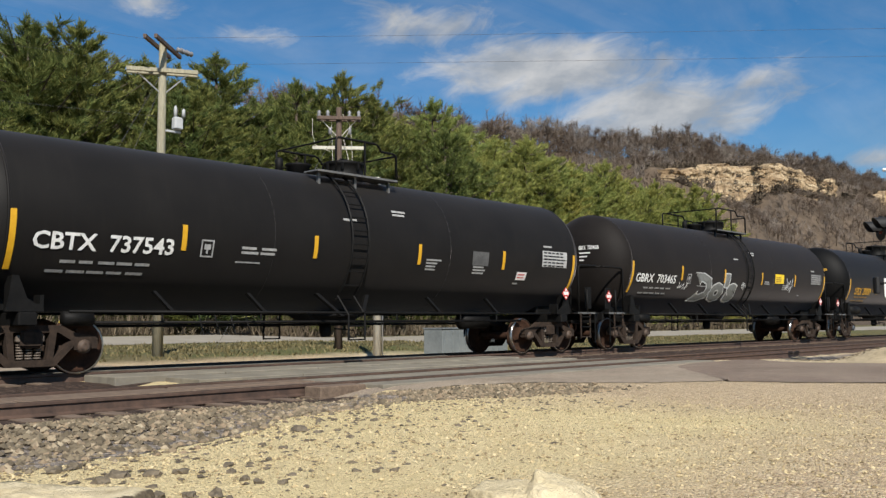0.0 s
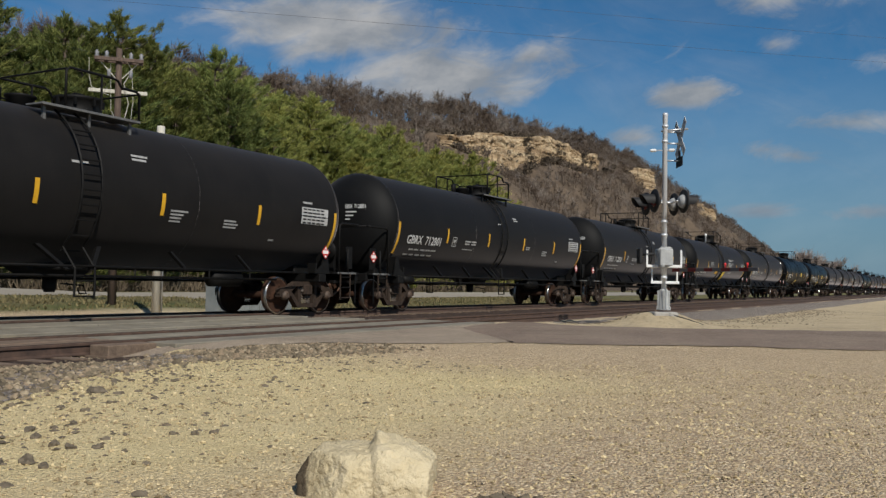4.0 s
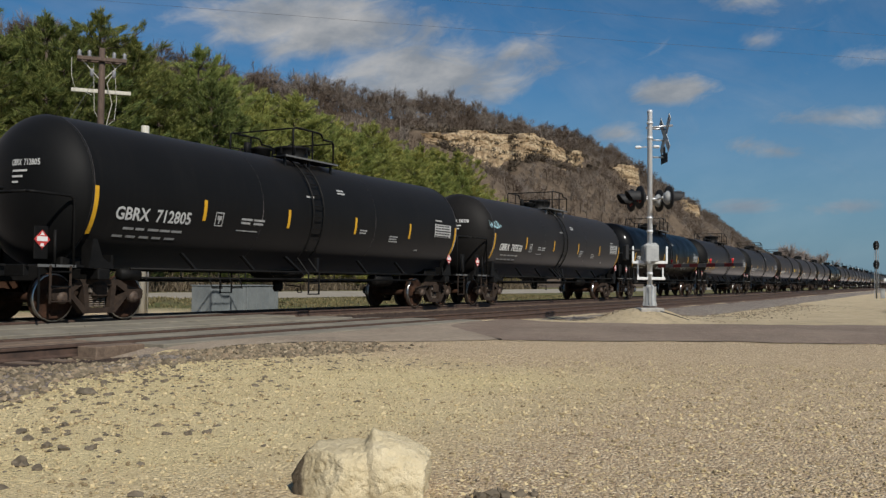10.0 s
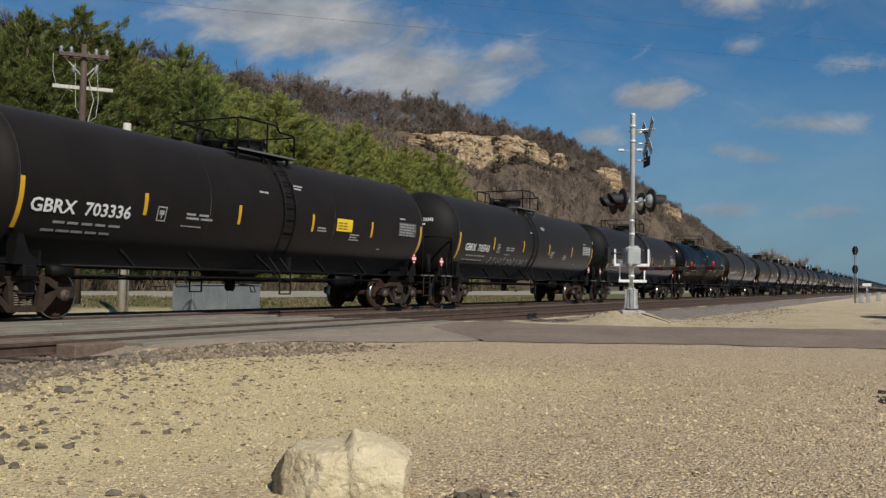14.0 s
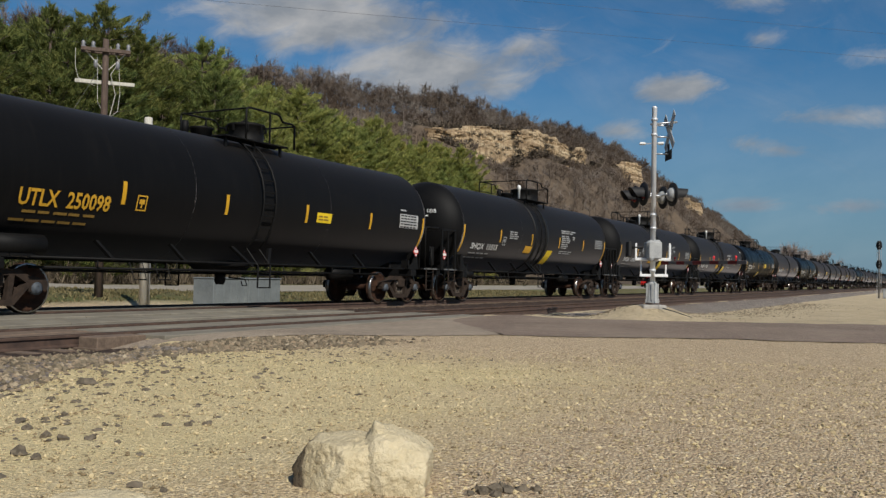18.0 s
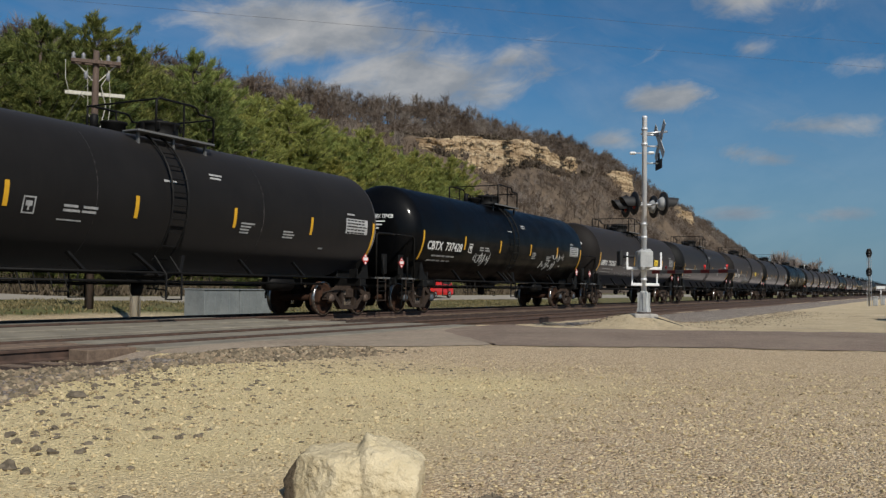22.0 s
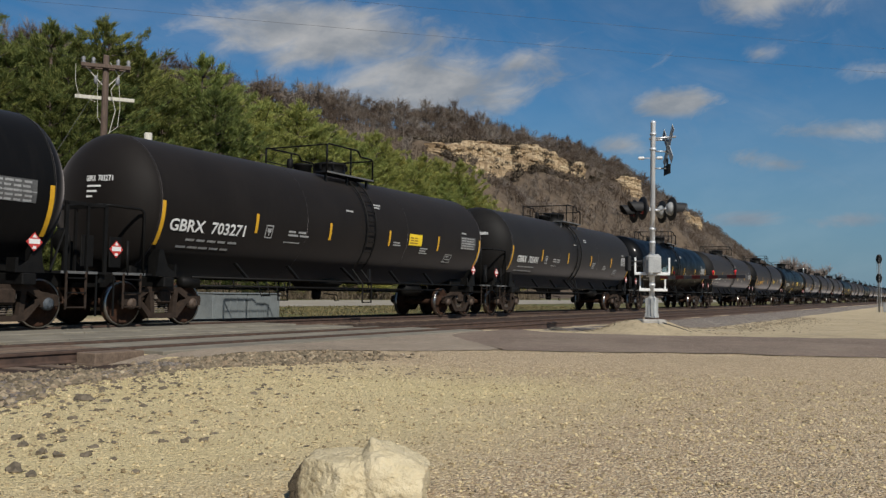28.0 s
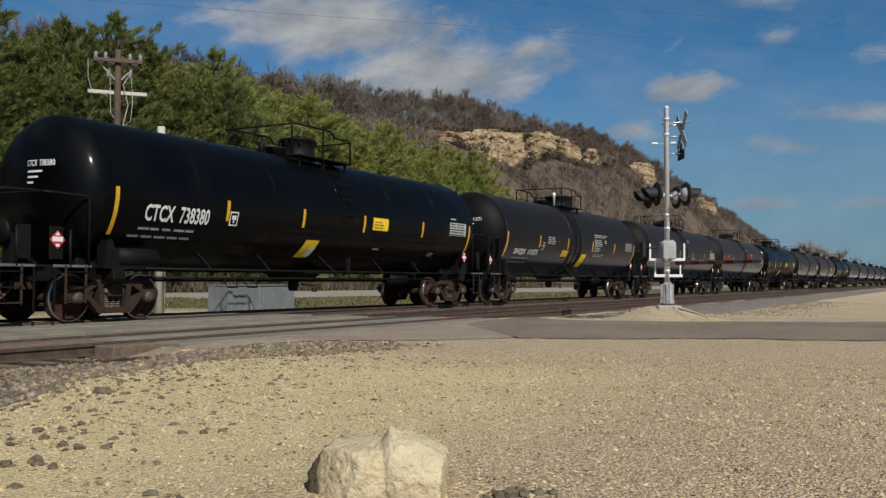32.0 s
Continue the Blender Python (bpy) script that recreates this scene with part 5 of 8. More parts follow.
        bars(b, 0.75, 1.25, arc_of(3.35), 2, 0.05, 0.09, words=1, rng=rr)
        bars(b, 5.1, 5.4, arc_of(1.85), 1, 0.05, words=1, rng=rr)
    if kind == "S":
        bars(b, -3.75, -2.75, arc_of(2.62), 4, 0.045, 0.08, words=2, rng=rr)
        bars(b, 1.75, 3.7, arc_of(2.95), 2, 0.05, 0.085, words=3, rng=rr)
        bars(b, 1.75, 3.0, arc_of(2.72), 4, 0.05, 0.085, words=2, rng=rr)
        bars(b, 3.1, 3.5, arc_of(2.72), 2, 0.06, 0.085, words=1, rng=rr)
        bars(b, 1.75, 2.8, arc_of(2.36), 3, 0.04, 0.08, words=1, rng=rr)
        bars(b, 1.7, 3.5, arc_of(2.05), 2, 0.04, 0.085, words=3, ragged=0.5, rng=rr)
    if kind == "T":
        bars(b, 2.0, 2.5, arc_of(1.75), 1, 0.05, words=1, rng=rr)
        bars(b, 5.2, 5.6, arc_of(1.7), 2, 0.04, 0.08, words=1, rng=rr)
    sl = b.done("small_lettering", M["goldfade"] if kind == "U" else M["faded"], car, "rows of small stencilled lettering")
    sl["kind"] = "stuff"
    b = Build()
    patch(b, 6.15, 7.25, arc_of(2.30), arc_of(2.72), 0.008)
    dp = b.done("data_panel", M["dimpanel" if kind in "SBP" else "panel"], car, "pale stencilled inspection table")
    b = Build()
    for r in range(5):
        a = arc_of(2.69) - r * 0.085
        bars(b, 6.2, 7.2, a, 1, 0.04, off=0.013, words=5, ragged=0.1, rng=rr)
    patch(b, 6.15, 7.25, arc_of(2.49), arc_of(2.505), 0.014, n=1)
    b.done("panel_lettering", M["faded" if kind in "SBP" else "band"], dp)
    b = Build()
    bars(b, 6.2, 6.75, arc_of(2.86), 1, 0.05, words=1, rng=rr)
    if kind != "S":
        b.done("panel_heading", M["faded"], car)
    b = Build()
    x, a, h = (-4.05 if kind != "S" else -4.15), arc_of(2.22), 0.135
    for x0, x1, a0, a1 in ((x - h, x + h, a + h, a + h + 0.03), (x - h, x + h, a - h - 0.03, a - h), (x - h, x - h + 0.03, a - h, a + h), (x + h - 0.03, x + h, a - h, a + h), (x - 0.07, x + 0.07, a - 0.02, a + 0.08), (x - 0.02, x + 0.02, a - 0.10, a)):
        patch(b, x0, x1, a0, a1, 0.008, n=1)
    b.done("stencil_box", M["gold"] if kind == "U" else M["letter"] if kind in "CT" else M["faded"], car)
    if kind in "BUT":
        b = Build()
        x0 = {"B": 2.66, "U": 1.95, "T": 1.64}[kind]
        patch(b, x0, x0 + (0.80 if kind != "U" else 0.66), arc_of(2.25 if kind != "U" else 2.2), arc_of(2.60 if kind != "U" else 2.46), 0.010)
        st = b.done("sticker", M["sticker"], car, "yellow rectangular notice on the tank")
        b = Build()
        bars(b, x0 + 0.08, x0 + 0.6, arc_of(2.50 if kind != "U" else 2.38), 2 if kind == "U" else 3, 0.04, 0.08, off=0.014, words=2, rng=rr)
        b.done("sticker_lettering", M["goldfade"], st)
    if kind in "ST":
        b = Build()
        if kind == "S":
            patch(b, -2.12, -1.42, arc_of(1.85), arc_of(2.12), 0.010, 0.06)
            b.done("hazard_patch", M["gold"], car, "dull yellow slanted hazard patch")
            b = Build()
            patch(b, 0.18, 0.80, arc_of(1.45), arc_of(2.02), 0.012, 0.14)
        else:
            patch(b, -1.30, -0.74, arc_of(1.42), arc_of(1.86), 0.010, 0.12)
        hz = b.done("hazard_patch", M["sticker"], car, "bright yellow slanted hazard patch")
        if kind == "T":
            b = Build()
            patch(b, -0.98, -0.72, arc_of(1.46), arc_of(1.68), 0.016, 0.06)
            b.done("hazard_panel", M["placard_w"], hz)
    return car


WRITING = {}


def far_car(kind):
    """A car that never comes nearer than the far end of the line: fewer, plainer parts."""
    paint, ink, square, dr, dh, saddle, ladder, air, cap = LOOKS[kind]
    car = holder("tank_car")
    shell(car, paint, 28, False)
    zt = ZC + R
    Build().lathe([(zt - 0.1, dr), (zt + dh, dr), (zt + dh + 0.03, 0.2)], 12, "z", (0.3, 0, 0)).done("protective_housing", M["black"], car, "round black valve housing")
    Build().box((-0.02, 0, zt - 0.06), (2.9, 2.0, 0.05)).done("walkway", M["black"], car)
    b = Build()
    for y in (-1.08, 1.08):
        b.tube([(-1.46, y, zt - 0.1), (-1.46, y, zt + 0.72), (1.42, y, zt + 0.6), (1.42, y, zt - 0.1)], 0.03, 4)
    b.done("safety_railing", M["black"], car)
    for i in range(6):
        b = Build()
        x = -7.575 + i * 3.03
        patch(b, x - 0.05, x + 0.05, arc_of(1.9 if i in (0, 5) else 2.16), arc_of(2.62), 0.012, 0.0, 2)
        b.done("reflector", M["amber"], car, "amber reflective strip")
    b = Build()
    patch(b, -7.0, -5.0, arc_of(2.0), arc_of(2.3), 0.01, 0, 2)
    b.done("lettering", M["faded"], car, "white lettering too far off to read")
    b = Build()
    b.box((0, 0, 0.95), (17.6, 0.5, 0.2))
    b.box((0, -1.45, 1.04), (13.2, 0.05, 0.05))
    b.done("sill", M["black"], car)
    for s in (-1, 1):
        Build().box((s * 8.5, 0, 1.7), (0.08, 2.8, 1.3)).done("end_handrail", M["black"], car)
        Build().box((s * 9.0, 0, 0.86), (0.24, 0.25, 0.25)).done("coupler", M["rusty"], car)
        tr = Build().box((s * 7.05, 0, 0.55), (2.0, 2.2, 0.3), None, 0.05).done("truck", M["grime"], car)
        for k in (-1, 1):
            b = Build()
            for y in (-0.75, 0.75):
                b.lathe([(y - 0.06, RW), (y + 0.06, RW)], 16, "y")
            b.tube([(0, -0.75, 0), (0, 0.75, 0)], 0.08, 6)
            w = b.done("wheels", M["wheel"], tr)
            w.location = (s * 7.05 + k * 0.89, 0, RW)
    return car


def flat_text(body, size=1.0, bold=0.022):
    if (body, bold) in WRITING:
        return WRITING[(body, bold)]
    cu = bpy.data.curves.new("writing", "FONT")
    cu.body, cu.size, cu.resolution_u = body, size, 2
    cu.offset = bold
    ob = bpy.data.objects.new("writing", cu)
    scene.collection.objects.link(ob)
    bpy.context.view_layer.update()
    me = bpy.data.meshes.new_from_object(ob)
    pts = [tuple(v.co) for v in me.vertices]
    fs = [tuple(p.vertices) for p in me.polygons]
    bpy.data.objects.remove(ob)
    bpy.data.curves.remove(cu)
    bpy.data.meshes.remove(me)
    WRITING[(body, bold)] = pts, fs
    return pts, fs


def lettering(car, body, x0, x1, z0, z1, mat, name="lettering", label="", off=0.016, bold=0.022):
    """Writing bent round the shell, filling the given length and height."""
    pts, fs = flat_text(body, bold=bold)
    lo = [min(p[i] for p in pts) for i in (0, 1)]
    hi = [max(p[i] for p in pts) for i in (0, 1)]
    a0, a1 = arc_of(z0), arc_of(z1)
    vs = [skin(x0 + (p[0] - lo[0]) / (hi[0] - lo[0]) * (x1 - x0), a0 + (p[1] - lo[1]) / (hi[1] - lo[1]) * (a1 - a0), off) for p in pts]
    for group in glyphs(len(pts), fs):
        used = sorted({i for f in group for i in f})
        at = {v: k for k, v in enumerate(used)}
        Build().add([vs[i] for i in used], [tuple(at[i] for i in f) for f in group]).done(name, mat, car, label)


def glyphs(n, fs):
    """The faces of a line of writing, sorted into its separate letters."""
    up = list(range(n))

    def root(i):
        while up[i] != i:
            up[i] = up[up[i]]
            i = up[i]
        return i

    for f in fs:
        for i in f[1:]:
            up[root(i)] = root(f[0])
    out = {}
    for f in fs:
        out.setdefault(root(f[0]), []).append(f)
    return list(out.values())


def head_text(car, body, mat):
    """The mark repeated on the leading end of the tank, on its nearer side."""
    pts, fs = flat_text(body)
    w = max(p[0] for p in pts)
    b, vs = Build(), []
    for p in pts:
        a = math.radians(190 + p[0] / w * 42)          # round the end from its middle to the nearer side
        z = 3.03 + p[1] * 0.17
        vs.append((a, z))
    def on_head(a, z, off=0.02):
        # a quarter ellipsoid: find the radius at this height and bearing
        h = (z - ZC) / R
        k = math.sqrt(max(0.0, 1 - h * h))
        ca, sa = math.cos(a), math.sin(a)
        r = k / math.sqrt((ca / (APEX - TAN)) ** 2 + (sa / R) ** 2)
        return (-TAN + (r + off) * ca, (r + off) * sa, z)
    b.add([on_head(a, z) for a, z in vs], fs)
    for r in range(3):
        z = 2.90 - r * 0.11
        n = 8
        b.add([on_head(math.radians(193 + (24, 18, 11)[r] * i / n), zz) for i in range(n + 1) for zz in (z, z + 0.04)], [(2 * i, 2 * i + 2, 2 * i + 3, 2 * i + 1) for i in range(n)])
    ob = b.done("end_lettering", mat, car)
    ob["kind"] = "stuff"
    return ob


def scrawl(car, x0, x1, z0, z1, mat, seed, loops=9, width=0.045, off=0.011, label="sprayed graffiti scrawl"):
    """A sprayed tag: one wandering stroke laid on the shell."""
    rr = random.Random(seed)
    a0, a1 = arc_of(z0), arc_of(z1)
    n = loops * 14
    w = [(rr.uniform(0.7, 1.3), rr.uniform(0, 6.28)) for _ in range(3)]
    pts = []
    for i in range(n):
        t = i / (n - 1)
        p = 6.283 * loops * t
        u = t + (0.42 / loops) * math.sin(p * 1.0 + w[0][1]) + (0.22 / loops) * math.sin(p * 0.37 * w[1][0] + w[1][1])
        v = 0.5 + 0.34 * math.sin(p + 1.2) * (0.65 + 0.35 * math.sin(p * 0.29 + w[2][1])) + 0.14 * math.sin(p * 1.9 * w[2][0] + w[0][1])
        pts.append((x0 + (x1 - x0) * min(1, max(0, u)), a0 + (a1 - a0) * min(1, max(0, v))))
    b, vs = Build(), []
    for i, (u, v) in enumerate(pts):
        (ua, va), (ub, vb) = pts[max(0, i - 1)], pts[min(n - 1, i + 1)]
        d = math.hypot(ub - ua, vb - va) or 1
        k = width / 2 * (0.6 + 0.4 * math.sin(i * 0.9 + seed))
        nx, ny = -(vb - va) / d * k, (ub - ua) / d * k
        vs += [skin(u + nx, v + ny, off + 0.0004 * (i % 5)), skin(u - nx, v - ny, off + 0.0004 * (i % 5))]
    b.add(vs, [(2 * i, 2 * i + 1, 2 * i + 3, 2 * i + 2) for i in range(n - 1)])
    return b.done("graffiti", mat, car, label)


# where each car's leading mark stands at the start, its kind, mark and number
CARS = [
    (-11.9, 'G', 'GBRX', '703402'),
    (6.06, 'K', 'CBTX', '737543'),
    (24.33, 'B', 'GBRX', '703465'),
    (42.6, 'U', 'UTLX', '250059'),
    (60.71, 'C', 'CBTX', '737512'),
    (79.04, 'P', 'GBRX', '713145'),
    (97.28, 'K', 'GBRX', '705535'),
    (115.7, 'G', 'GBRX', '712801'),
    (134.17, 'G', 'GBRX', '712830'),
    (152.27, 'S', 'SHQX', '11467'),
    (170.66, 'G', 'GBRX', '712839'),
    (189.17, 'T', 'CTCX', '738373'),
    (207.32, 'T', 'CTCX', '738432'),
    (225.51, 'G', 'GBRX', '712633'),
    (243.91, 'G', 'GBRX', '712805'),
    (262.3, 'K', 'GBRX', '705538'),
    (280.57, 'C', 'CBTX', '737354'),
    (298.89, 'U', 'UTLX', '250011'),
    (316.95, 'G', 'GBRX', '712829'),
    (335.28, 'B', 'GBRX', '703336'),
    (353.43, 'K', 'GBRX', '705543'),
    (371.73, 'P', 'GBRX', '713001'),
    (390.28, 'C', 'CBTX', '737365'),
    (408.36, 'P', 'GBRX', '712554'),
    (426.72, 'U', 'UTLX', '250098'),
    (444.78, 'S', 'SHQX', '11515'),
    (462.7, 'S', 'SHQX', '11565'),
    (480.82, 'S', 'SHQX', '11567'),
    (498.62, 'T', 'CTCX', '738391'),
    (516.87, 'K', 'GBRX', '705529'),
    (535.1, 'C', 'CBTX', '737428'),
    (553.31, 'B', 'GBRX', '703263'),
    (571.47, 'G', 'GBRX', '712803'),
    (589.8, 'B', 'GBRX', '703297'),
    (607.91, 'G', 'GBRX', '712809'),
    (626.1, 'C', 'CBTX', '737401'),
    (644.4, 'S', 'SHQX', '11502'),
    (662.33, 'B', 'GBRX', '703271'),
    (680.47, 'K', 'GBRX', '705491'),
    (698.68, 'C', 'CBTX', '737496'),
    (716.9, 'K', 'GBRX', '705480'),
    (735.24, 'U', 'UTLX', '250009'),
    (753.17, 'T', 'CTCX', '738380'),
    (771.36, 'S', 'SHQX', '11571'),
    (789.58, 'G', '', ''),
    (807.8, 'K', '', ''),
    (826.02, 'T', '', ''),
    (844.24, 'G', '', ''),
    (862.46, 'B', '', ''),
    (880.68, 'C', '', ''),
    (898.9, 'G', '', ''),
    (917.12, 'K', '', ''),
    (935.34, 'P', '', ''),
    (953.56, 'U', '', ''),
    (971.78, 'G', '', ''),
    (990.0, 'T', '', ''),
    (1008.22, 'S', '', ''),
    (1026.44, 'G', '', ''),
    (1044.66, 'B', '', ''),
    (1062.88, 'K', '', ''),
    (1081.1, 'C', '', ''),
    (1099.32, 'G', '', ''),
    (1117.54, 'G', '', ''),
    (1135.76, 'U', '', ''),
    (1153.98, 'P', '', ''),
    (1172.2, 'C', '', ''),
    (1190.42, 'G', '', ''),
    (1208.64, 'K', '', ''),
    (1226.86, 'B', '', ''),
    (1245.08, 'G', '', ''),
    (1263.3, 'G', '', ''),
    (1281.52, 'T', '', ''),
    (1299.74, 'C', '', ''),
    (1317.96, 'G', '', ''),
    (1336.18, 'K', '', ''),
    (1354.4, 'S', '', ''),
]

STYLE = {
    "GBRX": ("dimletter", -7.05, -4.95, 2.04, 2.31), "CBTX": ("letter", -7.25, -4.74, 2.06, 2.35), "UTLX": ("gold", -6.9, -4.85, 1.98, 2.30),
    "CTCX": ("letter", -6.68, -4.84, 2.03, 2.38), "SHQX": ("letter", -6.8, -4.62, 1.82, 2.06),
}


def spell(mark, number):
    return mark + "  " + number


KIND_LABEL = {
    "G": "grey-black tank car with white lettering, ladder and amber strips", "P": "grey-black tank car with a raised middle band",
    "B": "brown-black weathered tank car with yellow notice", "K": "dull black tank car with white lettering",
    "C": "glossy black tank car with white lettering", "U": "dull black tank car with yellow lettering",
    "T": "glossy black tank car with large valve housing", "S": "dull black tank car with double middle straps",
}
for s0, kind, mark, number in CARS:
    if mark:
        flat_text(spell(mark, number))
made = {}
train = []
for s0, kind, mark, number in CARS:
    key = kind + ("_far" if s0 > 895 else "")
    if key not in made:
        made[key] = far_car(kind) if s0 > 895 else tank_car(kind)
    train.append([s0, key, mark, number, None])
for row in train:
    s0, kind = row[0], row[1]
    if made[kind] is not None and not made[kind].get("used"):
        made[kind]["used"] = 1
        row[4] = made[kind]
    else:
        row[4] = None
for row in train:
    if row[4] is None:
        row[4] = copy_thing(made[row[1]], Matrix.Identity(4))
for k, ob in made.items():
    del ob["used"]
for ob in [r[4] for r in train]:
    if "used" in ob:
        del ob["used"]
for s0, kind, mark, number, car in train:
    car.location = (s0 + 7.575, FAR_RAIL + 0.7525, FAR_TOP)
    label = KIND_LABEL[kind[0]]
    if mark:
        ink, x0, x1, z0, z1 = STYLE[mark]
        if kind == "B" and mark == "GBRX":
            x0, x1 = -7.35, -4.92
        lettering(car, spell(mark, number), x0, x1, z0, z1, M["letter" if kind in "BK" and ink == "dimletter" else ink], name="letter", label="large stencilled letter of the reporting mark")
        if kind in "BK" and ink == "dimletter":
            ink = "letter"
        if s0 < 800:
            head_text(car, spell(mark, number), M[ink])
    tagged(car, label, "tank car", "cars of the train")
TAGS = [
    (1, 3.65, 4.35, 1.85, 2.50, "spray_w", 4, 0.05), (1, -0.12, 0.22, 1.92, 2.26, "spray_w", 3, 0.05), (1, -4.75, -4.05, 1.82, 2.10, "spray_w", 4, 0.045),
    (3, 2.9, 3.9, 1.55, 1.85, "placard_r", 6, 0.05), (3, 4.2, 5.5, 1.6, 1.9, "spray_g", 6, 0.06), (11, 1.30, 2.95, 1.62, 2.10, "spray_w", 5, 0.045), (11, 3.45, 5.25, 1.55, 2.05, "spray_w", 6, 0.045),
    (14, -8.0, -7.0, 2.75, 3.15, "spray_c", 5, 0.05), (15, -2.6, -1.3, 1.65, 1.95, "spray_w", 5, 0.06), (15, 3.0, 4.6, 1.7, 2.1, "spray_g", 6, 0.10), (15, 1.2, 2.0, 1.8, 2.1, "spray_w", 5, 0.05),
    (19, -4.6, -0.6, 1.55, 1.95, "faded", 12, 0.05), (29, -3.6, -2.3, 1.6, 2.2, "spray_w", 6, 0.06), (29, 2.9, 4.6, 1.6, 2.05, "spray_w", 7, 0.06), (29, 4.0, 5.4, 2.0, 2.4, "spray_w", 6, 0.04),
    (32, -3.1, 0.1, 1.50, 2.15, "faded", 13, 0.07), (32, -2.9, 0.0, 1.55, 2.1, "faded", 9, 0.06), (32, -1.6, 0.1, 1.45, 1.95, "faded", 6, 0.09), (38, -3.9, -2.7, 1.9, 2.75, "spray_c", 7, 0.06), (38, -3.3, -2.4, 1.75, 1.95, "sticker", 4, 0.14), (30, -4.6, -1.2, 1.5, 1.8, "faded", 8, 0.03),
]
for n, x0, x1, z0, z1, mat, loops, width in TAGS:
    scrawl(train[n + 1][4], x0, x1, z0, z1, M[mat], n * 3 + loops, loops, width)


def notice(car, x0, x1, z0, z1, mat, label, rows=0, ink="band"):
    """A sheet stuck on the shell, with lines of writing too small to read."""
    b = Build()
    patch(b, x0, x1, arc_of(z0), arc_of(z1), 0.010)
    ob = b.done("notice", M[mat], car, label)
    if rows:
        b = Build()
        bars(b, x0 + 0.05, x1 - 0.05, arc_of(z1) - 0.05, rows, 0.035, (arc_of(z1) - arc_of(z0) - 0.06) / rows, 0.014, words=2, rng=random.Random(int(x0 * 100)))
        b.done("notice_lettering", M[ink], ob)


def outline_box(car, x, z, w, h, mat="faded"):
    """A thin stencilled frame with a line of writing in it."""
    a = arc_of(z)
    b = Build()
    for x0, x1, a0, a1 in ((x, x + w, a, a + 0.025), (x, x + w, a + h - 0.025, a + h), (x, x + 0.025, a, a + h), (x + w - 0.025, x + w, a, a + h), (x + 0.08, x + w - 0.1, a + 0.1, a + 0.14), (x + 0.08, x + w - 0.2, a + 0.2, a + 0.24)):
        patch(b, x0, x1, a0, a1, 0.009, 0.03, 1)
    b.done("stencil_frame", M[mat], car)


notice(train[1][4], 3.35, 3.95, 2.22, 2.56, "dimpanel", "dull grey painted-out patch")
notice(train[1][4], 5.15, 5.55, 1.92, 2.12, "placard_w", "small red and white notice", 2, "placard_r")
for n in (38, 37, 33, 31):
    outline_box(train[n][4], 5.15, 1.80, 0.48, 0.30)


# a sprayed word in thin strokes
lettering(train[12][4], "KIDOH", -3.80, -1.62, 1.74, 2.26, M["spray_w"], "graffiti", "white sprayed graffiti letter", 0.018, -0.012)

# fat sprayed letters with a pale outline
big = train[2][4]
lettering(big, "Do's", -3.62, -0.40, 1.48, 2.50, M["spray_w"], "graffiti", "pale outline of sprayed bubble letters", 0.012, 0.085)
lettering(big, "Do's", -3.56, -0.46, 1.52, 2.46, M["spray_g"], "graffiti", "grey sprayed bubble letters", 0.018, 0.050)


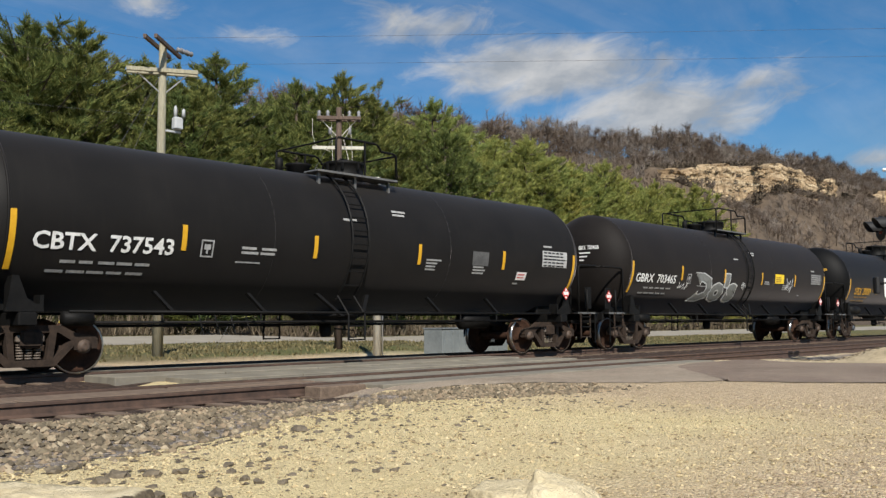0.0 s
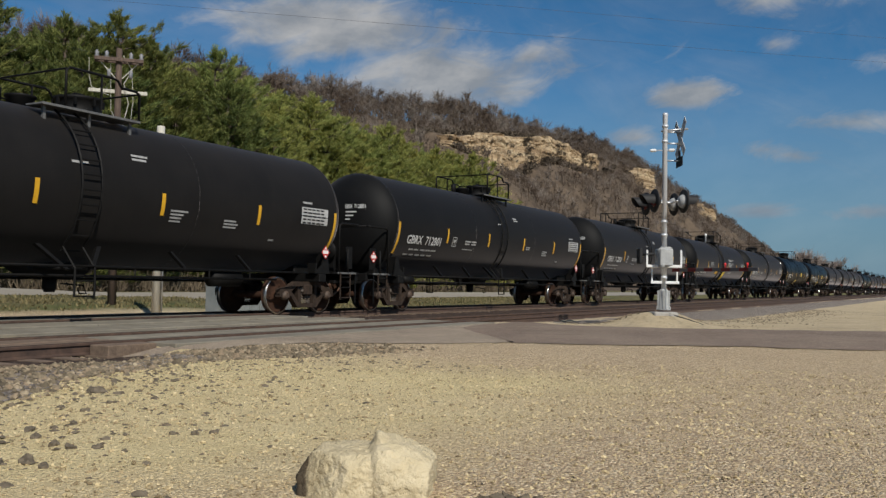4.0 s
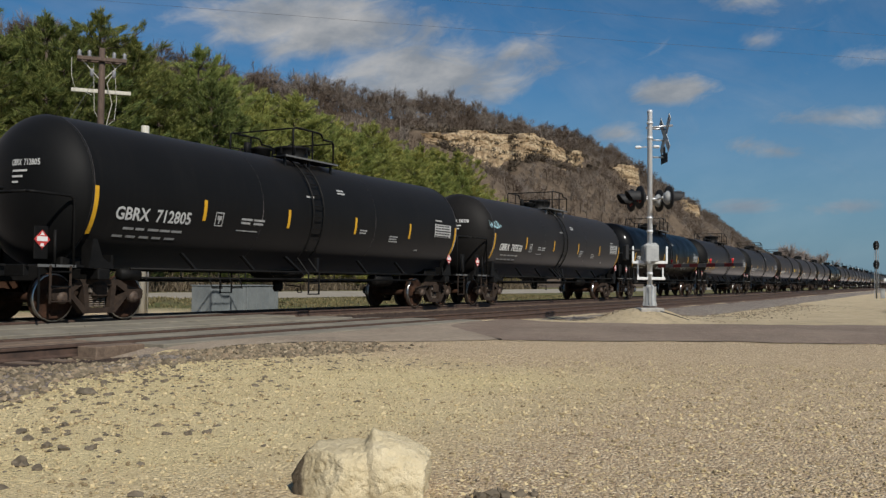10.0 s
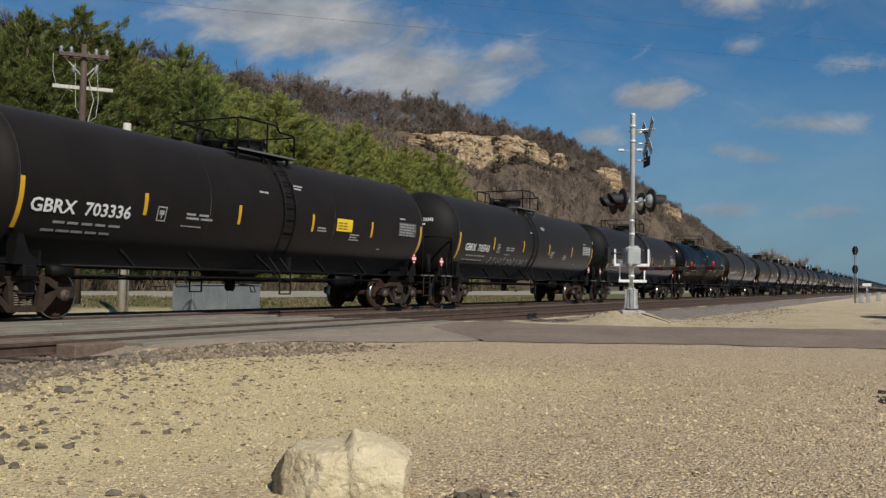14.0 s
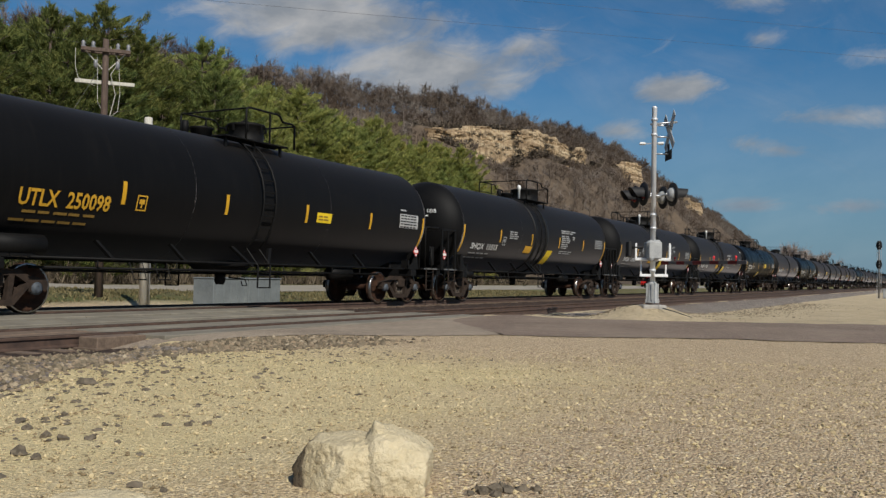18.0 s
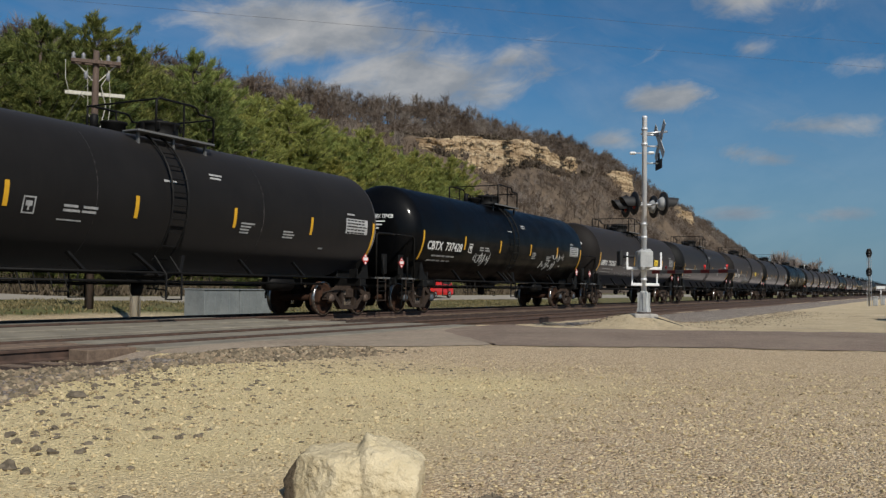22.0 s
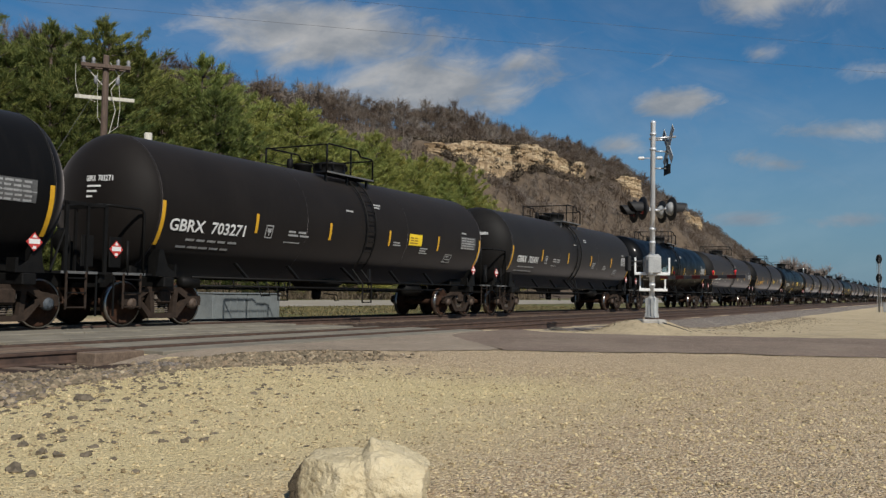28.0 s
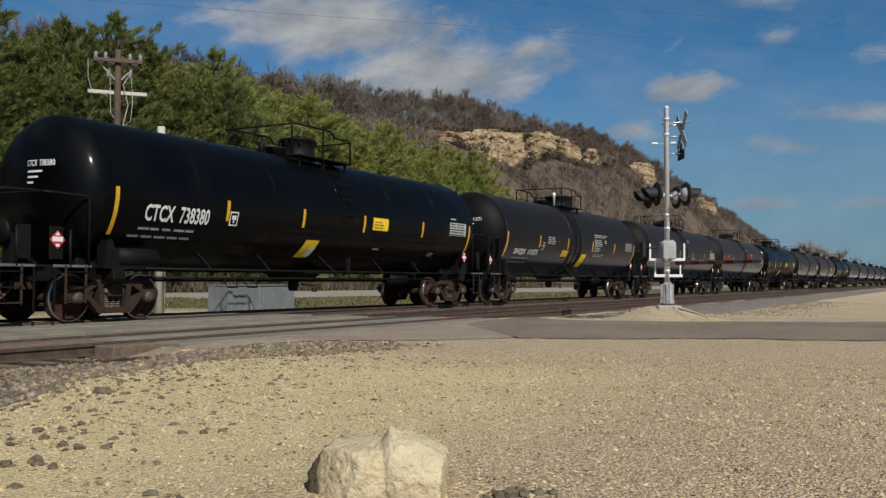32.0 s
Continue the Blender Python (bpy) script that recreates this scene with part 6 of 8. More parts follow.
# ---------------------------------------------------------------- crossing signal with gate
def crossing_signal():
    sig = holder("crossing_signal", pose(MAST[0], MAST[1], 0.27))
    rd, ca = Vector((0.5, -0.866, 0)), Vector((0.866, 0.5, 0))      # along the road, across it
    turn = Matrix(((ca.x, rd.x, 0), (ca.y, rd.y, 0), (0, 0, 1)))    # local x across the road, y along it
    b = Build().box((0, 0, -0.14), (0.62, 0.62, 0.30), turn, 0.03)
    b.done("footing", M["concrete"], sig, "concrete footing")
    b = Build()
    b.lathe([(0.05, 0.16), (0.08, 0.16), (0.10, 0.13), (0.55, 0.115), (0.60, 0.085)], 20, "z")
    for k in range(4):
        a = k * math.pi / 2 + 0.4
        b.box((0.15 * math.cos(a), 0.15 * math.sin(a), 0.10), (0.05, 0.05, 0.10))
        b.box((0.12 * math.cos(a), 0.12 * math.sin(a), 0.33), (0.07, 0.07, 0.46))
    b.done("base_casting", M["castgrey"], sig, "weathered aluminium junction base")
    b = Build().lathe([(0.55, 0.068), (5.13, 0.064), (5.16, 0.075), (5.20, 0.05)], 20, "z")
    for z in (0.9, 1.15, 2.0, 2.35, 4.45, 4.85):
        b.lathe([(z - 0.03, 0.082), (z + 0.03, 0.082)], 16, "z")
    b.done("mast", M["alu"], sig, "bright aluminium pole")
    # gate mechanism with its counterweight frame
    b = Build().box((-0.02, 0, 1.42), (0.26, 0.34, 0.48), turn, 0.04)
    b.box((0.05, -0.02, 1.60), (0.20, 0.30, 0.20), turn, 0.03)
    b.lathe([(-0.28, 0.09), (0.28, 0.09)], 14, "x", (0, 0, 1.22))
    b.done("gate_mechanism", M["castgrey"], sig, "grey cast gate mechanism box")
    for d, w in ((-0.24, 0.07), (0.24, 0.07)):
        c = ca * d
        Build().box((c.x, c.y, 1.42), (w, 0.34, 0.44), turn, 0.02).done("mechanism_cover", M["castgrey"], sig, "grey side cover of the gate mechanism")
    c = Vector((-0.26, 0.96, 0)) * 0.62
    b = Build().box((c.x, c.y, 1.45), (0.34, 0.10, 0.40), turn, 0.02)
    b.tube([(c.x, c.y, 1.50), (c.x * 0.4, c.y * 0.4, 1.50)], 0.04, 8)
    b.done("counterweight", M["signblack"], sig, "dark iron gate counterweight")
    side = Vector((0.267, -0.964, 0))
    t2 = Matrix(((side.x, 0.964, 0), (side.y, 0.267, 0), (0, 0, 1)))
    for z, w, d in ((1.19, 0.90, 0.0), (0.77, 0.72, 0.03)):
        b = Build().box((side.x * d, side.y * d, z), (w, 0.10, 0.075), t2, 0.01)
        b.done("counterweight_arm", M["white"], sig, "white steel gate counterweight arm")
    for d in (-0.43, 0.43):
        b = Build().box((side.x * d, side.y * d, 1.40), (0.05, 0.06, 0.42), t2, 0.01)
        b.done("gate_support", M["white"], sig)
    for d in (-0.30, 0.33):
        b = Build().box((side.x * d, side.y * d, 0.98), (0.04, 0.05, 0.40), t2, 0.01)
        b.done("gate_support", M["white"], sig)
    # the lowered arm in red and white, both darkened as on its shaded back
    ad = Vector((-0.61, -0.79, 0)).normalized()
    t3 = Matrix(((ad.x, -ad.y, 0), (ad.y, ad.x, 0), (0, 0, 1)))
    for k in range(10):
        c = ad * (0.35 + 0.155 + k * 0.31)
        b = Build().box((c.x, c.y, 1.09), (0.31, 0.025, 0.085), t3, 0.004)
        b.done("gate_stripe", M["red"] if k % 2 == 0 else M["shade_white"], sig, "reflective stripe of the lowered gate arm")
    for d, lit in ((0.9, False), (2.35, True), (3.10, True)):
        c = ad * d
        b = Build().lathe([(0.05, 0.012), (0.10, 0.014), (0.105, 0.026), (0.15, 0.026), (0.165, 0.010)], 12, "z", (c.x, c.y, 1.08))
        b.done("arm_lamp", M["lamp_on" if lit else "lamp_off"], sig, "small red lamp on the gate arm")
    # two pairs of flashing lights, back to back
    aim = Vector((0.636, -0.772, 0))
    for face in (-1, 1):
        n = rd * face
        for s in (-1, 1):
            c = n * 0.36 + ca * (0.46 * s)
            b = Build()
            q = (aim * face).to_track_quat("Y", "Z").to_matrix()
            disc = Build().lathe([(0.0, 0.30), (0.02, 0.305), (0.03, 0.30)], 28, "y")
            b.add([q @ Vector(v) + c + Vector((0, 0, 2.85)) for v in disc.v], disc.f, True)
            hood = Build()
            rim = [(0.165 * math.sin(a), 0.03, 0.165 * math.cos(a)) for a in np.linspace(-2.1, 2.1, 15)]
            tip = [(0.155 * math.sin(a), 0.03 + 0.38 * (0.35 + 0.65 * math.cos(a / 2.1 * 1.2)), 0.155 * math.cos(a)) for a in np.linspace(-2.1, 2.1, 15)]
            hood.add(rim + tip, [(i, i + 1, 16 + i, 15 + i) for i in range(14)], True)
            hood.add([(x * 1.04, y, z * 1.04) for x, y, z in rim + tip], [(15 + i, 16 + i, i + 1, i) for i in range(14)], True)
            b.add([q @ Vector(v) + c + Vector((0, 0, 2.85)) for v in hood.v], hood.f, True)
            lt = b.done("flasher_background", M["signblack"], sig, "round black signal background with hood")
            lens = Build().lathe([(0.03, 0.16), (0.045, 0.15), (0.06, 0.10), (0.065, 0.02)], 20, "y")
            b = Build().add([q @ Vector(v) + c + Vector((0, 0, 2.85)) for v in lens.v], lens.f, True)
            b.done("red_lens", M["lamp_off"], lt)
            body = Build().lathe([(-0.13, 0.06), (-0.11, 0.12), (-0.04, 0.17), (0.0, 0.18)], 18, "y")
            b = Build().add([q @ Vector(v) + c + Vector((0, 0, 2.85)) for v in body.v], body.f, True)
            b.done("lamp_housing", M["castgrey"] if face > 0 else M["signblack"], lt)
        b = Build().tube([n * 0.20 + ca * -0.5 + Vector((0, 0, 2.85)), n * 0.20 + ca * 0.5 + Vector((0, 0, 2.85))], 0.03, 8)
        b.tube([Vector((0, 0, 2.85)), n * 0.20 + Vector((0, 0, 2.85))], 0.035, 8)
        b.done("light_crossarm", M["galv"], sig)
    b = Build().box((0.02, 0.0, 2.05), (0.16, 0.10, 0.30), turn, 0.02)
    b.done("junction_box", M["grey"], sig)
    # crossbuck and plates, seen nearly edge-on
    for s in (-1, 1):
        q = Matrix.Rotation(s * radians(45), 3, "Y")
        b = Build().box((0, 0, 0), (1.22, 0.012, 0.225), None)
        vs = [turn @ (q @ Vector(v)) + rd * (0.40 + 0.01 * s) + Vector((0, 0, 4.55)) for v in b.v]
        Build().add(vs, b.f).done("crossbuck_blade", M["grey"], sig, "crossbuck board seen from behind")
    b = Build().box(tuple(rd * 0.38 + Vector((0, 0, 3.92))), (0.62, 0.012, 0.25), turn)
    b.box(tuple(rd * 0.38 + Vector((0, 0, 4.12))), (0.18, 0.012, 0.20), turn)
    b.done("track_count_sign", M["signblack"], sig, "small plate below the crossbuck, seen from behind")
    for z in (4.70, 4.40, 3.95):
        Build().tube([Vector((0, 0, z)), rd * 0.40 + Vector((0, 0, z))], 0.022, 6).done("sign_bracket", M["galv"], sig)
    Build().tube([rd * -0.1 + Vector((0, 0, 4.72)), rd * 0.6 + Vector((0, 0, 4.80))], 0.03, 6).done("bell_arm", M["galv"], sig)
    for d, w in ((-0.30, 0.16), (0.17, 0.16)):
        c = side * d + Vector((0, 0, 4.22))
        b = Build().box(tuple(c), (w, 0.12, 0.07), t2, 0.02)
        b.done("side_lamp", M["white"], sig, "small white fitting beside the mast")
    b = Build().box((0, 0, 4.22), (0.5, 0.03, 0.03), t2)
    b.done("fitting_arm", M["galv"], sig)
    return tagged(sig, "aluminium crossing signal with lowered gate, flashers and crossbuck", "crossing signal")


crossing_signal()
# added dark tube in place of a faint shadow line on the mound
b = Build().tube([(MAST[0] - 0.22, MAST[1] - 0.05, 0.27), (MAST[0] - 0.16, MAST[1] - 0.35, float(land(MAST[0] - 0.16, MAST[1] - 0.35)) + 0.03), (MAST[0] + 0.0, MAST[1] - 0.7, float(land(MAST[0], MAST[1] - 0.7)) + 0.015), (MAST[0] + 0.1, MAST[1] - 1.0, float(land(MAST[0] + 0.1, MAST[1] - 1.0)) + 0.002)], 0.012, 6)
tagged(b.done("conduit", M["signblack"]), "thin dark tube drawn as the shadow line below the signal footing", "cable")


# ---------------------------------------------------------------- boulders in the foreground
def boulder(name, at, size, seed, label, turn=0.0, block=2.0):
    noise.seed_set(seed)
    bm = bmesh.new()
    bmesh.ops.create_icosphere(bm, subdivisions=5, radius=1.0)
    rr = random.Random(seed)
    cuts = [(Vector((rr.gauss(0, 1), rr.gauss(0, 1), rr.gauss(0, 0.8))).normalized(), rr.uniform(0.70, 0.92)) for _ in range(14)]
    cuts.append((Vector((0, 0, 1)), 0.80))
    for v in bm.verts:
        d = v.co.normalized()
        r = (abs(d.x) ** block + abs(d.y) ** block + abs(d.z) ** block) ** (-1 / block)
        for n, h in cuts if block < 5 else cuts[-1:]:
            k = d.dot(n)
            if k > 1e-3:
                r = min(r, h / k)
        r *= 1 + 0.06 * noise.fractal(d * 2.2, 1.0, 2.0, 5) + 0.05 * noise.fractal(d * 6.0, 0.8, 2.1, 5) - 0.10 * math.exp(-((d.x * 0.6 + d.y + 0.25) / 0.10) ** 2) * max(0.0, d.z)
        v.co = Vector((d.x * r * size[0], d.y * r * size[1], d.z * r * size[2]))
    me = bpy.data.meshes.new(name)
    bm.to_mesh(me)
    bm.free()
    me.materials.append(M["boulder_end" if block > 5 else "boulder"])
    me.polygons.foreach_set("use_smooth", [True] * len(me.polygons))
    ob = new(name, me)
    ob.location = at
    ob.rotation_euler = (0, 0, radians(turn))
    return tagged(ob, label, "boulder", "limestone boulders")



def split_boulder(at, turn, seed, label):
    """A boulder of two blocks that weather has parted: a broad flat-topped one, and a leaning one with a chipped peak."""
    noise.seed_set(seed)
    rr = random.Random(seed)
    # centre, half sizes, squareness, lean of the top towards +x
    lumps = [((-0.140, 0.0, -0.03), (0.252, 0.29, 0.235), 5.0, 0.04), ((0.180, -0.03, -0.03), (0.210, 0.30, 0.262), 3.6, -0.30), ((0.075, -0.04, 0.170), (0.062, 0.15, 0.100), 3.0, -0.75)]
    cuts = [(Vector((rr.gauss(0, 1), rr.gauss(0, 1), rr.gauss(0.2, 0.6))).normalized(), rr.uniform(0.30, 0.37)) for _ in range(9)]
    bm = bmesh.new()
    bmesh.ops.create_icosphere(bm, subdivisions=6, radius=1.0)
    for v in bm.verts:
        d = v.co.normalized()
        far = 0.0
        for (cx, cy, cz), (hx, hy, hz), k, lean in lumps:
            best = 0.0
            for step in range(29):                      # walk along the ray to the block's farther skin
                t = 0.7 * step / 28
                x, y, z = d.x * t - cx, d.y * t - cy, d.z * t - cz
                z -= lean * x
                if abs(x / hx) ** k + abs(y / hy) ** k + abs(z / hz) ** k < 1:
                    best = t
            lo, hi = best, best + 0.025
            for _ in range(6):
                t = (lo + hi) / 2
                x, y, z = d.x * t - cx, d.y * t - cy, d.z * t - cz
                z -= lean * x
                if abs(x / hx) ** k + abs(y / hy) ** k + abs(z / hz) ** k < 1:
                    lo = t
                else:
                    hi = t
            far = max(far, lo if best > 0 else 0.0)
        for n, h in cuts:
            k = d.dot(n)
            if k > 1e-3:
                far = min(far, h / k)
        p = d * far
        far *= 1 + 0.035 * noise.fractal(p * 7.0, 1.0, 2.0, 5) + 0.030 * noise.fractal(p * 22.0, 0.7, 2.1, 4)
        v.co = d * far
    me = bpy.data.meshes.new("boulder")
    bm.to_mesh(me)
    bm.free()
    me.materials.append(M["boulder"])
    me.polygons.foreach_set("use_smooth", [True] * len(me.polygons))
    ob = new("boulder", me)
    ob.location = at
    ob.rotation_euler = (0, 0, radians(turn))
    return tagged(ob, label, "boulder", "limestone boulders")


split_boulder((4.04, 3.01, -0.135), -58, 11, "pale limestone boulder with a split top half sunk in gravel")
boulder("boulder", (2.50, 5.20, -0.24), (0.54, 0.34, 0.26), 23, "flat-topped pale limestone boulder with dark cracks", -62, 7.0)
boulder("boulder", (2.82, 3.62, -0.175), (0.30, 0.22, 0.13), 37, "low pale limestone boulder beside the lot", -50)
rr = random.Random(5)
for at, s in [((6.04, 7.47), (0.13, 0.06, 0.04)), ((3.45, 6.15), (0.086, 0.058, 0.040)), ((3.66, 6.05), (0.079, 0.050, 0.040)), ((3.84, 5.98), (0.058, 0.043, 0.032)), ((3.3, 5.35), (0.065, 0.043, 0.036)), ((3.44, 5.22), (0.050, 0.036, 0.032)), ((3.56, 5.1), (0.061, 0.043, 0.036)), ((3.4, 6.7), (0.072, 0.058, 0.040)), ((3.22, 6.62), (0.065, 0.058, 0.036)), ((3.28, 6.05), (0.065, 0.050, 0.040)), ((4.25, 6.02), (0.061, 0.036, 0.028)), ((4.4, 5.95), (0.029, 0.029, 0.020)), ((3.97, 5.23), (0.036, 0.036, 0.024)), ((4.08, 5.12), (0.036, 0.029, 0.024)), ((3.52, 4.9), (0.036, 0.029, 0.024)), ((5.12, 6.51), (0.043, 0.029, 0.022)), ((4.96, 5.43), (0.043, 0.025, 0.020)), ((4.77, 4.96), (0.036, 0.029, 0.020)), ((4.87, 4.88), (0.032, 0.025, 0.020)), ((4.7, 5.1), (0.029, 0.025, 0.018)), ((4.6, 6.0), (0.032, 0.029, 0.018)), ((4.08, 5.72), (0.043, 0.036, 0.024)), ((3.97, 5.4), (0.036, 0.029, 0.024)), ((4.11, 4.91), (0.025, 0.022, 0.016)), ((7.95, 6.89), (0.043, 0.029, 0.020)), ((7.37, 8.24), (0.036, 0.029, 0.020)), ((5.57, 6.74), (0.040, 0.025, 0.020)), ((5.12, 6.81), (0.036, 0.029, 0.020)), ((6.88, 7.95), (0.050, 0.029, 0.024)), ((7.14, 7.58), (0.058, 0.036, 0.024)), ((6.3, 7.2), (0.036, 0.025, 0.018)), ((6.09, 7.2), (0.036, 0.022, 0.018)), ((4.09, 2.45), (0.030, 0.025, 0.020)), ((4.15, 2.40), (0.035, 0.030, 0.030)), ((4.20, 2.36), (0.045, 0.040, 0.040)), ((4.24, 2.30), (0.040, 0.035, 0.030)), ((4.29, 2.25), (0.040, 0.030, 0.030)), ((4.14, 2.33), (0.030, 0.030, 0.020)), ((4.33, 2.19), (0.030, 0.020, 0.020)), ((4.19, 2.45), (0.030, 0.020, 0.025)), ((4.27, 2.35), (0.030, 0.030, 0.035))]:
    vs = []
    me = bpy.data.meshes.new("stone")
    bm = bmesh.new()
    bmesh.ops.create_icosphere(bm, subdivisions=2, radius=1.0)
    o = rr.uniform(0, 50)
    for v in bm.verts:
        d = v.co.normalized()
        k = 1 + 0.55 * noise.noise(d * 1.9 + Vector((o, 0, 0))) + 0.55 * noise.noise(d * 4.5 + Vector((0, o, 0)))
        v.co = Vector((d.x * s[0], d.y * s[1], d.z * s[2])) * k
    bm.to_mesh(me)
    bm.free()
    me.materials.append(M["darkstone"])
    ob = new("stone", me)
    ob.location = (at[0], at[1], float(land(at[0], at[1])) + s[2] * 0.25)
    ob.rotation_euler = (0, 0, rr.uniform(0, 6))
    tagged(ob, "dark ballast stone lying on the pale sand", "stone", "dark stray stones")


# ---------------------------------------------------------------- poles, wires, cabinet
def sag(a, b, drop, r=0.012, n=14):
    a, b = Vector(a), Vector(b)
    return Build().tube([a.lerp(b, i / n) - Vector((0, 0, drop * 4 * (i / n) * (1 - i / n))) for i in range(n + 1)], r, 4)


def crossarm(parent, z, d, length, mat, two=False, name="crossarm", label=""):
    d = Vector(d).normalized()
    t = Matrix(((d.x, -d.y, 0), (d.y, d.x, 0), (0, 0, 1)))
    for s in ((-1, 1) if two else (1,)):
        o = Vector((-d.y, d.x, 0)) * 0.17 * s
        Build().box((o.x, o.y, z), (length, 0.10, 0.13), t, 0.01).done(name, mat, parent, label)


p1 = holder("utility_pole", pose(14.75, 25.78, float(land(14.63, 25.78))))
Build().lathe([(-0.3, 0.17), (9.85, 0.115), (9.9, 0.10)], 16, "z").done("shaft", M["polewood"], p1, "weathered grey-green pole")
crossarm(p1, 8.92, (0.87, -0.5, 0), 2.15, M["polewood"], True, label="weathered timber crossarm")
crossarm(p1, 9.72, (0.75, 0.66, 0), 2.3, M["poledark"], True, label="dark timber crossarm")
for s in (-1, 1):
    Build().tube([(0.87 * 0.75 * s, -0.5 * 0.75 * s, 8.86), (0.1 * s, 0, 8.25)], 0.022, 5).done("arm_brace", M["galv"], p1)
b = Build().box((0.40, -0.26, 7.28), (0.30, 0.24, 0.40), None, 0.04)
b.lathe([(7.5, 0.06), (7.8, 0.05), (7.86, 0.02)], 10, "z", (0.36, -0.2, 0))
b.lathe([(7.5, 0.06), (7.72, 0.05), (7.76, 0.02)], 10, "z", (0.55, -0.36, 0))
b.box((0.28, -0.2, 7.02), (0.5, 0.08, 0.06))
b.done("transformer", M["grey"], p1, "white boxed transformer on the pole")
for k, x in enumerate((1.0, 1.4, 1.8)):
    Build().lathe([(-0.10, 0.03), (-0.06, 0.10), (0.0, 0.05), (0.06, 0.10), (0.12, 0.03)], 10, "x", (x * 0.55, x * 0.15 - 0.2, 9.72)).done("insulator", M["insulator"], p1)
tagged(p1, "weathered wooden utility pole with double crossarms and white transformer", "utility pole")
p2 = holder("utility_pole", pose(22.47, 26.37, float(land(22.47, 26.37))))
Build().lathe([(-0.3, 0.155), (9.1, 0.105), (9.15, 0.09)], 16, "z").done("shaft", M["poledark"], p2, "dark brown pole")
for s, z0, z1 in ((-1.0, 8.75, 7.7), (0.45, 8.3, 6.6), (-0.28, 8.6, 6.9)):
    Build().tube([(0.76 * s, -0.65 * s, z0), (0.80 * s + 0.06, -0.66 * s, z0 * 0.4 + z1 * 0.6), (0.70 * s, -0.60 * s - 0.05, z1), (0.25 * s, -0.2 * s, z1 - 0.25)], 0.010, 4).done("jumper_wire", M["polepale"], p2)
for s in (-0.5, 0.62):
    Build().lathe([(8.10, 0.04), (8.16, 0.07), (8.34, 0.07), (8.40, 0.03)], 8, "z", (0.5 * s, -0.42 * s, 0)).done("cutout", M["insulator"], p2)
crossarm(p2, 8.72, (0.76, -0.65, 0), 1.65, M["poledark"], True, label="dark timber crossarm")
crossarm(p2, 7.63, (0.76, -0.65, 0), 2.0, M["polepale"], False, label="pale crossarm")
for s in (-0.75, -0.42, 0.40, 0.75):
    Build().lathe([(8.78, 0.05), (8.84, 0.09), (8.90, 0.05), (8.98, 0.08), (9.05, 0.02)], 10, "z", (0.76 * s, -0.65 * s, 0)).done("insulator", M["insulator"], p2)
for s in (-1, 1):
    Build().tube([(0.5 * s, -0.43 * s, 8.68), (0.05 * s, 0, 8.0)], 0.02, 5).done("arm_brace", M["polepale"], p2)
Build().tube([(0.1, -0.1, 8.9), (0.35, -0.3, 8.4), (0.12, -0.14, 7.9), (0.3, -0.2, 7.2), (0.14, -0.12, 6.4)], 0.014, 4).done("jumper_wire", M["polepale"], p2)
tagged(p2, "dark brown wooden utility pole with crossarms and insulators", "utility pole")
p3 = holder("post", pose(20.7, 22.3, float(land(20.7, 22.3))))
Build().lathe([(-0.3, 0.14), (6.0, 0.125), (6.03, 0.11)], 16, "z").done("shaft", M["polepale"], p3, "pale stub pole")
Build().tube([(0.12, -0.12, 0.0), (0.12, -0.12, 3.2)], 0.025, 6).done("conduit", M["galv"], p3)
tagged(p3, "pale short wooden service pole with steel conduit", "pole")
for k, (a, c) in enumerate((((14.63, 25.78, 8.6), (10.9, 28.2, 0.1)), ((14.63, 25.78, 8.2), (12.6, 28.6, 0.1)), ((22.47, 26.37, 8.4), (18.0, 27.6, 0.1)))):
    g = holder("guy_wire", pose(*c))
    d = Vector(a) - Vector(c)
    Build().tube([Vector((0, 0, 0)), d], 0.007, 4).done("strand", M["wire"], g)
    if k < 2:
        u = d.normalized()
        Build().tube([u * 0.1, u * 2.5], 0.045, 8).done("guard", M["guard"], g, "yellow plastic guard")
    tagged(g, "steel guy wire with its yellow guard" if k < 2 else "thin steel guy wire", "guy wire")
for k, (a, c, drop) in enumerate([((14.63, 25.78, 9.9), (54.0, -19.5, 9.9), 0.15), ((15.2, 25.5, 9.1), (54.5, -19.8, 9.1), 0.15), ((14.63, 25.78, 9.8), (-40.0, 27.0, 9.4), 0.8), ((14.63, 25.78, 9.0), (-40.0, 26.5, 8.8), 0.9), ((14.63, 25.78, 8.9), (22.47, 26.37, 8.8), 0.25), ((14.63, 25.78, 7.4), (-40.0, 26.5, 7.0), 0.9)]):
    ob = sag(a, c, drop, 0.0038, 24).done("overhead_wire", M["wire"])
    tagged(ob, "thin dark overhead wire slung between poles", "wire", "overhead wires")

# low steel cabinet beyond the tracks
cab = holder("equipment_cabinet", pose(23.05, 21.6, -0.30))
for i in range(2):
    x = 0.90 + i * 1.78
    sec = Build().box((x, 0.45, 0.54), (1.74, 0.90, 0.90), None, 0.012).done("cabinet_section", M["cabinet"], cab, "galvanised sheet steel section")
    for k in range(5):
        Build().box((x - 0.70 + k * 0.35, -0.010, 0.54), (0.05, 0.02, 0.84), None, 0.006).done("rib", M["cabinet"], sec)
    Build().box((x, 0.45, 1.01), (1.78, 0.98, 0.04), None, 0.01).done("lid", M["cabinet"], sec)
Build().box((1.79, 0.45, 0.05), (3.70, 1.06, 0.09), None, 0.01).done("plinth", M["concrete"], cab, "pale concrete plinth")
tagged(cab, "low row of galvanised steel cabinets beyond the tracks", "cabinet")

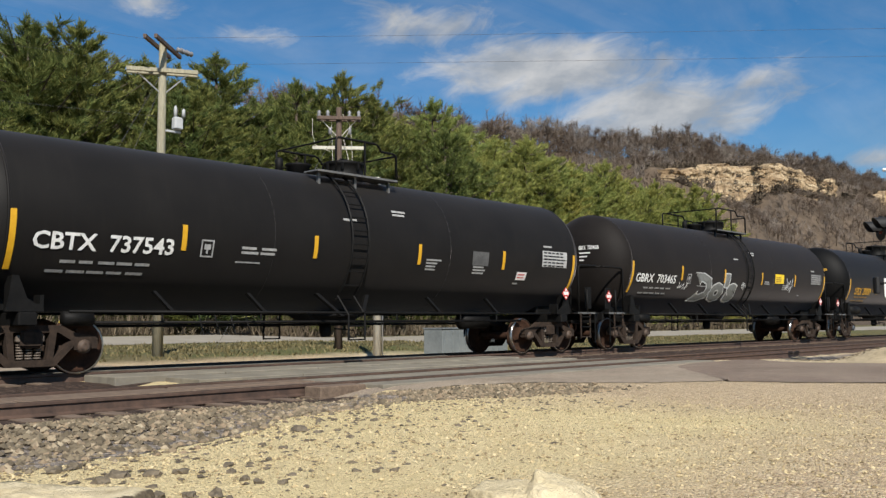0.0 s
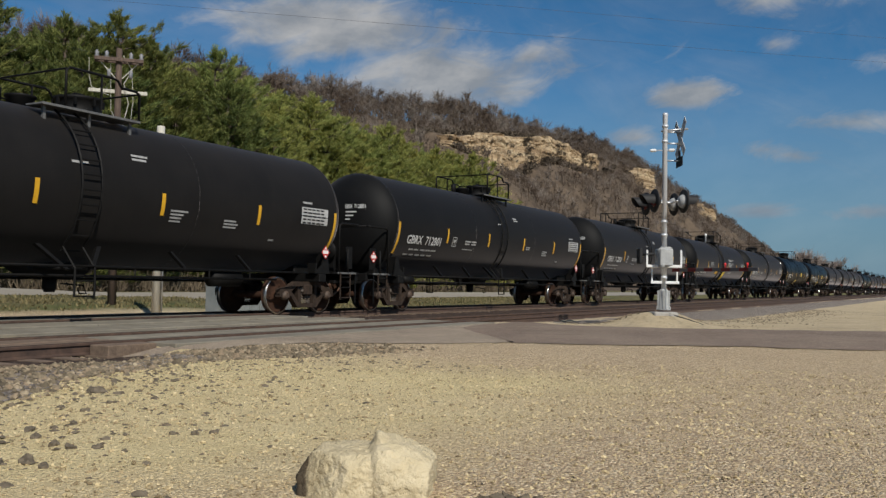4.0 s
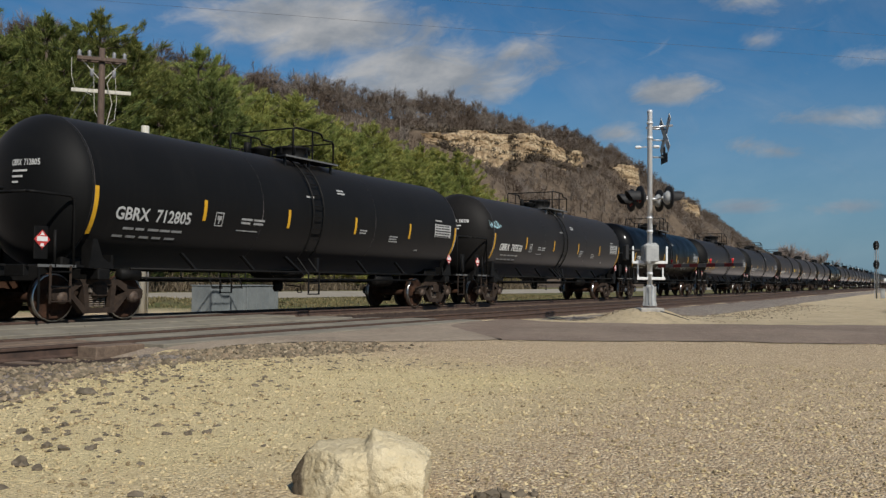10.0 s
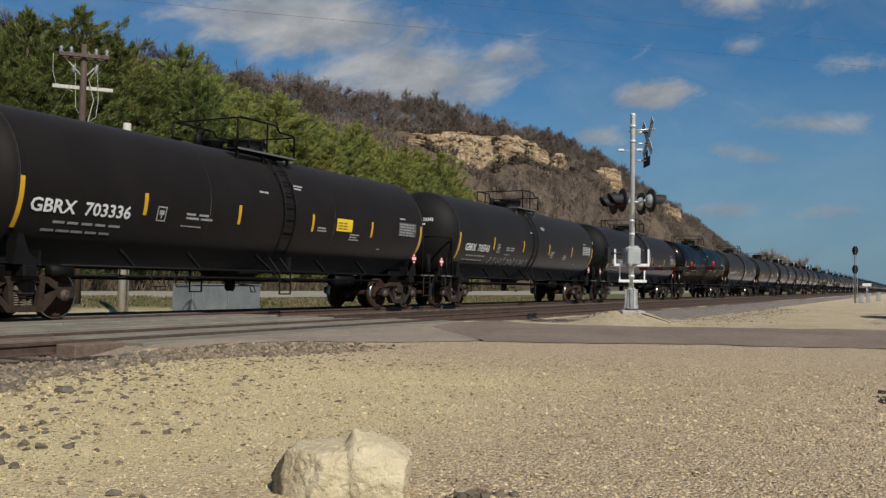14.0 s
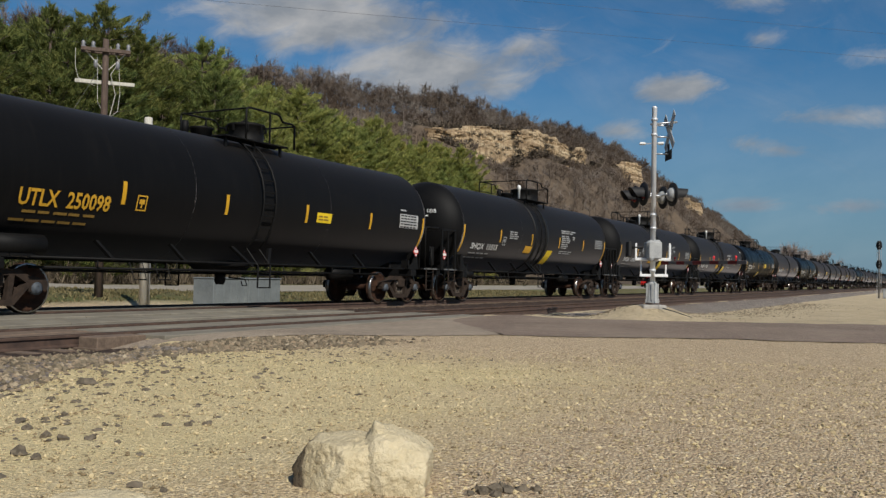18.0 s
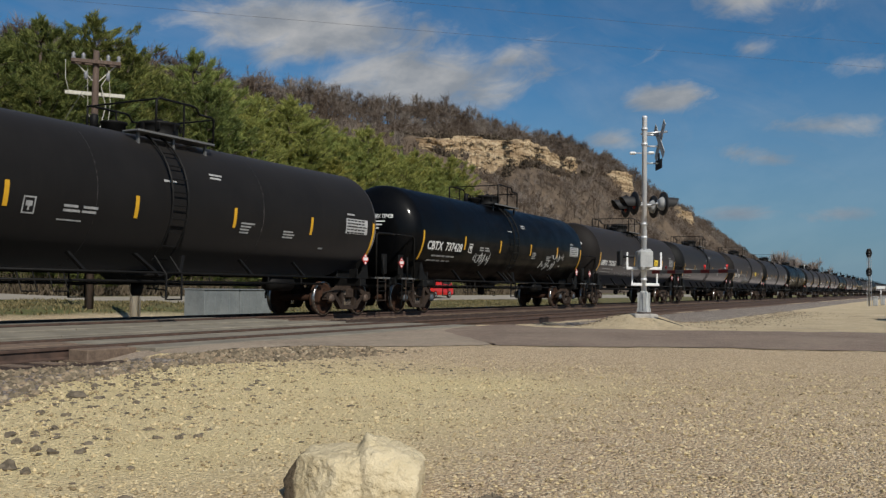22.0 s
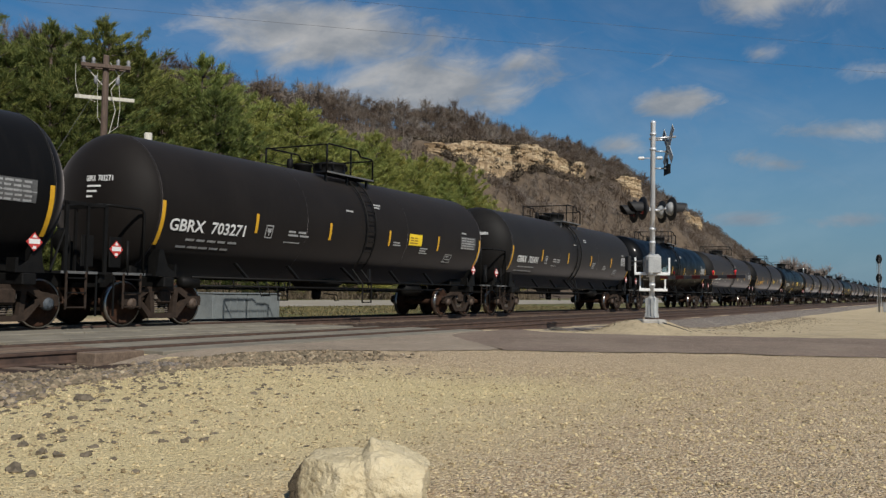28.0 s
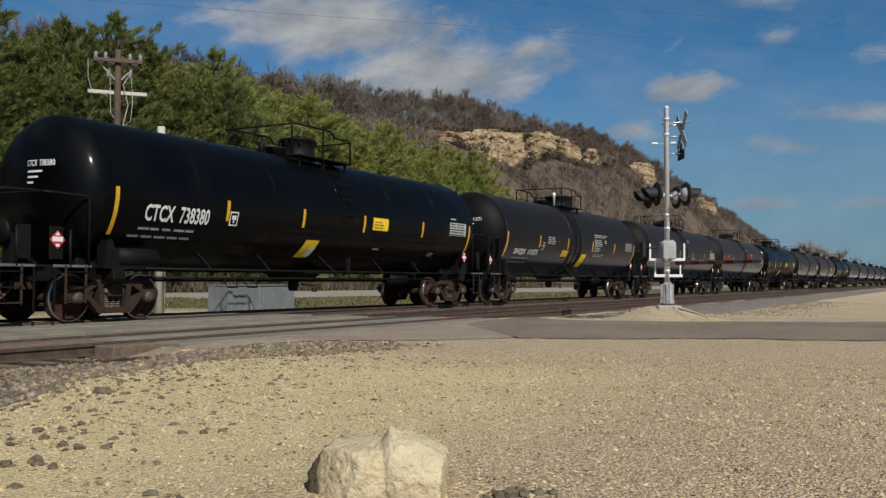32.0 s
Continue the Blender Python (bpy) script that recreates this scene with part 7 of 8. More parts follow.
# signal and small huts far along the line
fs = holder("block_signal", pose(105.0, 5.6, float(land(105, 5.6))))
Build().lathe([(-0.2, 0.08), (6.0, 0.06)], 12, "z").done("mast", M["dullgalv"], fs)
for z in (3.55, 5.55):
    b = Build()
    b.slab([(0.30 * math.sin(a), z + 0.46 * math.cos(a)) for a in np.linspace(0, 2 * math.pi, 21)[:-1]], -0.03, 0.03, "x")
    b.box((0.15, 0, z), (0.3, 0.34, 0.95), None, 0.05)
    for k in (-0.3, 0, 0.3):
        b.lathe([(-0.32, 0.12), (-0.05, 0.11)], 12, "x", (0, 0, z + k))
    b.done("signal_head", M["signblack"], fs, "black oval signal head with three hooded lamps")
b = Build()
for s in (-0.2, 0.2):
    b.tube([(0.35, s, 0), (0.35, s, 5.3)], 0.02, 4)
for k in range(16):
    b.tube([(0.35, -0.2, 0.3 + k * 0.32), (0.35, 0.2, 0.3 + k * 0.32)], 0.012, 4)
b.done("ladder", M["galv"], fs)
tagged(fs, "two-headed black railway block signal on a steel mast", "railway signal")
for x, y, w, d, h in ((107.0, 5.1, 0.45, 0.45, 0.95), (116.0, 4.7, 0.5, 0.45, 1.0), (128, 4.0, 0.5, 0.5, 1.1)):
    c = holder("relay_cabinet", pose(x, y, float(land(x, y))))
    Build().box((0, 0, h / 2), (w, d, h), None, 0.04).done("body", M["castgrey"], c)
    Build().box((0, 0, h + 0.03), (w + 0.12, d + 0.12, 0.06), None, 0.01).done("roof", M["grey"], c)
    Build().box((-w / 2 - 0.01, 0, h / 2), (0.02, d * 0.8, h * 0.85), None, 0.005).done("door", M["castgrey"], c)
    tagged(c, "silver steel relay cabinet beside the line", "cabinet", "relay cabinets")


sg = holder("sign", pose(112.0, 4.75, float(land(112.0, 4.75))))
Build().tube([(0, 0, -0.2), (0, 0, 2.15)], 0.04, 8).done("post", M["galv"], sg)
Build().box((-0.07, 0, 2.0), (0.03, 0.9, 0.32), None, 0.005).done("board", M["white"], sg, "plain white board")
tagged(sg, "white sign board on a post beside the line", "sign")

# shade on the gravel laid down as a dark patch, and dark blotches in the sand beyond the road
M["shade_patch"] = speckled("shaded_gravel", (0.010, 0.008, 0.006), (0.050, 0.038, 0.028), 0.9, 9, spec=0.15, bump=0.8, dist=0.02, kind="Object")


def blotch(name, x, y, a, b, seed, turn, mat, label):
    rr = random.Random(seed)
    n, rings = 44, 4
    k = [1 + 0.16 * math.sin(3 * t + seed) + 0.12 * math.sin(7 * t + 2 * seed) + rr.uniform(-0.14, 0.14) for t in (6.283 * i / n for i in range(n))]
    vs, fs = [], []
    for r in range(rings + 1):
        for i in range(n):
            t, q = 6.283 * i / n, (r + 0.02) / rings * k[i]
            u, v = a * q * math.cos(t), b * q * math.sin(t)
            px, py = x + u * math.cos(turn) - v * math.sin(turn), y + u * math.sin(turn) + v * math.cos(turn)
            vs.append((px, py, float(land(px, py)) + 0.007 * (1 - 0.8 * r / rings)))
    for r in range(rings):
        fs += [(r * n + i, r * n + (i + 1) % n, (r + 1) * n + (i + 1) % n, (r + 1) * n + i) for i in range(n)]
    return tagged(link(name, vs, fs, mat, True), label, "stain", kind="structure")


# a shadow at the lot's edge, painted as a dark sheet
blotch("stain", 10.15, 0.30, 1.35, 0.36, 3, 0.10, M["shade_patch"], "ragged dark patch of painted shade on the gravel")
blotch("rut", 43.2, 0.6, 0.35, 1.9, 5, 0.0, M["asphalt_old"], "long dark blotch in the sand")
blotch("rut", 58.2, 1.4, 0.9, 2.6, 8, 0.0, M["asphalt_old"], "long dark blotch in the sand")


# ---------------------------------------------------------------- parked vehicle at the edge of the lot
M["carpaint"] = tank_paint("black_car_paint", (0.008, 0.008, 0.009), (0.013, 0.013, 0.014), 0.3, coat=0.7)
M["redpaint"] = tank_paint("red_car_paint", (0.42, 0.018, 0.014), (0.50, 0.025, 0.020), 0.3, coat=0.7)
m = Nodes("car_glass", 0.05)
m.color((0.02, 0.025, 0.03))
M["carglass"] = m.mat


def vehicle(x, y, turn, paint, label):
    v = holder("sport_utility_vehicle", pose(x, y, float(land(x, y)), 0, 0, turn))
    prof = [(0.0, 0.42), (0.02, 0.95), (0.12, 1.05), (0.30, 1.72), (0.5, 1.80), (2.6, 1.80), (3.35, 1.12), (4.45, 1.0), (4.6, 0.75), (4.6, 0.42), (4.3, 0.32), (0.3, 0.32)]
    b = Build()
    rings = []
    for yy, k in ((-0.93, 0.94), (-0.86, 1.0), (0.86, 1.0), (0.93, 0.94)):
        rings.append([(2.3 + (px - 2.3) * k, yy if pz < 1.1 else yy * (1 - 0.16 * (pz - 1.1) / 0.7), 0.32 + (pz - 0.32) * k) for px, pz in prof])
    n = len(prof)
    vs = [p for r in rings for p in r]
    fs = [tuple(range(n)), tuple(range(4 * n - 1, 3 * n - 1, -1))]
    for r in range(3):
        fs += [(r * n + i, (r + 1) * n + i, (r + 1) * n + (i + 1) % n, r * n + (i + 1) % n) for i in range(n)]
    b.add(vs, fs)
    b.done("body", M[paint], v)
    Build().box((0.19, 0, 1.40), (0.03, 1.35, 0.50), Matrix.Rotation(radians(-15), 3, "Y"), 0.01).done("rear_window", M["carglass"], v)
    for s in (-1, 1):
        Build().box((1.45, s * 0.835, 1.42), (1.9, 0.03, 0.42), Matrix.Rotation(radians(-9 * s), 3, "X"), 0.01).done("side_window", M["carglass"], v)
        Build().box((0.03, s * 0.80, 1.0), (0.06, 0.16, 0.34), None, 0.02).done("tail_light", M["lamp_off"], v, "red tail light")
        for px in (0.85, 3.75):
            w = Build().lathe([(s * 0.70, 0.20), (s * 0.70, 0.33), (s * 0.73, 0.36), (s * 0.90, 0.36), (s * 0.93, 0.33), (s * 0.93, 0.22)], 20, "y", (px, 0, 0.36)).done("wheel", M["rubber"], v, "black tyre")
            Build().lathe([(s * 0.915, 0.22), (s * 0.94, 0.20), (s * 0.92, 0.05)], 14, "y", (px, 0, 0.36)).done("rim", M["galv"], w)
    Build().box((-0.05, 0, 0.52), (0.14, 1.75, 0.22), None, 0.04).done("bumper", M["signblack"], v)
    Build().box((-0.005, 0, 0.80), (0.02, 0.5, 0.14), None, 0.004).done("number_plate", M["white"], v, "plain white plate")
    return tagged(v, label, "car")


vehicle(50.0, 0.25, 4, "carpaint", "black sport utility vehicle parked on the gravel lot")
red_car = vehicle(60.0, 42.0, 180, "redpaint", "red sport utility vehicle driving along the highway")


# ---------------------------------------------------------------- pines behind the highway
def needles(name, tones):
    """Needles that let some light through, each in its own tone and each tree in its own."""
    m = Nodes(name, 0.8, spec=0.15)
    c = m.ramp(m.island(), *tones)
    m.color(m.mix(0.6, c, m.mix(m.rand(), (0.72, 0.90, 0.85), (1.25, 1.08, 0.85)), "MULTIPLY"))
    thin = m.tree.nodes.new("ShaderNodeBsdfTranslucent")
    both = m.tree.nodes.new("ShaderNodeMixShader")
    both.inputs[0].default_value = 0.36
    m.put(m.shader.inputs["Base Color"].links[0].from_socket, thin.inputs["Color"])
    m.put(m.shader.outputs[0], both.inputs[1])
    m.put(thin.outputs[0], both.inputs[2])
    m.put(both.outputs[0], m.tree.nodes["Material Output"].inputs["Surface"])
    return m.mat


M["needles_dark"] = needles("dark_pine_needles", ((0.0, (0.072, 0.094, 0.035)), (0.4, (0.140, 0.168, 0.054)), (0.75, (0.205, 0.228, 0.072)), (1.0, (0.29, 0.295, 0.110))))
M["needles"] = needles("yellow_green_pine_needles", ((0.0, (0.145, 0.165, 0.056)), (0.4, (0.275, 0.295, 0.088)), (0.75, (0.365, 0.370, 0.112)), (1.0, (0.45, 0.43, 0.160))))
M["bark"] = speckled("pine_bark", (0.035, 0.026, 0.019), (0.095, 0.070, 0.052), 0.95, 4, bump=0.5)
m = Nodes("pale_bare_twigs", 0.95, spec=0.05)
m.color(m.ramp(m.island(), (0.0, (0.21, 0.17, 0.145)), (1.0, (0.36, 0.30, 0.265))))
M["pale_twigs"] = m.mat
m = Nodes("bare_twigs", 0.95, spec=0.05)
c = m.ramp(m.noise(m.world(), 0.085, 4, 0.6), (0.36, (0.076, 0.054, 0.040)), (0.5, (0.135, 0.107, 0.085)), (0.64, (0.225, 0.195, 0.170)))
m.color(m.mix(1.0, c, m.ramp(m.island(), (0.0, 0.72), (1.0, 1.25)), "MULTIPLY"))
M["twigs"] = m.mat
m = Nodes("brush", 0.9, spec=0.1)
m.color(m.ramp(m.island(), (0.0, (0.075, 0.058, 0.040)), (0.5, (0.125, 0.098, 0.068)), (1.0, (0.19, 0.155, 0.105))))
M["brush"] = m.mat


def pine_meshes(seed, lean):
    """Trunk and crown of a white pine one unit high: whorls of upswept limbs, each clothed in flat sprays of long fine needles."""
    rr = random.Random(seed)
    rng = np.random.default_rng(seed)
    tv = Build()
    tv.tube([(0, 0, -0.02), (0.004, 0, 0.35), (0.0, 0.005, 0.7), (0, 0, 0.985)], [0.014, 0.011, 0.006, 0.0015], 7)
    plumes = []                                    # centre, direction, size, breadth
    tiers = 21
    for t in range(tiers):
        f = (t / (tiers - 1)) ** 0.95
        z = 0.05 + 0.90 * f
        reach = (0.240 * (1 - f) ** 0.50 + 0.012) * (0.80 + 0.20 * min(1, f / 0.25)) * lean * rr.uniform(0.85, 1.12)
        limbs = max(4, int(9.0 - 4.5 * f))
        off = rr.uniform(0, 6.28)
        for k in range(limbs):
            a = off + 6.283 * k / limbs + rr.uniform(-0.35, 0.35)
            ln = reach * rr.uniform(0.55, 1.22)
            ca, sa = math.cos(a), math.sin(a)
            rise = ln * rr.uniform(0.05, 0.40) + 0.35 * ln * f
            sag = -0.12 * ln * (1 - f)
            tv.tube([(0, 0, z - 0.01), (ca * ln * 0.5, sa * ln * 0.5, z + sag), (ca * ln, sa * ln, z + rise)], [0.0028, 0.0018, 0.0006], 3, False)
            n = max(3, int(3 + ln * 24))
            for i in range(n):                     # each tuft is a handful of plumes
                q = 0.24 + 0.80 * (i + 0.2 + 0.6 * rr.random()) / n
                side = rr.gauss(0, 0.22 * ln * q + 0.003)
                zz = z + sag * 4 * q * (1 - q) + rise * q * q + rr.gauss(0.002, 0.004)
                big = rr.uniform(0.8, 1.3) * (0.72 + 0.40 * (1 - f))
                for _ in range(4):
                    plumes.append((ca * ln * q - sa * side + rr.gauss(0, 0.0055), sa * ln * q + ca * side + rr.gauss(0, 0.0055), zz + rr.gauss(0, 0.003), ca * 0.8 - sa * side * 9 + rr.gauss(0, 0.35), sa * 0.8 + ca * side * 9 + rr.gauss(0, 0.35), rr.uniform(0.3, 1.1) + 0.4 * f, big, 1.3 if q < 0.55 else 0.95))
    for k in range(12):                            # the leader and its whorl of young shoots
        a = rr.uniform(0, 6.28)
        plumes.append((rr.gauss(0, 0.003), rr.gauss(0, 0.003), 0.925 + 0.006 * k, 0.30 * math.cos(a), 0.30 * math.sin(a), 1.0, 0.75, 1.0))
    P = np.array(plumes)
    blades = 22
    c = np.repeat(P[:, :3], blades, 0)
    d = np.repeat(P[:, 3:6], blades, 0)
    s = np.repeat(P[:, 6], blades)[:, None]
    wide = np.repeat(P[:, 7], blades)[:, None]
    n = len(c)
    d /= np.linalg.norm(d, axis=1)[:, None]
    along = rng.uniform(-0.55, 0.60, (n, 1))
    base = c + d * along * 0.026 * s + rng.normal(0, 0.0030, (n, 3)) * s
    out = d + rng.normal(0, 0.34, (n, 3)) * (1, 1, 0.8)
    out /= np.linalg.norm(out, axis=1)[:, None]
    tip = base + out * rng.uniform(0.013, 0.027, (n, 1)) * s
    w = np.cross(out, rng.normal(0, 1, (n, 3)))
    w *= (rng.uniform(0.0009, 0.0020, (n, 1)) / np.linalg.norm(w, axis=1)[:, None]) * s * wide
    V = np.stack([base - w, base + w, tip], 1).reshape(-1, 3)
    return tv, V.tolist(), np.arange(3 * n).reshape(-1, 3).tolist()


def pine(seed, lean, mat):
    tv, vs, fs = pine_meshes(seed, lean)
    tree = holder("pine_tree")
    tv.done("trunk", M["bark"], tree, "brown trunk and limbs")
    link("crown", vs, fs, M[mat], False, tree, "tufted yellow-green needles" if mat == "needles" else "tufted dark green needles")
    return tagged(tree, "tall white pine with tufted green crown behind the highway", "pine tree", "pines behind the highway")


# darker green trees for smaller x, yellow-green ones beyond
dark_pines = [pine(31 + k, (0.95, 1.1, 1.0)[k], "needles_dark") for k in range(3)]
yellow_pines = [pine(41 + k, (0.95, 1.12, 1.05)[k], "needles") for k in range(3)]
# how high the tops stand over the lot, by bearing: the pines grow lower towards the valley
TOP_AZ = (25.4, 27.1, 29.3, 31.5, 33.6, 35.8, 37.9, 39.6, 41.4, 42.2, 43.8, 45.5, 46.7, 48.0, 49.6, 51.0, 52.4, 55.5, 57.4, 59.3, 62.0, 63.6, 65.2, 68.3, 75.0)
TOP_EL = (6.4, 8.1, 8.9, 9.3, 10.2, 10.9, 11.6, 11.8, 12.0, 13.0, 14.0, 12.9, 13.1, 14.7, 15.6, 14.2, 15.0, 15.5, 16.4, 15.3, 15.9, 15.3, 17.5, 17.4, 17.2)
rr = random.Random(77)
spots = []
x = 6.0
while x < 117:
    for y0, h0, h1 in ((53.5, 0.78, 0.94), (57.5, 0.88, 1.0), (62.5, 0.93, 1.02)):
        px, py = x + rr.uniform(-1.6, 1.6), y0 + rr.uniform(-1.8, 1.8)
        top = 0.9 + math.hypot(px, py) * math.tan(radians(float(np.interp(math.degrees(math.atan2(py, px)), TOP_AZ, TOP_EL)) - 0.25))
        spots.append((px, py, (top - float(land(px, py))) * rr.uniform(h0, h1)))
    x += 3.3
for az in (68.0, 65.2, 57.3, 49.5, 43.8, 52.4, 61.5, 47.6, 37.9, 33.0, 27.6):
    py = 56.0
    px = py / math.tan(radians(az))
    top = 0.9 + math.hypot(px, py) * math.tan(radians(float(np.interp(az, TOP_AZ, TOP_EL))))
    spots.append((px, py, top - float(land(px, py)) + 0.2))
for k, (x, y, h) in enumerate(spots):
    m4 = pose(x, y, float(land(x, y)) - 0.1, 0, 0, rr.uniform(0, 360))
    kin = dark_pines if x < 56 + rr.uniform(-7, 7) else yellow_pines
    pick = kin[rr.randrange(3)]
    ob = copy_thing(pick, m4) if pick.get("planted") else pick
    pick["planted"] = 1
    ob.matrix_basis = m4
    ob.scale = (max(h, 11.0) * rr.uniform(1.15, 1.55),) * 2 + (h,)

for ob in list(scene.objects):
    if "planted" in ob:
        del ob["planted"]

# tangled brush at their feet
vs, fs = [], []
for _ in range(9000):
    x, y = rr.uniform(-10, 118), rr.uniform(48.6, 53.5)
    z, h = float(land(x, y)), rr.uniform(0.5, 2.3)
    a = rr.uniform(0, 6.28)
    for j in range(3):
        dx, dy = rr.gauss(0, 0.55), rr.gauss(0, 0.45)
        n = len(vs)
        w = rr.uniform(0.012, 0.05)
        vs += [(x - w * math.cos(a), y - w * math.sin(a), z), (x + w * math.cos(a), y + w * math.sin(a), z), (x + dx, y + dy, z + h * rr.uniform(0.6, 1.0))]
        fs.append((n, n + 1, n + 2))
tagged(link("brush", vs, fs, M["brush"]), "brown leafless brush at the foot of the pines", "brush", kind="stuff")
# dry grass between the tracks and the highway
m = Nodes("dry_grass", 0.9, spec=0.1)
m.color(m.ramp(m.island(), (0.0, (0.060, 0.056, 0.026)), (0.5, (0.125, 0.105, 0.050)), (1.0, (0.24, 0.195, 0.100))))
M["blades"] = m.mat
rng = np.random.default_rng(12)
n = 34000
gx0, gy0 = rng.uniform(5, 80, n), 21.2 + 17.4 * rng.random(n)
keep = wave(gx0, gy0, 0.9, 4.0) + wave(gx0, gy0, 2.3, 1.0) > -0.25 + 2.0 * (1 - sstep(21.2, 22.4, gy0)) + 3.0 * (1 - sstep(23.8, 25.0, gy0)) * (1 - sstep(22.5, 26.0, gx0))
gx0, gy0 = gx0[keep], gy0[keep]
n = len(gx0)
gz, gh, ga = land(gx0, gy0), rng.uniform(0.03, 0.15, n), rng.uniform(0, 6.283, n)
c, s = np.cos(ga) * 0.035, np.sin(ga) * 0.035
V = np.stack([np.stack([gx0 - c, gy0 - s, gz - 0.01], 1), np.stack([gx0 + c, gy0 + s, gz - 0.01], 1), np.stack([gx0 + s * 2, gy0 + c * 2, gz + gh], 1)], 1)
tagged(link("grass", V.reshape(-1, 3).tolist(), np.arange(3 * n).reshape(-1, 3).tolist(), M["blades"]), "dry yellow-green grass along the highway verge", "grass", kind="stuff")


# ---------------------------------------------------------------- leafless woods on the bluff, and its cliffs
def bare_trees(name, trees, limbs, twigs, seed, label, thick=1.0, mat="twigs"):
    """Leafless trees whose limbs end in rounded sprays of fine twigs: rows of x, y, z, height."""
    rng = np.random.default_rng(seed)
    T = np.array(trees)
    n = len(T)
    h = T[:, 3]
    base = T[:, :3] - (0, 0, 0.5)
    wide = rng.uniform(0.24, 0.42, n)
    lean = np.stack([rng.normal(0, 0.06, n) * h, rng.normal(0, 0.06, n) * h, np.zeros(n)], 1)
    heart = T[:, :3] + lean + np.stack([np.zeros(n), np.zeros(n), 0.50 * h], 1)
    out = []

    def blades(a, b, w):
        d = b - a
        u = np.cross(d, rng.normal(0, 1, d.shape))
        u *= w[:, None] / np.maximum(np.linalg.norm(u, axis=1), 1e-6)[:, None]
        out.append(np.stack([a - u, a + u, b], 1))

    blades(base, heart + np.stack([np.zeros(n), np.zeros(n), 0.22 * h], 1), 0.014 * h * thick)
    d = rng.normal(0, 1, (n, limbs, 3))
    d[:, :, 2] = np.abs(d[:, :, 2]) * 1.3 - 0.35
    d /= np.linalg.norm(d, axis=2)[:, :, None]
    r = rng.uniform(0.45, 0.80, (n, limbs))
    ends = heart[:, None, :] + d * np.stack([r * (wide * h)[:, None], r * (wide * h)[:, None], r * (0.42 * h)[:, None]], 2)
    q = rng.uniform(0.30, 0.75, (n, limbs, 1))
    foot = base[:, None, :] + (heart - base)[:, None, :] * (q + 0.25)
    blades(foot.reshape(-1, 3), ends.reshape(-1, 3), np.repeat(0.0055 * h * thick, limbs))
    per = max(2, twigs // limbs)
    t = d[:, :, None, :] * 0.9 + rng.normal(0, 0.62, (n, limbs, per, 3)) + (0, 0, 0.25)
    t /= np.linalg.norm(t, axis=3)[..., None]
    back = rng.uniform(0.0, 0.35, (n, limbs, per, 1))
    a = ends[:, :, None, :] * (1 - back) + foot[:, :, None, :] * back
    b = a + t * (rng.uniform(0.10, 0.24, (n, limbs, per, 1)) * h[:, None, None, None])
    blades(a.reshape(-1, 3), b.reshape(-1, 3), np.repeat(0.0034 * h * thick, limbs * per))
    V = np.concatenate(out).reshape(-1, 3)
    ob = link(name, V.tolist(), np.arange(len(V)).reshape(-1, 3).tolist(), M[mat])
    return tagged(ob, label, "woods", kind="stuff")


rr = random.Random(9)
slope, brow = [], []
while len(slope) < 5600:
    x = 150 + 1030 * rr.random() ** 1.3
    y = rr.uniform(100, 186)
    h = rr.uniform(6.0, 9.5)
    if float(cliff_mask(x)) > 0.2:
        if y > 178:
            continue
        h *= 1 - 0.62 * float(sstep(158, 176, y))
    slope.append((x, y, h))
while len(brow) < 2000:
    x = 150 + 1030 * rr.random() ** 1.25
    y = rr.uniform(188, 222)
    brow.append((x, y, rr.uniform(6.0, 11.0) if y < 197 else rr.uniform(8.5, 13.0) + (4.5 if rr.random() < 0.22 else 0.0)))
under = [(150 + 900 * rr.random() ** 1.25, rr.uniform(187, 214), rr.uniform(2.6, 5.2)) for k in range(4200)]
for name, rows, limbs, twigs, thick, label in (("bluff_woods", slope, 8, 72, 2.2, "leafless brown woods on the bluff's slope"), ("ridge_brush", under, 7, 42, 3.0, "low leafless brush under the ridge's trees"), ("ridge_woods", brow, 13, 230, 1.35, "leafless grey-brown trees along the ridge")):
    P = np.array(rows)
    P = np.stack([P[:, 0], P[:, 1], land(P[:, 0], P[:, 1]), P[:, 2]], 1)
    bare_trees(name, P.tolist(), limbs, twigs, len(rows), label, thick)
far = []
for k in range(300):
    x, y = rr.uniform(980, 2200), rr.uniform(78, 150)
    far.append((x, y, float(land(x, y)) - 0.5, rr.uniform(9, 15)))
bare_trees("far_woods", far, 8, 48, 4, "low leafless woods far along the valley", 3.0)
clump = []
for k in range(26):
    a = radians(rr.uniform(5.7, 9.1))
    d = rr.uniform(400, 470)
    x, y = d * math.cos(a), d * math.sin(a)
    clump.append((x, y, float(land(x, y)), rr.uniform(13, 17) + 4.5 * math.exp(-((math.degrees(a) - 7.5) / 1.0) ** 2)))
bare_trees("tree_clump", clump, 16, 520, 6, "clump of leafless pale brown trees beyond the line", 1.5, "pale_twigs")

m = Nodes("sandstone_cliff", 0.95, spec=0.15)
w = m.world()
bands = m.noise(m.world((0.03, 0.03, 0.55)), 1.0, 5, 0.65)
streak = m.noise(m.world((0.38, 0.38, 0.05)), 1.0, 6, 0.7)
blot = m.noise(w, 0.16, 7, 0.7)
c = m.ramp(bands, (0.32, (0.20, 0.135, 0.078)), (0.46, (0.375, 0.275, 0.165)), (0.62, (0.50, 0.395, 0.255)), (0.75, (0.56, 0.465, 0.325)))
c = m.mix(m.ramp(streak, (0.48, 0.0), (0.64, 0.6)), c, (0.17, 0.125, 0.083))
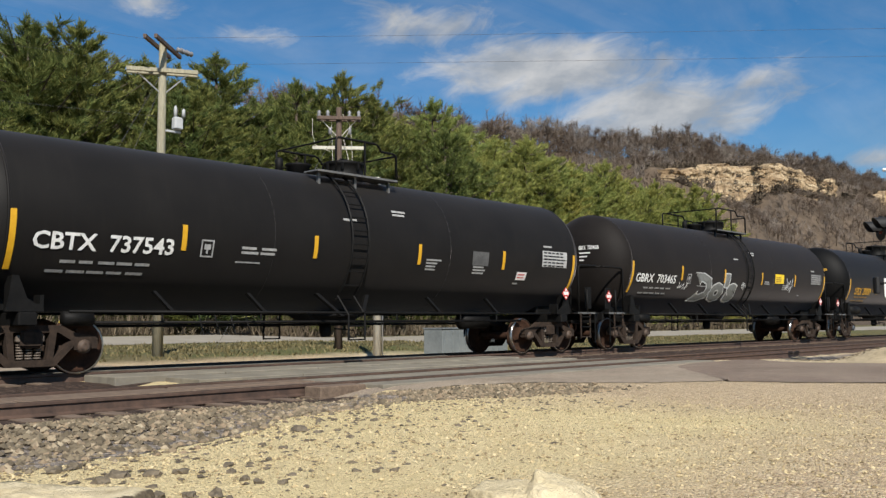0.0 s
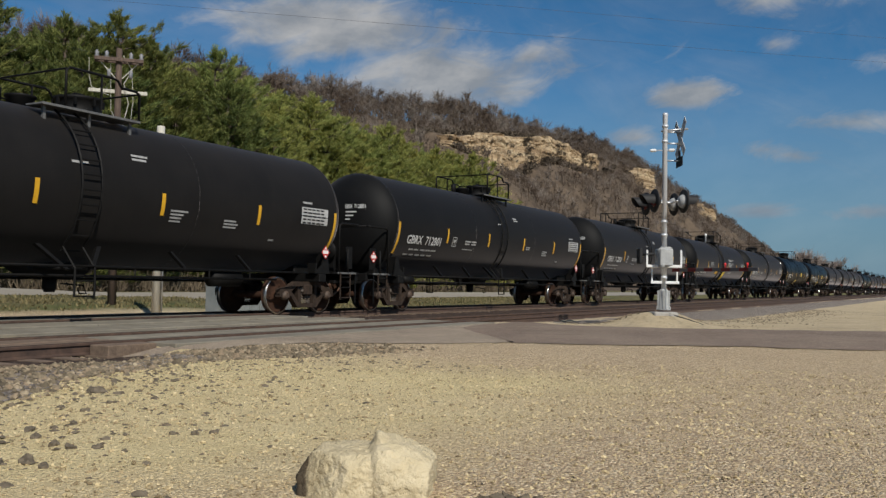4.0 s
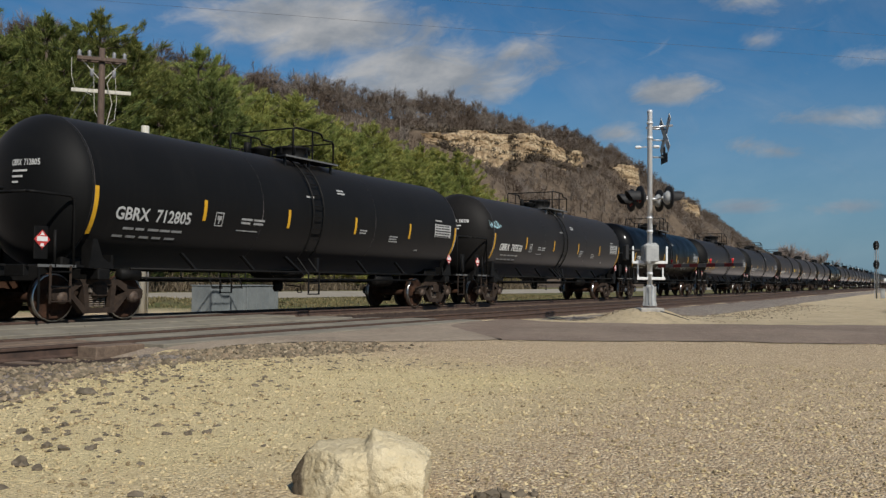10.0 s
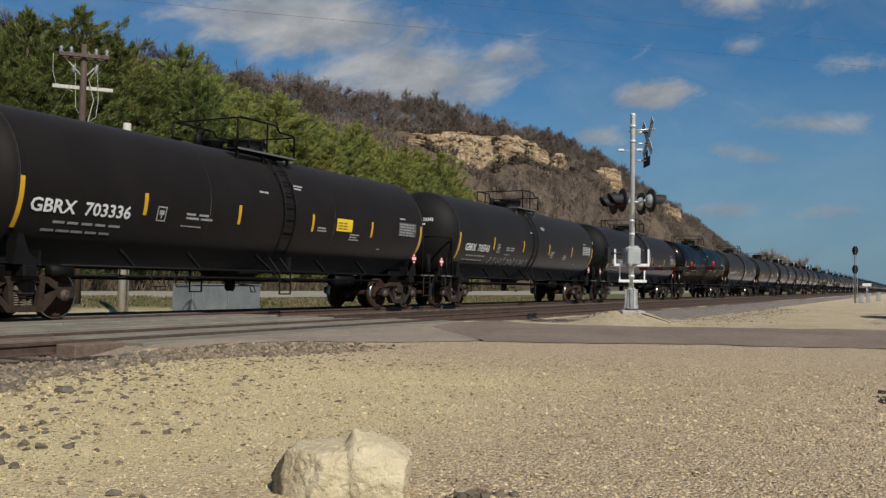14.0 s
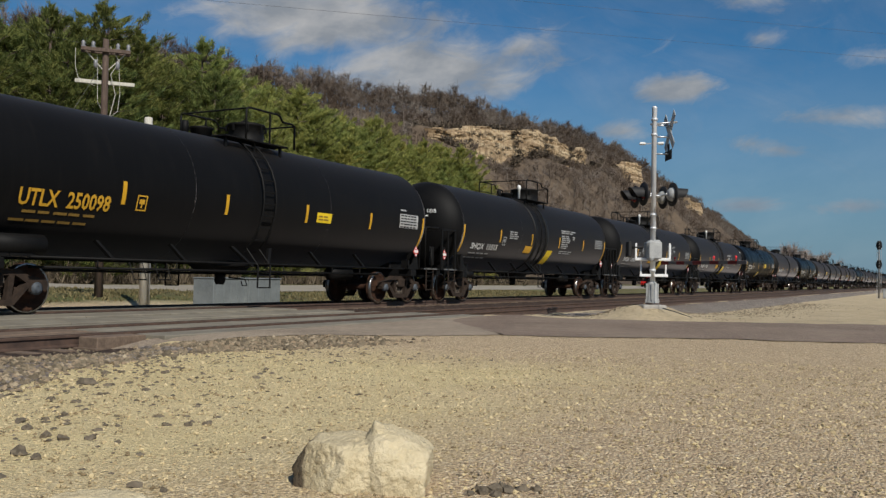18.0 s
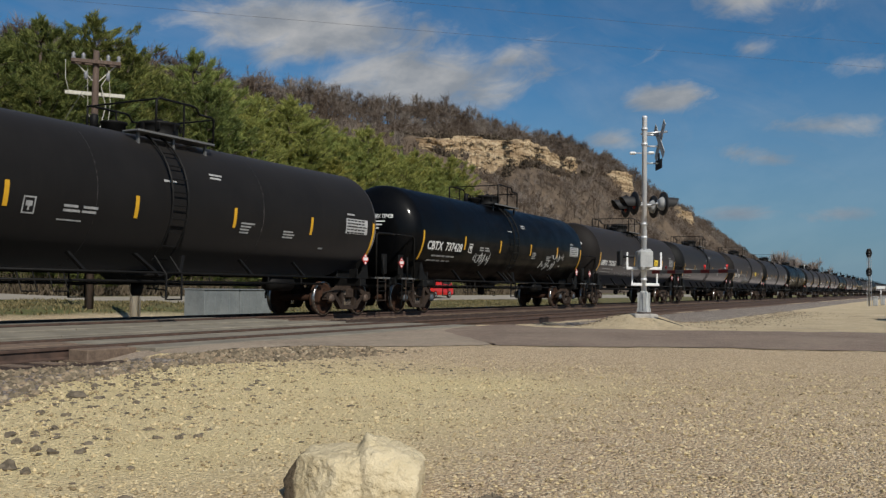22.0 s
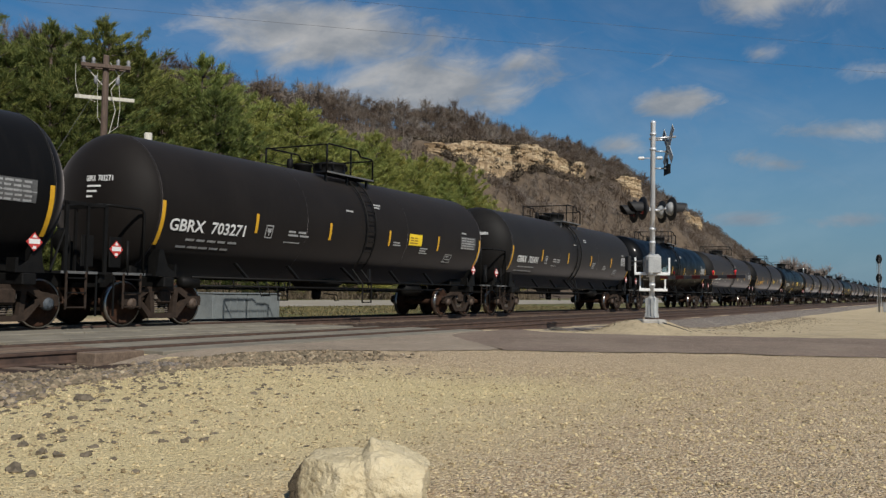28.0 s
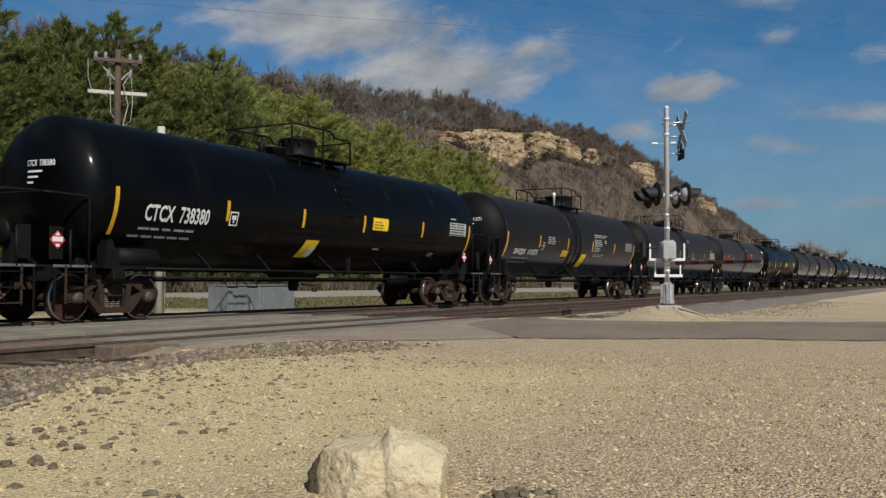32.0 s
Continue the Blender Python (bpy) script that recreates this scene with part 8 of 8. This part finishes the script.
c = m.mix(m.ramp(blot, (0.54, 0.0), (0.70, 0.7)), c, (0.19, 0.135, 0.085))
m.color(c).bump(m.noise(w, 0.9, 6, 0.7), 0.9, 0.6)
M["cliff"] = m.mat


def cliff(x0, x1, seed, label):
    """A rock face of courses and buttresses: each course stands at its own depth, with open joints and shadowed undercuts."""
    rng = np.random.default_rng(seed)
    nx, nz = int((x1 - x0) / 0.5), 40
    xs = np.linspace(x0, x1, nx)
    lo, hi = land(xs, np.full(nx, 179.0)) - 1.5, land(xs, np.full(nx, 185.5)) + 0.3
    steps = rng.random(nx // 9 + 2)[np.arange(nx) // 9]
    hi = hi + 2.4 * (steps - 0.6) + 0.9 * np.sin(xs * 0.09)
    depth = np.zeros((nx, nz))
    k = 0
    while k < nz:                                        # courses run level through the whole face
        tall = int(rng.integers(2, 7))
        course = rng.uniform(-0.9, 0.9)
        i = 0
        while i < nx:
            n = int(rng.integers(4, 20))
            depth[i:i + n, k:k + tall] += course * 0.6 + rng.uniform(-0.5, 0.5)
            if rng.random() < 0.35:
                depth[min(i + n - 1, nx - 1), k:k + tall] += 1.3
            i += n
        depth[:, k] += 0.6 * (rng.random() < 0.5)        # the undercut below a course
        k += tall
    i = 0
    while i < nx:                                        # tall buttresses between open joints
        n = int(rng.integers(8, 34))
        depth[i:i + n, :] += rng.uniform(-1.6, 1.2)
        depth[min(i + n - 1, nx - 1), :] += 1.4
        i += n
    swell = 1.4 * np.sin(xs * 0.045 + seed) + 0.9 * np.sin(xs * 0.13 + 1.0) - 0.8
    V = np.zeros((nx, nz, 3))
    for j in range(nz):
        f = j / (nz - 1)
        inner = 1 if 0 < j < nz - 1 else 0.3
        V[:, j, 0] = xs + rng.uniform(-0.12, 0.12, nx)
        V[:, j, 1] = 179.2 + 1.6 * f + (depth[:, j] + swell) * inner + rng.uniform(-0.2, 0.2, nx)
        V[:, j, 2] = lo + (hi - lo) * (f + (rng.uniform(-0.008, 0.008, nx) if 0 < j < nz - 1 else 0))
    V[:, :, 1] += (7.0 * (1 - sstep(0, 5, xs - x0)) + 7.0 * (1 - sstep(0, 7, x1 - xs)))[:, None]
    V[:, -1, 1] += 3.5
    i, j = np.meshgrid(np.arange(nx - 1), np.arange(nz - 1), indexing="ij")
    a = (i * nz + j).ravel()
    ob = link("cliff", V.reshape(-1, 3).tolist(), np.stack([a, a + nz, a + nz + 1, a + 1], 1).tolist(), M["cliff"])
    return tagged(ob, label, "cliff", kind="structure")


cliff(318, 512, 3, "pale tan layered sandstone cliff below the ridge")
cliff(581, 620, 8, "small tan sandstone outcrop below the ridge")
cliff(750, 804, 12, "broken brown sandstone outcrop on the slope")


# scrub along the cliff's brow and on its ledges
rr = random.Random(41)
m = Nodes("cliff_shrub", 0.9, spec=0.1)
m.color(m.ramp(m.island(), (0.0, (0.034, 0.027, 0.020)), (0.5, (0.075, 0.060, 0.044)), (1.0, (0.130, 0.103, 0.076))))
M["shrub"] = m.mat
vs, fs = [], []


def shrub(x, y, z, r):
    for _ in range(70):
        c = Vector((rr.gauss(0, 0.5), rr.gauss(0, 0.5), abs(rr.gauss(0.4, 0.4)))) * r + Vector((x, y, z))
        n = len(vs)
        for _ in range(3):
            vs.append(tuple(c + Vector((rr.gauss(0, 0.2), rr.gauss(0, 0.2), rr.gauss(0.1, 0.24))) * r))
        fs.append((n, n + 1, n + 2))


for _ in range(200):
    x = rr.uniform(316, 528)
    shrub(x, 187.6 + rr.gauss(0, 0.8), float(land(x, 187.6)) - 0.2, rr.uniform(1.0, 2.2))
for x in (352, 399, 402, 436, 440, 443, 472, 475, 489):
    lo, hi = float(land(x, 181)), float(land(x, 185.5))
    for f in (0.15, 0.5, 0.8):
        shrub(x + rr.gauss(0, 0.6), 177.0 + f, lo + (hi - lo) * f, rr.uniform(1.0, 2.0))
for _ in range(150):
    x, f = rr.uniform(318, 540), rr.random()
    if rr.random() < 0.62:
        shrub(x, 174.0, float(land(x, 174.0)) + 0.5, rr.uniform(1.2, 3.0))
    else:
        lo, hi = float(land(x, 181)), float(land(x, 185.5))
        shrub(x, 177.8 + 2 * f, lo + (hi - lo) * f, rr.uniform(0.5, 1.4))
for _ in range(24):
    x = rr.uniform(572, 628)
    shrub(x, 186 + rr.gauss(0, 1.0), float(land(x, 187)) - 0.3, rr.uniform(1.0, 2.2))
tagged(link("cliff_shrubs", vs, fs, M["shrub"]), "dark scrub along the cliff's brow and ledges", "shrubs", kind="stuff")


# ---------------------------------------------------------------- what moves
RED_X, RED_SPEED = 70.0, 18.0


def motions():
    """The train rolls past at an even speed; wheels turn while their car is near. A red car follows it along the highway."""
    walk(red_car, [(t, pose(RED_X - RED_SPEED * (t - 22.5), 42.0, float(land(60.0, 42.0)) + 0.06, 0, 0, 180)) for t in range(0, 33, 4)])
    step = radians(88.0)
    for s0, kind, mark, number, car in train:
        walk(car, [(t, pose(s0 + 7.575 - SPEED * t, FAR_RAIL + 0.7525, FAR_TOP)) for t in range(0, 33)])
        t_in, t_out = (s0 - 60) / SPEED, (s0 + 24) / SPEED
        f0, f1 = max(0, int(t_in * FPS)), min(32 * FPS, int(t_out * FPS))
        if f1 - f0 < 6:
            continue
        for tr in [c for c in car.children if c.name.startswith("truck")]:
            for w in [c for c in tr.children if c.name.startswith("wheelset")]:
                x = w.location.x
                rows = [] if f0 == 0 else [(0.0, pose(x, 0, RW))]
                for f in range(f0, f1 + 1):
                    rows.append((f / FPS, pose(x, 0, RW, 0, -math.degrees(step) * (f - f0), 0)))
                if f1 < 32 * FPS:
                    rows.append((32.0, rows[-1][1]))
                walk(w, rows)


motions()
